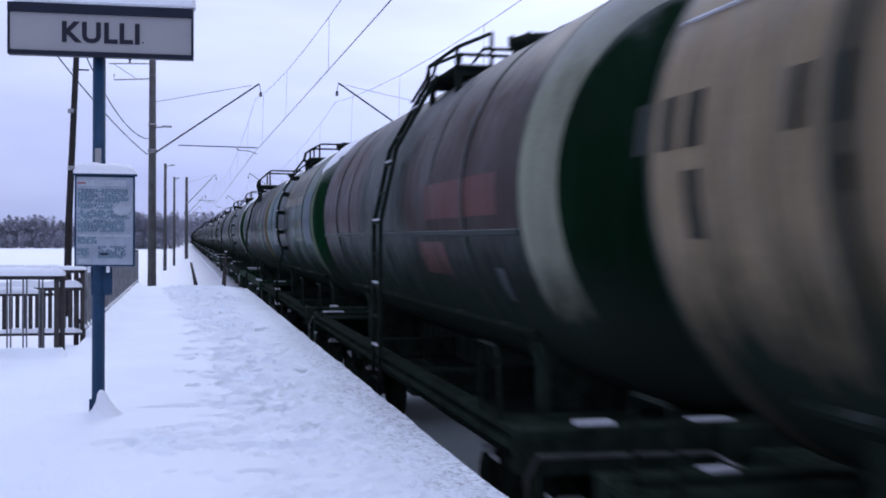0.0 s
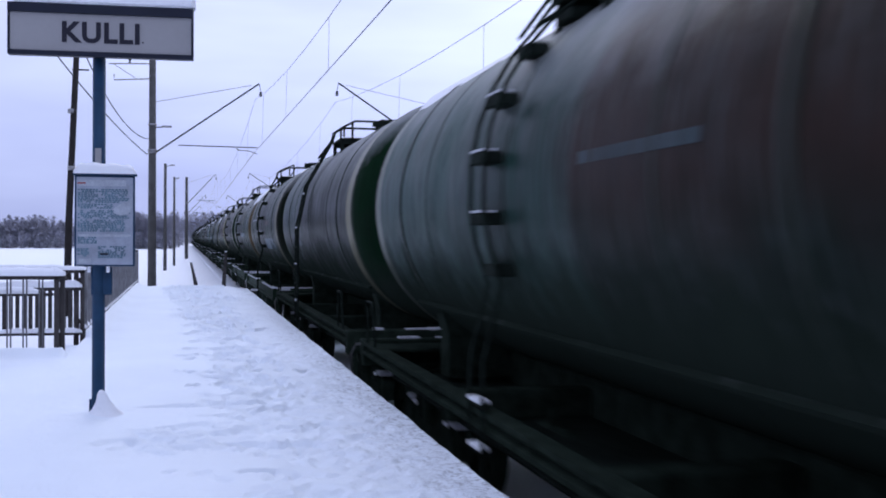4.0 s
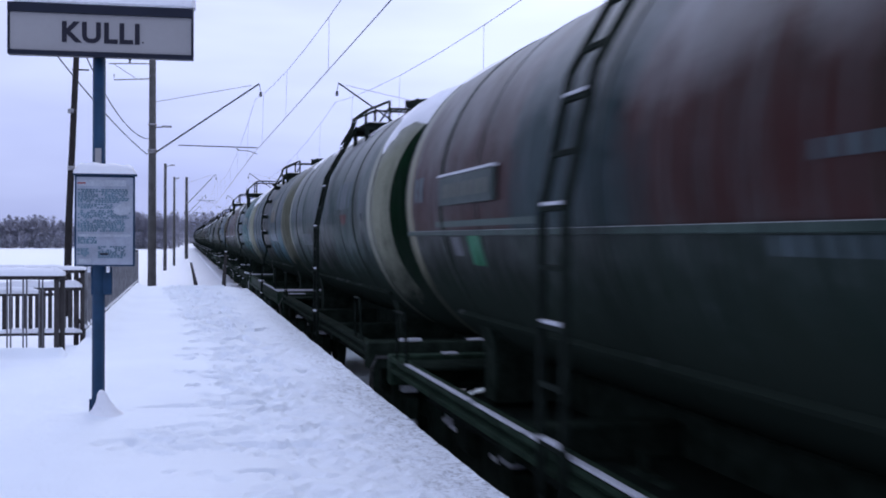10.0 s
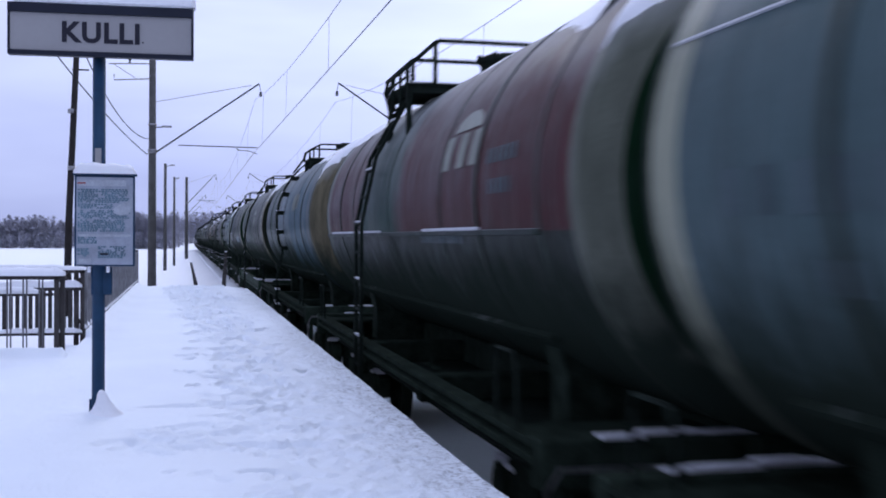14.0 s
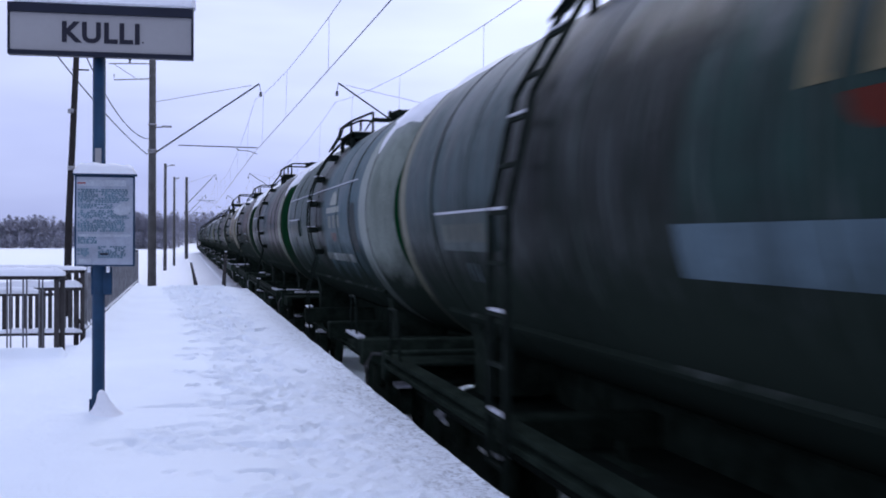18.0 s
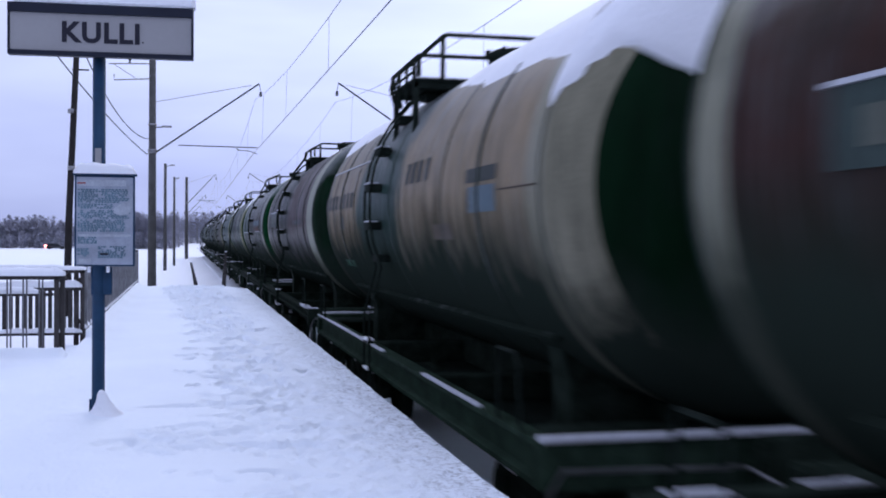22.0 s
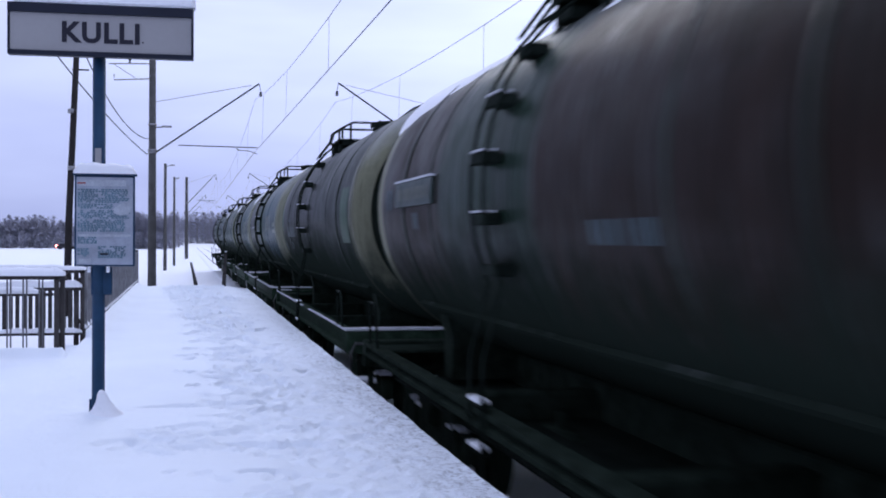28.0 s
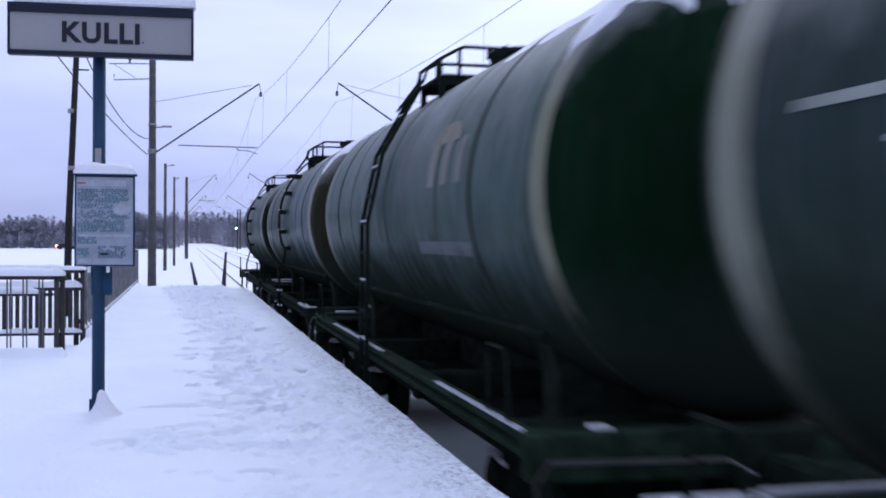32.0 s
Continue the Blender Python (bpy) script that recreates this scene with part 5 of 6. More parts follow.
    for s in (-1, 1):
        rib = shared("saddle_rib", lambda: plate(-4.3, 4.3, -42.6, -41.0, 0.045).mesh("saddle_rib", tank_paint((0.13, 0.14, 0.13), 0.3)))
        piece("saddle_rib", rib, t, Matrix.Diagonal((-s, 1, 1, 1)))
    if g("snow", 0.3) > 0:
        piece("snow_cap", snow_blanket(g("snow", 0.3), 100 + i).mesh("snow_cap", SNOW_CAP), t, None, "snow lying on the barrel")
        if g("snow", 0.3) > 0.3:
            piece("dome_snow", dome_snow(g("snow"), 300 + i, front).mesh("dome_snow", SNOW_CAP), t, None, "snow on the domed end")
    if "ridge" in spec:
        d, y0, y1 = spec["ridge"]
        piece("weld_ridge", plate(y0, y1, d, d + 0.45, 0.012).mesh("weld_ridge", SNOW_SOOT), t, None, "snow-dusted lengthwise weld")
    # painted marks
    for n, (kind, y0, y1, d0, d1, col, *more) in enumerate(g("marks", [])):
        mt = tank_paint(tuple(0.72 * v for v in col) if kind == "word" else col, 0.25)
        if kind == "plate":
            pl = piece("number_plate", plate(y0, y1, d0, d1).mesh("number_plate", mt), t, None, "grey steel plate with unreadable figures")
            for b in word(y0 + 0.12, y1 - 0.12, d0 + (d1 - d0) * 0.25, d0 + (d1 - d0) * 0.72, more[0], 50 * i + n, 0.034):
                part("letter", b, tank_paint((0.24, 0.24, 0.22), 0.4), pl)
            piece("ledge_snow", plate(y0 - 0.02, y1 + 0.02, d1 + 0.1, d1 + 0.8, 0.042).mesh("ledge_snow", SNOW_SOOT), pl, None, "line of snow on the plate")
        elif kind in ("arch", "bowl"):
            part("emblem", half_disc(y0, y1, d0, d1, kind == "bowl"), mt, t, "worn painted emblem")
        elif kind == "patch":
            # flat colour: painted panels, a line of snow, one painted reflection
            piece("painted_panel", patch(y0, y1, d0, d1).mesh("painted_panel", mt), t)
        else:
            for b in word(y0, y1, d0, d1, more[0], 50 * i + n):
                part("letter", b, mt, t, "worn painted lettering")
    # filling gear
    lad, ly = g("ladder", "block"), g("lad_y", LAD_Y)
    for s in (-1, 1):
        l = new("ladder")
        l.parent = t
        for nm, me, m in shared((lad, ly, s), lambda: (block_ladder if lad == "block" else bar_ladder)(ly, s)):
            piece(nm, me, l, m)
    pf = new("hatch_platform")
    pf.parent = t
    for nm, me, m in shared(("plat", g("plat", "low"), ly), lambda: hatch_platform(g("plat", "low"), ly)):
        piece(nm, me, pf, m)
    piece("hatch", shared(("hatch", ly), lambda: hatch_mesh(ly - 0.40)), t, None, "bolted filling hatch")
    piece("safety_valve", shared("valve", lambda: Build().lathe([(0.09, 4.2), (0.09, 4.36), (0.12, 4.38), (0.12, 4.44), (0.05, 4.47)], "z", 10, (0, -1.35, 0)).mesh("safety_valve", BLACK)), t)
    # underframe
    sill = {"green": GREEN_SILL, "dark": DARK_SILL, "black": UNDER}[g("sill", "black")]
    piece("centre_sill", shared("centre_sill", lambda: Build().box(-0.28, 0.28, -5.5, 5.5, 0.92, 1.28, 0.02).mesh("centre_sill", UNDER)), t)
    # added sheet, no real wagon part: keeps the gap under the barrel dark
    if form_of(spec) != "open":
        piece("frame_floor", shared("frame_floor", lambda: Build().box(-1.40, 1.40, -4.5, 4.5, 0.93, 0.96, 0.01).mesh("frame_floor", BLACK)), t)
    form = form_of(spec)
    for s in (-1, 1):
        if form == "open":
            for y in (-4.9, 4.9):
                me = shared("sill_stub", lambda: Build().box(-0.05, 0.05, -0.45, 0.45, 1.05, 1.24, 0.012).mesh("sill_stub", UNDER))
                piece("sill_stub", me, t, pose(s * 1.50, y, 0))
            continue
        me = shared(("side_sill", g("sill", "black"), form), lambda: side_sill_mesh(sill, form))
        piece("side_sill", me, t, Matrix.Translation((s * 1.52, 0, 0)) @ Matrix.Diagonal((-s, 1, 1, 1)))
    for k, (nm, mk, m) in enumerate((("air_reservoir", reservoir_mesh, pose(-0.75, 1.45, 0.74)), ("air_reservoir", reservoir_mesh, pose(0.75, -1.2, 0.74)),
                                     ("drain_valve", drain_mesh, pose(0, 0, 0)), ("brake_rod", brake_rod_mesh, pose(0, 0, 0)))):
        piece(nm, shared(nm, mk), t, m)
    for y in (-4.75, 4.65):
        piece("grab_iron", shared("grab_iron", grab_iron_mesh), t, pose(-1.59, y, 1.27))
    if g("sill", "black") == "dark" and form != "open":
        rng = random.Random(700 + i)
        y = -5.2
        while y < 5.0:
            L = rng.uniform(0.6, 2.4)
            if rng.random() < 0.6:
                part("sill_snow", Build().box(-1.61, -1.565, y, min(5.2, y + L), 1.268, 1.268 + rng.uniform(0.012, 0.022), 0.006), SNOW_SOOT, t, "thin snow on the side sill")
            y += L + 0.1
    for s in (-1, 1):
        turn = Matrix.Identity(4) if s < 0 else Matrix.Rotation(math.pi, 4, "Z")
        piece("end_beam", shared(("end_beam", g("sill", "black")), lambda: end_beam_mesh(sill)), t, Matrix.Translation((0, s * 5.30, 0)) @ turn)
        for x in (-1.5, 1.5):
            piece("foot_step", shared("foot_step", foot_step_mesh), t, Matrix.Translation((0, s * 5.30, 0)) @ turn @ Matrix.Translation((x, 0, 0)))
        piece("end_deck", shared("end_deck", lambda: Build().box(-1.5, 1.5, 0.1, 0.75, 1.20, 1.235, 0.01).mesh("end_deck", UNDER)), t, Matrix.Translation((0, s * 5.30, 0)) @ turn)
        piece("uncoupling_lever", shared("uncoupling_lever", uncoupling_lever_mesh), t, Matrix.Translation((0, s * 5.30, 0)) @ turn)
        piece("coupler", shared("coupler", coupler_mesh), t, Matrix.Translation((0, s * 5.44, 0)) @ turn)
        k = (i * 2 + (s > 0)) % 9
        for me in shared(("snow_slabs", k, form), lambda: snow_slabs(k, form in ("slim", "open"))):
            piece("snow_slab", me, t, Matrix.Translation((0, s * 5.30, 0)) @ turn, "slab of snow on the end beam")
        piece("saddle", shared("saddle", saddle_mesh), t, pose(0, s * 3.9, 0))
        piece("cross_beam", shared("cross_beam", lambda: Build().box(-1.5, 1.5, -0.12, 0.12, 0.95, 1.2, 0.02).mesh("cross_beam", UNDER)), t, pose(0, s * 1.6, 0))
    piece("brake_cylinder", shared("brake_cyl", lambda: Build().lathe([(0.05, -0.45), (0.18, -0.40), (0.18, 0.30), (0.10, 0.38)], "y", 14, (-0.75, 1.0, 0.80)).mesh("brake_cylinder", UNDER)), t)
    piece("air_tank", shared("air_tank", lambda: Build().lathe([(0.05, -0.62), (0.16, -0.55), (0.16, 0.55), (0.05, 0.62)], "y", 14, (-0.9, -1.1, 0.78)).mesh("air_tank", UNDER)), t)
    piece("brake_pipe", shared("brake_pipe", lambda: Build().tube([(-0.55, -5.3, 0.98), (-1.25, -4.6, 0.90), (-1.30, 4.6, 0.90), (-0.55, 5.3, 0.98)], 0.022, 6).mesh("brake_pipe", UNDER)), t)
    wheels = bogie(t, -3.9) + bogie(t, 3.9)
    return t, wheels


SPECS = [
    dict(rw=0.40, kr=1.50, lad_y=0.20, ridge=(25, 1.2, 4.9), label="cream oil tank wagon with dark worn lettering and a brown strap", F=(BEIGE, BEIGE), C=(BEIGE, BEIGE), ring=BEIGE, dome=BEIGE, grime=0.3, rear=BEIGE,
         marks=[("word", 4.49, 5.25, 1.8, 11.0, (0.04, 0.04, 0.042), 3), ("word", 4.50, 4.80, -13.1, -1.9, (0.04, 0.04, 0.042), 1), ("word", 3.45, 3.94, 1.7, 10.5, (0.04, 0.04, 0.042), 2), ("word", 3.43, 3.55, -7.1, -2.4, (0.04, 0.04, 0.042), 1)], band=(3.35, 3.5, BROWN, BROWN)),
    dict(powder=-0.1, fade=0.55, rw=0.02, kr=1.32, lad_y=-0.7, plat="loop", label="soot-stained maroon and slate oil tank wagon with a cream ring", F=(MAROON, SLATE_D), C=(SLATE, SLATE), B=((0.10, 0.032, 0.032), SLATE_D), rear=MAROON_D, ring=CREAM, dome=GREEN_D, seam=1, ladder="bar", grime=0.55, snow=0.1,
         marks=[("patch", -4.48, -2.18, -6.7, 4.8, (0.115, 0.045, 0.045)), ("patch", -2.73, -1.73, -25.7, -14.3, (0.115, 0.045, 0.045)), ("patch", -4.34, -4.15, -31.6, -21.6, (0.17, 0.17, 0.2))]),
    dict(dy=-0.15, rw=0.2, kr=1.47, lad_y=0.30, label="grey-green oil tank wagon with a beige panel", F=((0.075, 0.105, 0.095), (0.065, 0.095, 0.085)), C=(SLATE_D, SLATE_D), B=((0.06, 0.11, 0.125), (0.045, 0.085, 0.10)), centre=(-1.3, 1.3), ring=(0.23, 0.28, 0.20), dome=GREEN, grime=0.4, snow=0.5,
         marks=[("patch", 1.70, 3.80, -20.0, -3.0, (0.13, 0.18, 0.21)), ("word", 2.72, 3.22, -3.9, -0.0, (0.17, 0.17, 0.2), 5), ("patch", 4.09, 4.42, 0.3, 2.6, (0.17, 0.17, 0.2)), ("word", 3.04, 3.18, -31.6, -26.9, (0.17, 0.17, 0.2), 2), ("patch", -3.45, -0.01, 11.4, 42.9, (0.26, 0.215, 0.16)), ("word", -3.33, -0.45, 17.6, 32.1, (0.04, 0.04, 0.042), 7), ("word", -3.62, -2.16, -4.9, -0.3, (0.42, 0.41, 0.35), 11), ("word", -3.42, -2.30, -15.2, -12.7, (0.42, 0.41, 0.35), 9), ("patch", -4.86, -3.89, -17.5, 17.5, (0.1, 0.15, 0.21))]),
    dict(fade=0.6, powder=-0.2, rw=0.05, kr=1.10, lad_y=-0.15, long=0.7, dy=-0.45, label="soot-black oil tank wagon with brown and green patches", F=((0.035, 0.030, 0.024), SLATE_D), C=(SLATE_D, SLATE_D), B=(SLATE, SLATE_D), ring=(0.15, 0.12, 0.085), dome=GREEN_D, seam=1, ladder="bar", plat="high", sill="green", form="slim", grime=0.6, snow=0.15,
         # last patch: the sky's reflection on the shoulder, put in as pale colour
         marks=[("word", -3.39, -2.27, 5.1, 17.4, (0.42, 0.41, 0.35), 3), ("patch", -4.22, -3.52, -3.0, 2.8, (0.03, 0.19, 0.1)), ("patch", -4.19, -3.55, -27.6, -7.5, (0.05, 0.15, 0.1)), ("word", -2.50, -1.64, -18.3, -14.9, (0.12, 0.125, 0.13), 6), ("patch", 1.91, 3.75, -20.0, -9.6, (0.085, 0.11, 0.14)), ("word", 1.78, 2.15, -14.5, -7.5, (0.1, 0.2, 0.13), 2), ("patch", 1.73, 2.09, -20.3, -15.3, (0.022, 0.075, 0.04)), ("patch", 4.68, 5.00, -3.6, 14.0, (0.022, 0.075, 0.04)), ("patch", 2.00, 3.63, 10.4, 30.9, (0.17, 0.17, 0.2))]),
    dict(rw=0.80, kr=1.50, lad_y=0.20, label="brownish oil tank wagon with a white ring and green end", F=(MAROON_D, SLATE_D), C=(SLATE, SLATE), B=(GREY, SLATE), ring=(0.46, 0.45, 0.42), dome=GREEN, snow=0.4, grime=0.5,
         marks=[("word", -2.86, -1.40, 2.4, 5.0, (0.17, 0.17, 0.2), 8)]),
    dict(powder=0.1, rw=0.50, kr=1.50, dy=-0.2, lad_y=0.35, label="dark slate oil tank wagon with a tan ring", F=(SLATE_D, SLATE_D), C=(SLATE_D, SLATE_D), B=(SLATE, SLATE_D), rear=(0.13, 0.13, 0.12), ring=YELLOW, dome=GREEN_D, ladder="bar", snow=0.15, grime=0.45,
         marks=[("word", 4.20, 4.64, -0.9, 6.6, (0.17, 0.17, 0.2), 2), ("word", 2.39, 2.72, -6.1, -0.9, (0.17, 0.17, 0.2), 3), ("word", 1.73, 3.00, -18.8, -9.9, (0.17, 0.17, 0.2), 7), ("word", 2.19, 2.49, -30.1, -24.7, (0.17, 0.17, 0.2), 3)]),
    dict(powder=0.1, rw=0.50, kr=1.50, dy=-0.45, lad_y=-0.35, plat="loop", label="dark olive oil tank wagon with chipped cream ring, blue stripe", F=((0.066, 0.074, 0.066), (0.06, 0.07, 0.064)), C=(SLATE_D, SLATE_D), ring=(0.34, 0.28, 0.20), dome=PITCH_BLACK, snow=0.2, grime=0.6, sill="dark",
         marks=[("patch", -3.70, -0.76, -24.5, -13.6, (0.17, 0.24, 0.31)), ("patch", -2.38, -1.32, -0.2, 4.0, (0.09, 0.045, 0.04)), ("plate", 1.78, 3.32, -2.5, 6.5, (0.085, 0.087, 0.092), 8), ("word", 2.48, 2.81, -11.8, -6.3, (0.17, 0.17, 0.2), 2)]),
    dict(fade=0.9, powder=0.22, dy=-0.3, long=0.45, rw=0.05, kr=1.2, lad_y=0.30, label="dark grey-green oil tank wagon with worn emblem and brown ring", F=((0.06, 0.074, 0.066), (0.055, 0.07, 0.064)), C=(SLATE_D, SLATE_D), B=(SLATE, SLATE), ring=(0.12, 0.086, 0.062), dome=PITCH_BLACK, snow=0.5, grime=0.5, sill="dark", band=(-5.2, -3.9, (0.018, 0.07, 0.04), (0.016, 0.045, 0.03)),
         marks=[("word", -2.20, -0.74, 6.9, 27.2, (0.42, 0.41, 0.35), 4), ("patch", -2.84, -0.45, -11.7, -6.1, (0.17, 0.24, 0.31)), ("word", -4.56, -3.96, -1.8, 10.7, (0.17, 0.17, 0.2), 3), ("word", 2.41, 3.85, -13.6, -3.5, (0.26, 0.27, 0.27), 9), ("word", 3.04, 3.34, -22.1, -17.1, (0.17, 0.17, 0.2), 2)]),
    dict(powder=0.12, rw=0.72, kr=1.50, lad_y=0.45, label="sooty maroon oil tank wagon with a white ring and green end", F=(MAROON_D, SLATE_D), C=(SLATE_D, SLATE_D), B=((0.070, 0.050, 0.050), (0.045, 0.034, 0.034)), ring=(0.42, 0.40, 0.37), dome=GREEN_D, snow=0.25, grime=0.55,
         marks=[("word", 1.80, 3.25, 0.0, 9.0, (0.17, 0.17, 0.18), 6), ("word", -3.61, -2.24, -1.4, 1.4, (0.17, 0.17, 0.2), 11), ("word", -3.28, -2.26, -15.1, -11.5, (0.17, 0.17, 0.2), 8)]),
    dict(fade=0.85, powder=0.15, rw=0.50, kr=1.33, lad_y=0.20, plat="loop", label="brick-red and slate oil tank wagon with a broad cream ring", F=(BRICK, (0.030, 0.040, 0.042)), C=((0.045, 0.062, 0.072), (0.030, 0.040, 0.042)), B=(BRICK, SLATE_D), ring=(0.40, 0.36, 0.27), dome=GREEN_D, seam_pale=1, seam=1, ladder="bar", grime=0.35, snow=0.25, centre=(-0.4, 1.4), sill="dark", form="slim",
         marks=[("plate", 1.87, 3.48, -2.8, 5.9, (0.085, 0.087, 0.092), 7), ("patch", 1.06, 3.79, -9.5, -7.7, (0.12, 0.125, 0.13)), ("word", 4.23, 4.69, -0.7, 7.8, (0.17, 0.17, 0.2), 2), ("patch", 3.02, 3.28, -18.7, -12.7, (0.17, 0.17, 0.2)), ("patch", 2.43, 2.77, -21.3, -10.8, (0.03, 0.19, 0.1)), ("word", -3.50, -1.96, -2.7, -0.0, (0.17, 0.17, 0.2), 12), ("word", -2.81, -1.62, -15.6, -12.6, (0.17, 0.17, 0.2), 9), ("patch", -4.60, -4.05, -27.8, -10.4, (0.05, 0.15, 0.1))]),
    dict(fade=1.1, powder=0.2, rw=0.35, kr=1.33, lad_y=-1.05, plat="loop", label="dark slate oil tank wagon with worn red-white emblem and notched ring", F=(SLATE, SLATE), C=(SLATE, SLATE_D), ring=CREAM, dome=GREEN_D, ladder="bar", grime=0.5, snow=0.55, band=(-3.9, -3.6, GREEN_D, SLATE),
         marks=[("word", -3.29, -1.95, 2.1, 15.6, (0.17, 0.17, 0.2), 4), ("bowl", -3.04, -2.43, -6.5, -1.0, (0.095, 0.022, 0.018)), ("word", 1.37, 2.86, -17.8, -10.3, (0.17, 0.17, 0.2), 5), ("word", 4.09, 4.55, -0.6, 9.2, (0.17, 0.17, 0.2), 2), ("word", 2.37, 2.67, 0.3, 3.6, (0.17, 0.17, 0.2), 3), ("word", 2.06, 2.30, -29.3, -24.0, (0.17, 0.17, 0.2), 2)]),
    dict(fade=1.15, rw=0.08, kr=1.12, lad_y=-0.70, plat="loop", label="teal and brown oil tank wagon with pale stripe, round emblem", rear=SLATE_D, F=((0.036, 0.060, 0.070), (0.028, 0.105, 0.140)), C=(SLATE_D, SLATE_D), B=((0.05, 0.07, 0.08), (0.035, 0.10, 0.15)), ring=(0.25, 0.24, 0.20), dome=PITCH_BLACK, snow=0.2, grime=0.5, sill="dark",
         marks=[("patch", -3.21, -2.05, 1.4, 12.0, (0.20, 0.17, 0.11)), ("word", -3.22, -1.90, 11.5, 23.8, (0.42, 0.41, 0.35), 4), ("patch", -3.89, -1.87, -16.0, -9.6, (0.17, 0.24, 0.31)), ("word", -4.65, -4.11, -4.8, -0.5, (0.17, 0.17, 0.2), 6), ("word", 2.33, 3.86, -13.6, -5.4, (0.17, 0.17, 0.2), 5), ("word", 4.15, 4.67, -25.9, -17.4, (0.17, 0.17, 0.2), 2), ("word", 2.92, 3.18, -22.1, -17.8, (0.17, 0.17, 0.2), 2)]),
    dict(rw=0.45, kr=1.27, lad_y=0.20, ridge=(21, 0.6, 4.9), label="clean grey-teal oil tank wagon with white lettering and broad cream ring", F=(TEAL, TEAL), C=(PALE_TEAL, PALE_TEAL), B=(PALE_TEAL, PALE_TEAL), ring=(0.50, 0.49, 0.42), dome=(0.014, 0.052, 0.030), dome_grime=0.15, plat="high", grime=0.22, snow=0.6, centre=(-0.5, 1.1),
         marks=[("word", -3.30, -0.95, 5.3, 14.6, (0.52, 0.52, 0.5), 8), ("patch", -4.30, -3.71, 2.7, 6.9, (0.17, 0.17, 0.2)), ("patch", -4.31, -3.73, -2.9, 1.4, (0.17, 0.17, 0.2)), ("patch", -4.21, -3.87, -17.5, -14.0, (0.52, 0.52, 0.5)), ("patch", -4.11, -3.59, -38.2, -28.4, (0.13, 0.022, 0.03)), ("word", 2.66, 4.39, -9.7, -2.5, (0.17, 0.17, 0.2), 7), ("word", 3.45, 3.77, -21.0, -15.9, (0.17, 0.17, 0.2), 2)]),
    dict(rw=0.05, kr=1.30, lad_y=0.90, long=0.6, dy=-0.4, label="dark red and black oil tank wagon with white emblem", F=(RED, SLATE_D), C=(SLATE, SLATE_D), B=(RED, SLATE_D), ring=(0.20, 0.205, 0.185), dome=GREEN_D, seam=1, seam_snow=1, ladder="bar", plat="high", grime=0.3, snow=0.5, centre=(-0.5, 1.9),
         marks=[("word", -3.59, -2.24, 8.1, 18.9, (0.52, 0.52, 0.5), 3), ("arch", -3.43, -2.62, 20.0, 26.2, (0.52, 0.52, 0.5)), ("word", -4.52, -3.77, 7.2, 11.4, (0.17, 0.17, 0.2), 6), ("word", -4.44, -3.86, -1.1, 2.9, (0.17, 0.17, 0.2), 5), ("word", -3.02, -1.48, -14.7, -11.2, (0.17, 0.17, 0.2), 10)]),
    dict(rw=0.60, kr=1.50, lad_y=0.20, label="blue oil tank wagon with worn lettering", F=(BLUE, BLUE), C=(PALE_BLUE, SLATE), B=(SLATE, SLATE), ring=NAVYBLUE, dome=TAN, snow=0.5, grime=0.4,
         marks=[("word", -2.75, -1.55, 8, 20, CREAM, 4)]),
    dict(powder=0.1, fade=1.0, rw=0.45, kr=1.48, lad_y=0.40, label="olive-grey oil tank wagon with white emblem and cream ring", F=((0.024, 0.030, 0.026), (0.022, 0.027, 0.023)), C=((0.045, 0.055, 0.05), OLIVE), B=(OLIVE, OLIVE), ring=(0.42, 0.37, 0.30), dome=(0.022, 0.02, 0.016), ladder="bar", snow=0.4, grime=0.45, sill="dark",
         marks=[("word", -2.46, -1.09, 1.8, 11.9, (0.60, 0.60, 0.57), 3), ("arch", -1.97, -1.19, 14.1, 19.4, (0.50, 0.50, 0.48)), ("word", -3.34, -0.57, -18.4, -15.6, (0.045, 0.045, 0.038), 14), ("word", 1.78, 3.47, -18.5, -10.7, (0.17, 0.17, 0.2), 7), ("word", 4.79, 5.22, 0.7, 10.1, (0.17, 0.17, 0.2), 2), ("word", 2.60, 2.82, -29.0, -23.2, (0.17, 0.17, 0.2), 2)]),
    dict(rw=0.75, kr=1.50, lad_y=0.90, label="dark slate oil tank wagon with blue stripe and notched cream ring", F=(SLATE, SLATE_D), C=(SLATE_D, SLATE_D), B=((0.06, 0.08, 0.088), SLATE_D), ring=(0.36, 0.33, 0.25), dome=GREEN_D, ladder="bar", snow=0.3, grime=0.5, band=(-3.75, -3.2, (0.05, 0.04, 0.042), SLATE_D),
         marks=[("word", -3.51, -2.11, 7.1, 20.7, (0.26, 0.215, 0.16), 4), ("bowl", -3.10, -2.52, 0.0, 5.3, (0.095, 0.022, 0.018)), ("patch", -3.89, -1.21, -20.1, -10.6, (0.17, 0.24, 0.31)), ("word", -4.95, -4.22, 7.7, 20.9, (0.42, 0.41, 0.35), 4), ("bowl", -4.78, -4.55, -12.4, -7.4, (0.095, 0.022, 0.018)), ("plate", 1.69, 3.23, -16.7, -5.6, (0.085, 0.087, 0.092), 8), ("word", 2.35, 2.72, -26.8, -20.8, (0.17, 0.17, 0.2), 3)]),
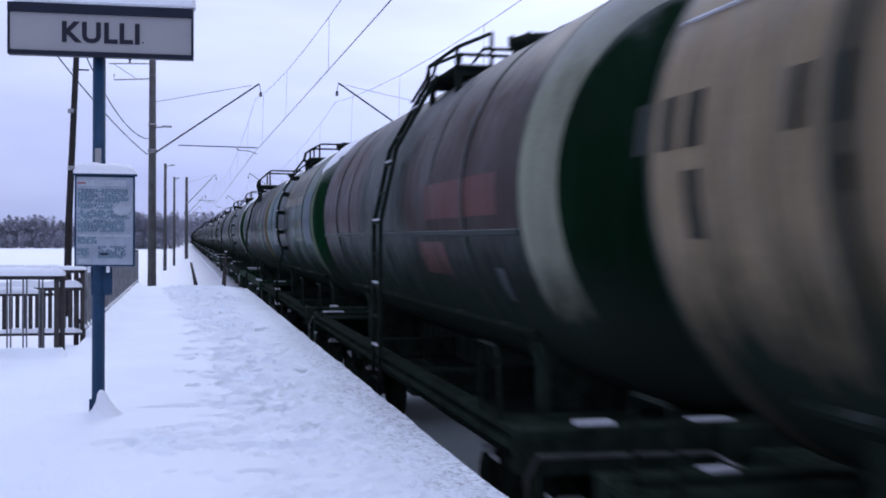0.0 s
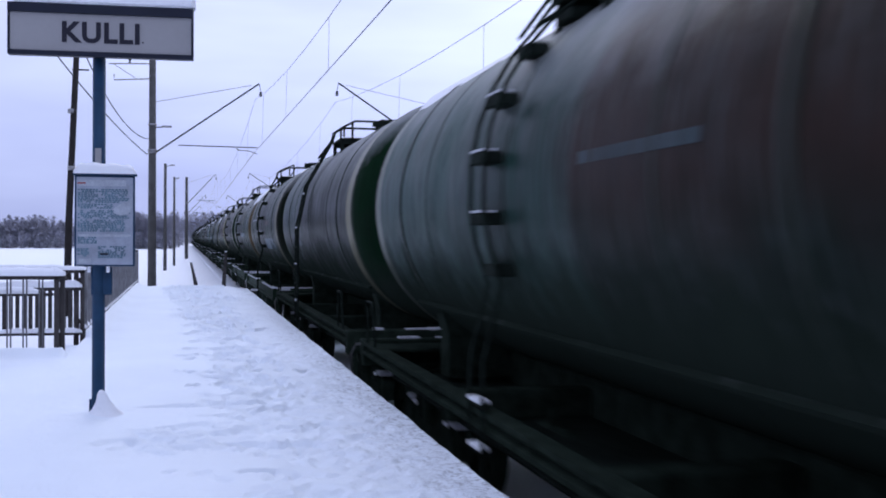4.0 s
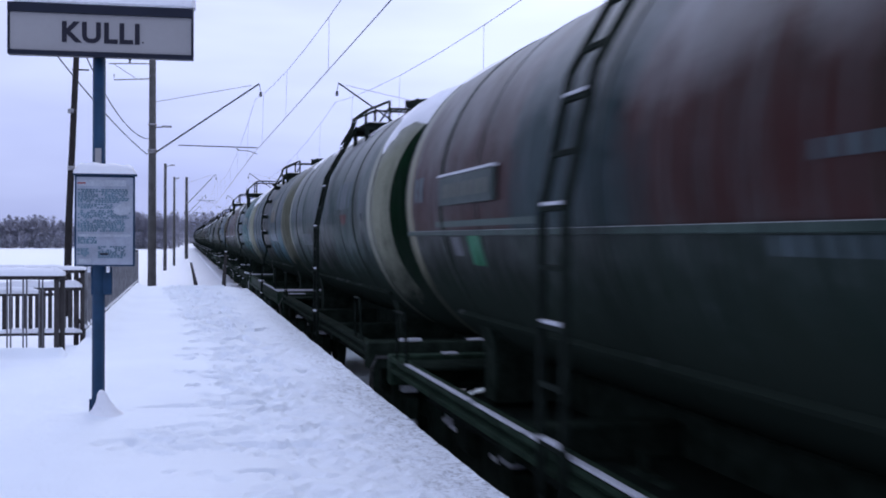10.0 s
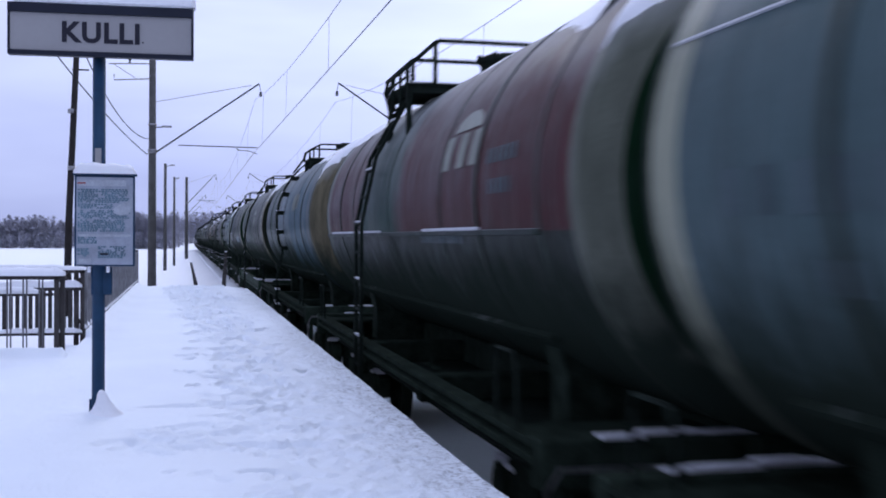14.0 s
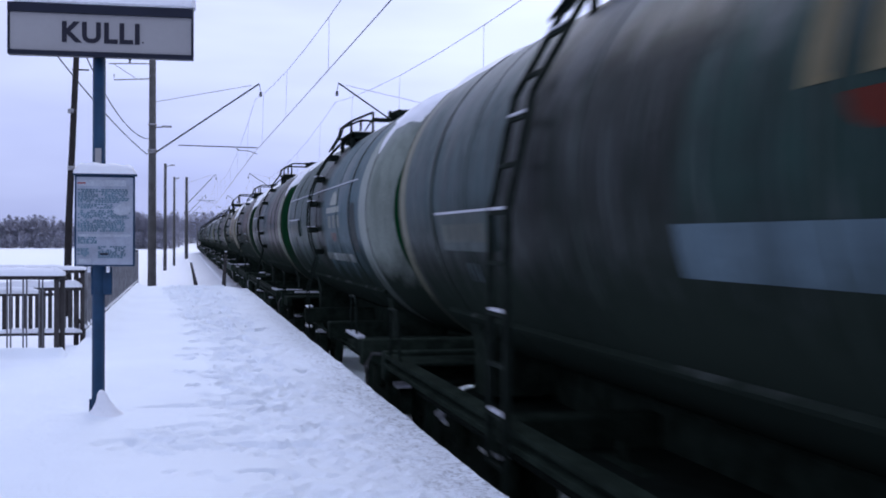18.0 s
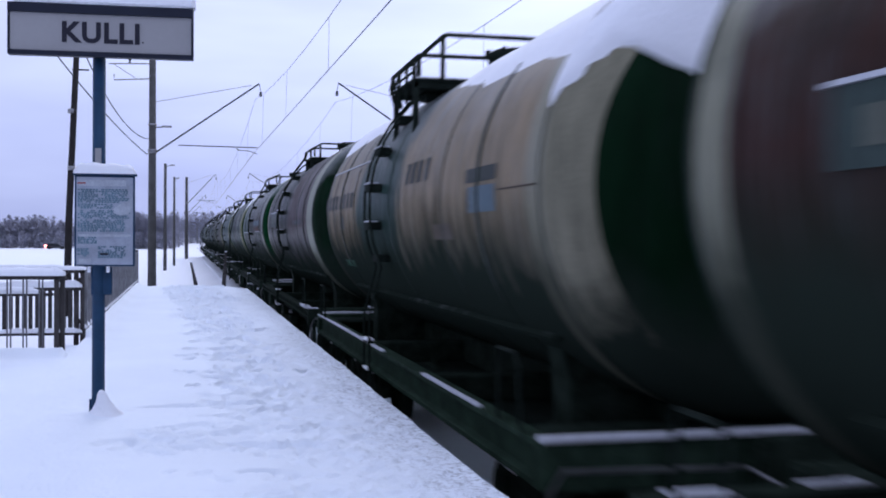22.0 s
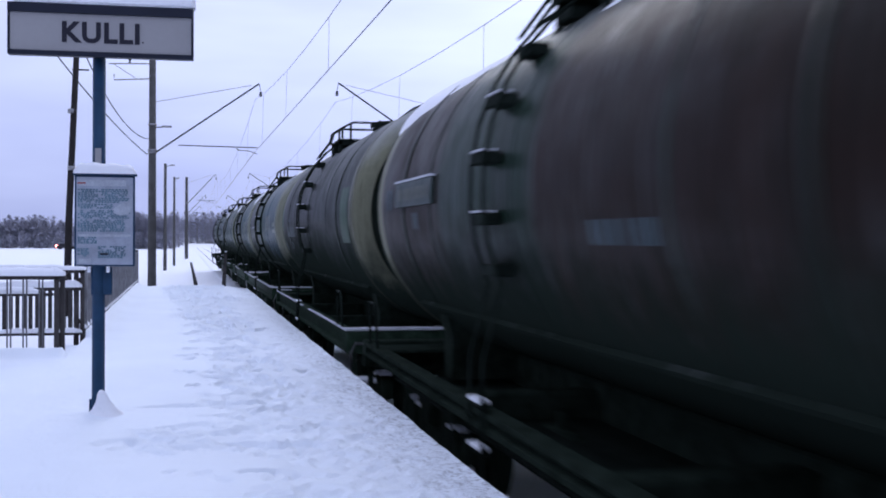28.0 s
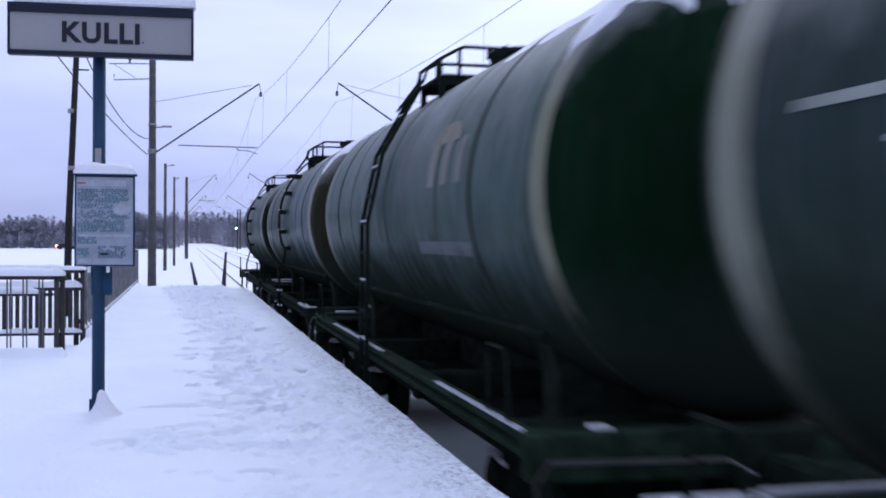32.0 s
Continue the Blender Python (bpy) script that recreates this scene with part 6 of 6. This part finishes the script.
    dict(powder=-0.3, rw=0.6, kr=1.22, lad_y=0.00, plat="loop", ridge=(15.5, -4.0, 4.9), label="dark blue-grey oil tank wagon with white emblem and bright green end", F=((0.068, 0.100, 0.122), (0.056, 0.084, 0.104)), C=(SLATE_D, SLATE_D), B=(SLATE, SLATE), ring=(0.40, 0.43, 0.43), dome=BRIGHT_GREEN, dome_grime=0.15, snow=0.45, grime=0.3, form="open", centre=(-1.0, 0.5),
         marks=[("arch", -2.40, -1.70, 5.2, 12.7, (0.52, 0.52, 0.5)), ("word", -2.64, -1.35, -7.3, -0.6, (0.52, 0.52, 0.5), 3), ("patch", -2.65, -1.30, 1.0, 4.1, (0.52, 0.52, 0.5)), ("bowl", -2.26, -1.64, -15.2, -10.1, (0.095, 0.022, 0.018)), ("patch", -3.37, -0.55, -26.4, -21.8, (0.40, 0.42, 0.44)), ("word", -4.03, -3.43, -20.1, 4.3, (0.04, 0.04, 0.042), 4), ("plate", 2.64, 4.12, -11.9, -0.4, (0.085, 0.087, 0.092), 5), ("word", 3.31, 3.62, -22.6, -14.3, (0.04, 0.04, 0.042), 1)]),
    dict(rw=0.55, kr=1.49, lad_y=0.35, label="maroon-brown oil tank wagon with cream ring and green end", F=((0.075, 0.046, 0.046), MAROON_D), C=((0.06, 0.075, 0.088), SLATE_D), B=(MAROON_D, SLATE_D), ring=(0.42, 0.40, 0.32), dome=GREEN, snow=0.6, grime=0.45, rear=CREAM,
         marks=[("word", -3.44, -1.98, -4.0, -0.1, (0.17, 0.17, 0.2), 11), ("plate", 2.44, 4.19, -1.5, 8.7, (0.085, 0.087, 0.092), 6), ("word", 3.21, 3.78, -9.9, -5.0, (0.17, 0.17, 0.2), 3)]),
    dict(soak=0.45, snow=0.7, rw=0.65, kr=1.50, lad_y=0.60, label="maroon-brown oil tank wagon with broad cream ring and dark end", F=((0.10, 0.052, 0.050), MAROON_D), C=(SLATE_D, SLATE_D), B=((0.060, 0.026, 0.024), (0.030, 0.022, 0.020)), ring=(0.44, 0.41, 0.34), dome=GREEN_D, grime=0.45,
         marks=[("word", -3.27, -1.70, -9.0, -6.0, (0.17, 0.17, 0.2), 11), ("word", -2.98, -1.85, -19.5, -16.7, (0.17, 0.17, 0.2), 8), ("plate", 2.42, 3.94, -4.5, 5.7, (0.085, 0.087, 0.092), 6), ("patch", 2.58, 3.21, -19.9, -8.4, (0.03, 0.07, 0.055))]),
    dict(soak=0.5, rw=0.30, kr=1.25, lad_y=0.60, ridge=(23, 1.7, 4.9), label="beige oil tank wagon with slate middle and dark lettering", F=(BEIGE, (0.36, 0.285, 0.225)), C=(SLATE, SLATE), B=(BEIGE, BEIGE), ring=(0.43, 0.38, 0.31), dome=GREEN_D, plat="high", snow=0.8, grime=0.3, centre=(-0.45, 2.2), sill="dark", rear=TAN,
         marks=[("word", -1.84, -0.72, 6.7, 14.7, (0.04, 0.04, 0.042), 4), ("patch", -4.05, -3.23, 2.8, 6.9, (0.04, 0.04, 0.042)), ("patch", -4.03, -3.30, -5.7, 1.6, (0.17, 0.24, 0.31)), ("patch", -2.72, -2.03, -13.5, -8.4, (0.085, 0.06, 0.045)), ("patch", -4.95, -4.09, -0.5, 0.0, (0.085, 0.06, 0.045)), ("word", 2.50, 5.25, 1.9, 9.5, (0.04, 0.04, 0.042), 8), ("patch", 3.30, 3.50, -8.7, -2.2, (0.04, 0.04, 0.042)), ("patch", 3.20, 4.05, -28.9, -25.1, (0.015, 0.09, 0.05))], band=(4.2, 4.35, BROWN, BROWN)),
    dict(powder=-0.3, fade=0.62, rw=0.90, kr=1.50, lad_y=0.45, label="maroon oil tank wagon with slate middle and white ring", F=(MAROON, MAROON_D), C=((0.032, 0.035, 0.036), SLATE_D), B=(MAROON_D, MAROON_D), ring=(0.46, 0.45, 0.38), dome=GREEN_D, snow=0.2, grime=0.35, centre=(-0.5, 2.2),
         marks=[("word", -3.07, -1.62, -2.9, -0.1, (0.17, 0.17, 0.2), 11), ("plate", 1.98, 3.61, -3.1, 9.0, (0.085, 0.087, 0.092), 6), ("word", 2.85, 3.19, -11.4, -5.4, (0.17, 0.17, 0.2), 2)]),
    dict(powder=0.28, fade=1.0, rw=0.65, kr=1.50, knuckle=BRIGHT_GREEN, lad_y=-0.60, plat="loop", label="sooty oil tank wagon with pale stripes, split white ring", F=(MAROON_D, SLATE_D), C=(SLATE_D, SLATE_D), B=((0.055, 0.085, 0.082), SLATE_D), ring=(0.44, 0.44, 0.42), ring_low=(0.38, 0.36, 0.29), dome=BRIGHT_GREEN, dome_grime=0.4, seam_at=-6.8, seam_pale=1, seam=1, seam_snow=1, snow=0.2, grime=0.5,
         marks=[("patch", -3.55, -0.95, 0.9, 6.7, (0.17, 0.24, 0.31)), ("word", -3.40, -1.18, -4.8, -0.5, (0.175, 0.062, 0.055), 12), ("word", -2.55, -2.16, 19.2, 29.3, (0.17, 0.17, 0.2), 2), ("patch", 0.51, 2.08, -27.2, -12.5, (0.034, 0.046, 0.055)), ("word", 2.69, 3.38, -1.4, 7.1, (0.17, 0.17, 0.2), 3)]),
    dict(rw=0.60, kr=1.46, lad_y=1.00, label="dark green-grey oil tank wagon with white emblem and yellowish ring", F=((0.06, 0.076, 0.07), (0.05, 0.062, 0.058)), C=(SLATE_D, SLATE_D), B=(SLATE, SLATE), ring=(0.42, 0.39, 0.25), dome=GREEN, dome_grime=0.2, ladder="bar", snow=0.4, grime=0.35, rear=YELLOW,
         marks=[("word", -2.51, -1.19, 5.4, 14.0, (0.52, 0.52, 0.5), 3), ("arch", -2.13, -1.30, 14.7, 22.2, (0.26, 0.215, 0.16)), ("patch", -4.44, -3.96, 12.6, 21.5, (0.04, 0.04, 0.042)), ("patch", -4.52, -4.07, 4.5, 12.2, (0.26, 0.215, 0.16)), ("word", -2.17, -1.27, -16.5, -13.7, (0.17, 0.17, 0.2), 8)]),
    dict(rw=0.50, kr=1.48, lad_y=0.20, label="grey-teal oil tank wagon with white lettering and pale rims", F=((0.07, 0.095, 0.10), (0.06, 0.08, 0.088)), C=(SLATE, SLATE), B=((0.075, 0.10, 0.105), (0.065, 0.085, 0.09)), ring=(0.40, 0.36, 0.24), dome=GREEN, snow=0.4, grime=0.35, rear=(0.46, 0.48, 0.48),
         marks=[("word", 4.50, 4.94, 1.0, 9.2, (0.52, 0.52, 0.5), 3), ("word", 4.58, 4.81, -9.7, -6.1, (0.17, 0.17, 0.2), 3), ("patch", 2.90, 3.38, -18.1, -7.8, (0.17, 0.17, 0.2)), ("word", 2.87, 3.32, 0.0, 5.4, (0.52, 0.52, 0.5), 5)]),
    dict(fade=0.75, powder=-0.25, rw=0.60, kr=1.46, lad_y=0.35, label="maroon oil tank wagon with slate middle, cream ring and green end", F=(MAROON_D, MAROON_D), C=(SLATE, SLATE_D), B=(MAROON_D, MAROON_D), ring=(0.38, 0.35, 0.26), dome=GREEN, snow=0.7, grime=0.4, centre=(-0.5, 2.2),
         marks=[("word", -2.26, -1.33, -14.4, -9.2, (0.17, 0.17, 0.2), 6), ("plate", 2.23, 3.85, -1.5, 7.4, (0.085, 0.087, 0.092), 7), ("word", 4.14, 4.51, -2.0, 6.0, (0.17, 0.17, 0.2), 2), ("word", 2.92, 3.21, -9.7, -4.0, (0.17, 0.17, 0.2), 2)]),
    dict(soak=0.3, fade=0.55, powder=-0.15, rw=0.20, kr=1.28, lad_y=0.50, label="green-black oil tank wagon with green panel and streaked cream ring", F=((0.026, 0.038, 0.036), (0.02, 0.03, 0.028)), C=(SLATE_D, SLATE_D), B=(SLATE_D, SLATE_D), ring=(0.33, 0.31, 0.24), dome=PITCH_BLACK, snow=0.3, grime=0.5, sill="dark",
         marks=[("patch", -4.67, -4.00, -15.6, 13.1, (0.055, 0.085, 0.055)), ("patch", 4.68, 5.00, -5.5, 9.8, (0.1, 0.2, 0.13)), ("word", 2.62, 4.08, -12.0, -4.5, (0.17, 0.17, 0.2), 6), ("word", 3.27, 3.56, -1.0, 1.7, (0.17, 0.17, 0.2), 2), ("word", 3.22, 3.55, -21.9, -16.4, (0.17, 0.17, 0.2), 2), ("word", 4.57, 4.84, -23.7, -16.2, (0.17, 0.17, 0.2), 1)]),
    dict(fade=1.15, powder=0.1, rear=SLATE_D, rw=0.30, kr=1.30, lad_y=0.30, label="dark blue-grey oil tank wagon with black straps and broad cream ring", F=((0.060, 0.085, 0.105), (0.045, 0.07, 0.10)), C=(SLATE, SLATE), B=(SLATE_D, SLATE_D), ring=(0.40, 0.385, 0.33), dome=PITCH_BLACK, hoops=(-0.1, 2.35), snow=0.25, grime=0.35, sill="dark",
         marks=[("word", -3.27, -1.51, -5.6, 8.8, (0.52, 0.52, 0.5), 4), ("patch", -4.60, -4.10, -2.5, 1.1, (0.52, 0.52, 0.5)), ("patch", -4.58, -4.08, -8.3, -4.9, (0.52, 0.52, 0.5)), ("word", -3.08, -1.46, -14.5, -11.2, (0.17, 0.17, 0.2), 9), ("plate", 2.17, 3.86, -12.1, -1.3, (0.085, 0.087, 0.092), 7), ("word", 2.76, 3.19, -24.5, -19.3, (0.17, 0.17, 0.2), 3)]),
    dict(fade=0.62, powder=0.1, rw=0.45, kr=1.32, dy=-0.4, lad_y=0.75, label="teal oil tank wagon with pale lettering and black straps", F=((0.050, 0.115, 0.130), (0.045, 0.10, 0.118)), C=((0.09, 0.12, 0.125), SLATE), B=((0.075, 0.09, 0.095), SLATE), ring=(0.40, 0.395, 0.35), dome=GREEN_D, hoops=(-0.1, 2.35), snow=0.35, grime=0.3, sill="dark",
         marks=[("word", -3.68, -2.07, -5.8, 9.1, (0.52, 0.52, 0.5), 4), ("patch", -4.46, -3.91, 4.0, 8.4, (0.17, 0.17, 0.2)), ("patch", -4.47, -3.92, -1.4, 2.8, (0.17, 0.17, 0.2)), ("word", -3.14, -2.38, -16.3, -12.6, (0.17, 0.17, 0.2), 6), ("patch", -4.46, -4.03, -20.4, -11.2, (0.16, 0.18, 0.21)), ("patch", -4.45, -4.01, -29.2, -24.6, (0.17, 0.17, 0.2)), ("plate", 2.12, 3.72, -12.1, -1.8, (0.085, 0.087, 0.092), 7), ("word", 2.72, 2.97, -20.0, -15.6, (0.17, 0.17, 0.2), 2), ("patch", 2.63, 4.35, 4.0, 5.6, (0.6, 0.6, 0.63))]),
    dict(long=0.1, rw=0.05, kr=1.46, lad_y=0.30, label="slate oil tank wagon with worn emblem, cream ring and green end", F=((0.080, 0.105, 0.10), (0.066, 0.085, 0.082)), C=((0.07, 0.088, 0.088), SLATE), B=(GREY, SLATE), ring=(0.36, 0.35, 0.28), dome=GREEN_D, ladder="bar", snow=0.45, grime=0.4, rear=(0.30, 0.31, 0.29), sill="dark", form="slim",
         marks=[("word", -3.30, -1.93, 3.9, 18.4, (0.40, 0.38, 0.37), 3), ("arch", -3.04, -2.06, 18.0, 25.6, (0.26, 0.215, 0.16)), ("patch", -3.48, -1.58, -18.7, -14.2, (0.16, 0.18, 0.21))]),
    dict(rw=0.50, kr=1.50, lad_y=-0.20, label="blue-grey oil tank wagon with pale ring and brown end", F=((0.09, 0.12, 0.15), (0.08, 0.105, 0.135)), C=(SLATE, SLATE), B=(SLATE, SLATE), ring=(0.40, 0.40, 0.36), dome=(0.05, 0.045, 0.035), snow=0.4, grime=0.4),
    dict(rw=0.50, kr=1.50, lad_y=0.20, label="last grey oil tank wagon with yellowish ring", F=(GREY, SLATE), C=(SLATE, SLATE), B=(SLATE_D, SLATE_D), ring=YELLOW, dome=SLATE_D, snow=0.2, grime=0.45, rear=SLATE_D),
]

TRAIN = [wagon(k - 1, sp) for k, sp in enumerate(SPECS)]


# ---- woods along the field ----
def woods():
    rng = random.Random(21)
    b = Build()

    def tree(x, y, h):
        z0 = -1.6 + 0.4 * max(0, min(6, (math.hypot(x, y) - 150) / 400))
        lean = rng.uniform(-0.04, 0.04)
        n = len(b.v)
        w = 0.05 + 0.011 * h
        b.v += [(x - w, y, z0), (x + w, y, z0), (x + lean * h, y, z0 + h)]
        b.face((n, n + 1, n + 2), 0)
        conifer = rng.random() < 0.25
        wide = h * rng.uniform(0.24, 0.40)
        for _ in range(int(45 + h * 9)):
            q = rng.random() ** 0.8
            zz = h * (0.06 + 0.94 * q)
            spread = wide * ((1.05 - q) if conifer else math.sin(min(1, 0.15 + q * 0.88) * math.pi) ** 0.7)
            a = rng.uniform(0, 2 * math.pi)
            rr = spread * rng.random() ** 0.5
            cx, cy, cz = x + lean * zz + rr * math.cos(a), y + rr * math.sin(a), z0 + zz
            L = rng.uniform(0.5, 1.5)
            up = rng.uniform(0.1, 1.5) if not conifer else rng.uniform(-0.5, 0.1)
            dx, dz = L * math.cos(a), L * up
            t = rng.uniform(0.035, 0.10) if not conifer else rng.uniform(0.10, 0.22)
            n = len(b.v)
            b.v += [(cx - dx * 0.5, cy, cz - dz * 0.5), (cx + t * 0.6, cy + L * math.sin(a) * 0.5, cz + t * 0.6), (cx + dx * 0.5, cy, cz + dz * 0.5), (cx - t * 0.6, cy - 0.1, cz - t * 0.6)]
            b.face((n, n + 1, n + 2, n + 3), 2 if rng.random() < 0.55 - 0.10 * zz else 1)

    def rise(x):
        return 0.80 + 0.13 * math.sin(x * 0.09 + 1.0) + 0.08 * math.sin(x * 0.31) + 0.05 * math.sin(x * 0.83)

    for k in range(1150):
        x = rng.uniform(-190, -3)
        d = 284 + 26 * rng.random() ** 1.2
        y = math.sqrt(max(900, d * d - x * x * 0.55))
        tree(x, y, rng.uniform(6.4, 11.0) * rise(x))
    for k in range(420):
        x = rng.uniform(-190, -3)
        y = math.sqrt(max(900, 279 ** 2 - x * x * 0.55)) + rng.uniform(-3, 3)
        tree(x, y, rng.uniform(1.6, 4.0))
    for _ in range(200):
        tree(rng.uniform(13, 110), 300 + rng.uniform(0, 30), rng.uniform(6.0, 9.5))
    for _ in range(260):
        x = -1.5 - rng.random() * 14 if rng.random() < 0.5 else 11 + rng.random() * 14
        tree(x, rng.uniform(300, 430), rng.uniform(6.0, 9.0))
    for _ in range(330):
        tree(rng.uniform(-25, 50), rng.uniform(440, 480), rng.uniform(9.0, 13.5))
    trunk = plain("grey_bark", (0.25, 0.24, 0.25), 0.9, 0.0, 0.3)
    twig = plain("frosted_twigs", (0.26, 0.26, 0.31), 0.9, 0.0, 0.15, 0.3)
    frost = plain("snowy_twigs", (0.45, 0.46, 0.53), 0.9, 0.0, 0.2, 0.3)
    tagged(piece("woods", b.mesh("woods", trunk, twig, frost)), "bare frosted birch and alder woods behind the field", "woods", kind="stuff")


woods()


def signal_mast():
    t = thing("railway_signal", "slim signal mast with a pale green light", "signal", pose(10.6, 228.0, RAIL - 0.3))
    part("mast", Build().tube([(0, 0, -0.5), (0, 0, 8.6)], 0.11, 8), BLACK, t)
    part("head", Build().box(-0.32, 0.05, -0.2, 0.0, 4.1, 5.5, 0.05), BLACK, t)
    part("lens", Build().tube([(-0.28, -0.21, 4.75), (-0.28, -0.27, 4.75)], 0.21, 10), glow("signal_lens", (0.62, 1.0, 0.82), 5.0), t, "lit green lens")
    part("ladder", Build().box(-0.95, -0.90, -0.03, 0.03, 0, 4.0), BLACK, t)


signal_mast()


# ---- a car on the far road ----
def parked_car():
    """A dark estate car that rolls up to the level crossing with its tail lights on."""
    t = thing("car", "dark car with lit red tail lights on the far road", "car", pose(-26.4, 262.0, -1.60))
    body = plain("dark_car_paint", (0.03, 0.03, 0.035), 0.4)
    glass = plain("dark_car_glass", (0.02, 0.022, 0.026), 0.1)
    b = Build().prism([(-0.85, 0.35), (-0.85, 0.75), (-0.70, 0.85), (0.70, 0.85), (0.85, 0.75), (0.85, 0.35)], -2.2, 2.2)
    part("body", b, body, t)
    b = Build()
    n = [(-1.9, 0.85), (-1.5, 1.42), (0.3, 1.45), (1.1, 0.85)]
    b.v += [(x, -0.72, z) for x, z in n] + [(x, 0.72, z) for x, z in n]
    for i in range(4):
        j = (i + 1) % 4
        b.face((i, j, 4 + j, 4 + i))
    b.face((0, 1, 2, 3))
    b.face((4, 5, 6, 7))
    part("cabin", b, glass, t)
    for x in (-1.35, 1.35):
        for y in (-0.78, 0.78):
            part("wheel", Build().lathe([(0.30, -0.1), (0.33, -0.07), (0.33, 0.07), (0.30, 0.1)], "y", 14, (x, y, 0.33)), BLACK, t)
    for y in (-0.62, 0.62):
        part("tail_light", Build().box(-2.30, -2.08, y - 0.34, y + 0.34, 0.55, 1.10, 0.03), glow("tail_light", (1.0, 0.22, 0.20), 14.0), t, "glowing red tail light")
    part("headlight", Build().box(2.14, 2.25, -0.7, 0.7, 0.55, 0.72, 0.03), glow("headlight", (1.0, 0.9, 0.8), 2.0), t, "glowing headlight")
    return t


CAR = parked_car()


# ---- movement ----
def run(t):
    """How far the train has come after t seconds."""
    return 10.13 * t + 0.0123 * t * t


def motions():
    times = [k * 2.0 for k in range(17)]
    for t, wheels in TRAIN:
        x, y, z = t.location
        walk(t, [(s, pose(x, y - run(s), z)) for s in times])
    # the far car comes from behind the edge of the view, slows and stops
    cx, cy, cz = CAR.location
    stops = ((0.0, -90.0), (16.0, -26.0), (18.4, -14.7), (19.0, -11.6), (20.0, -8.0), (21.0, -4.8), (22.0, -2.3), (23.0, -0.5), (24.0, 0.0), (32.0, 0.0))
    walk(CAR, [(s, pose(cx + o, cy, cz)) for s, o in stops])
    # all wheels roll alike: the leading and the trailing pair of a bogie are keyed once
    for k in (0, 1):
        first = TRAIN[0][1][k]
        x, y, z = first.location
        walk(first, [(n / 15, pose(x, y, z, math.degrees(run(n / 15) / 0.475) % 360)) for n in range(481)])
        for _, wheels in TRAIN:
            for w in wheels[k::2]:
                if w is not first:
                    w.rotation_mode = "QUATERNION"
                    ad = w.animation_data_create()
                    ad.action = first.animation_data.action
                    ad.action_slot = first.animation_data.action_slot


motions()
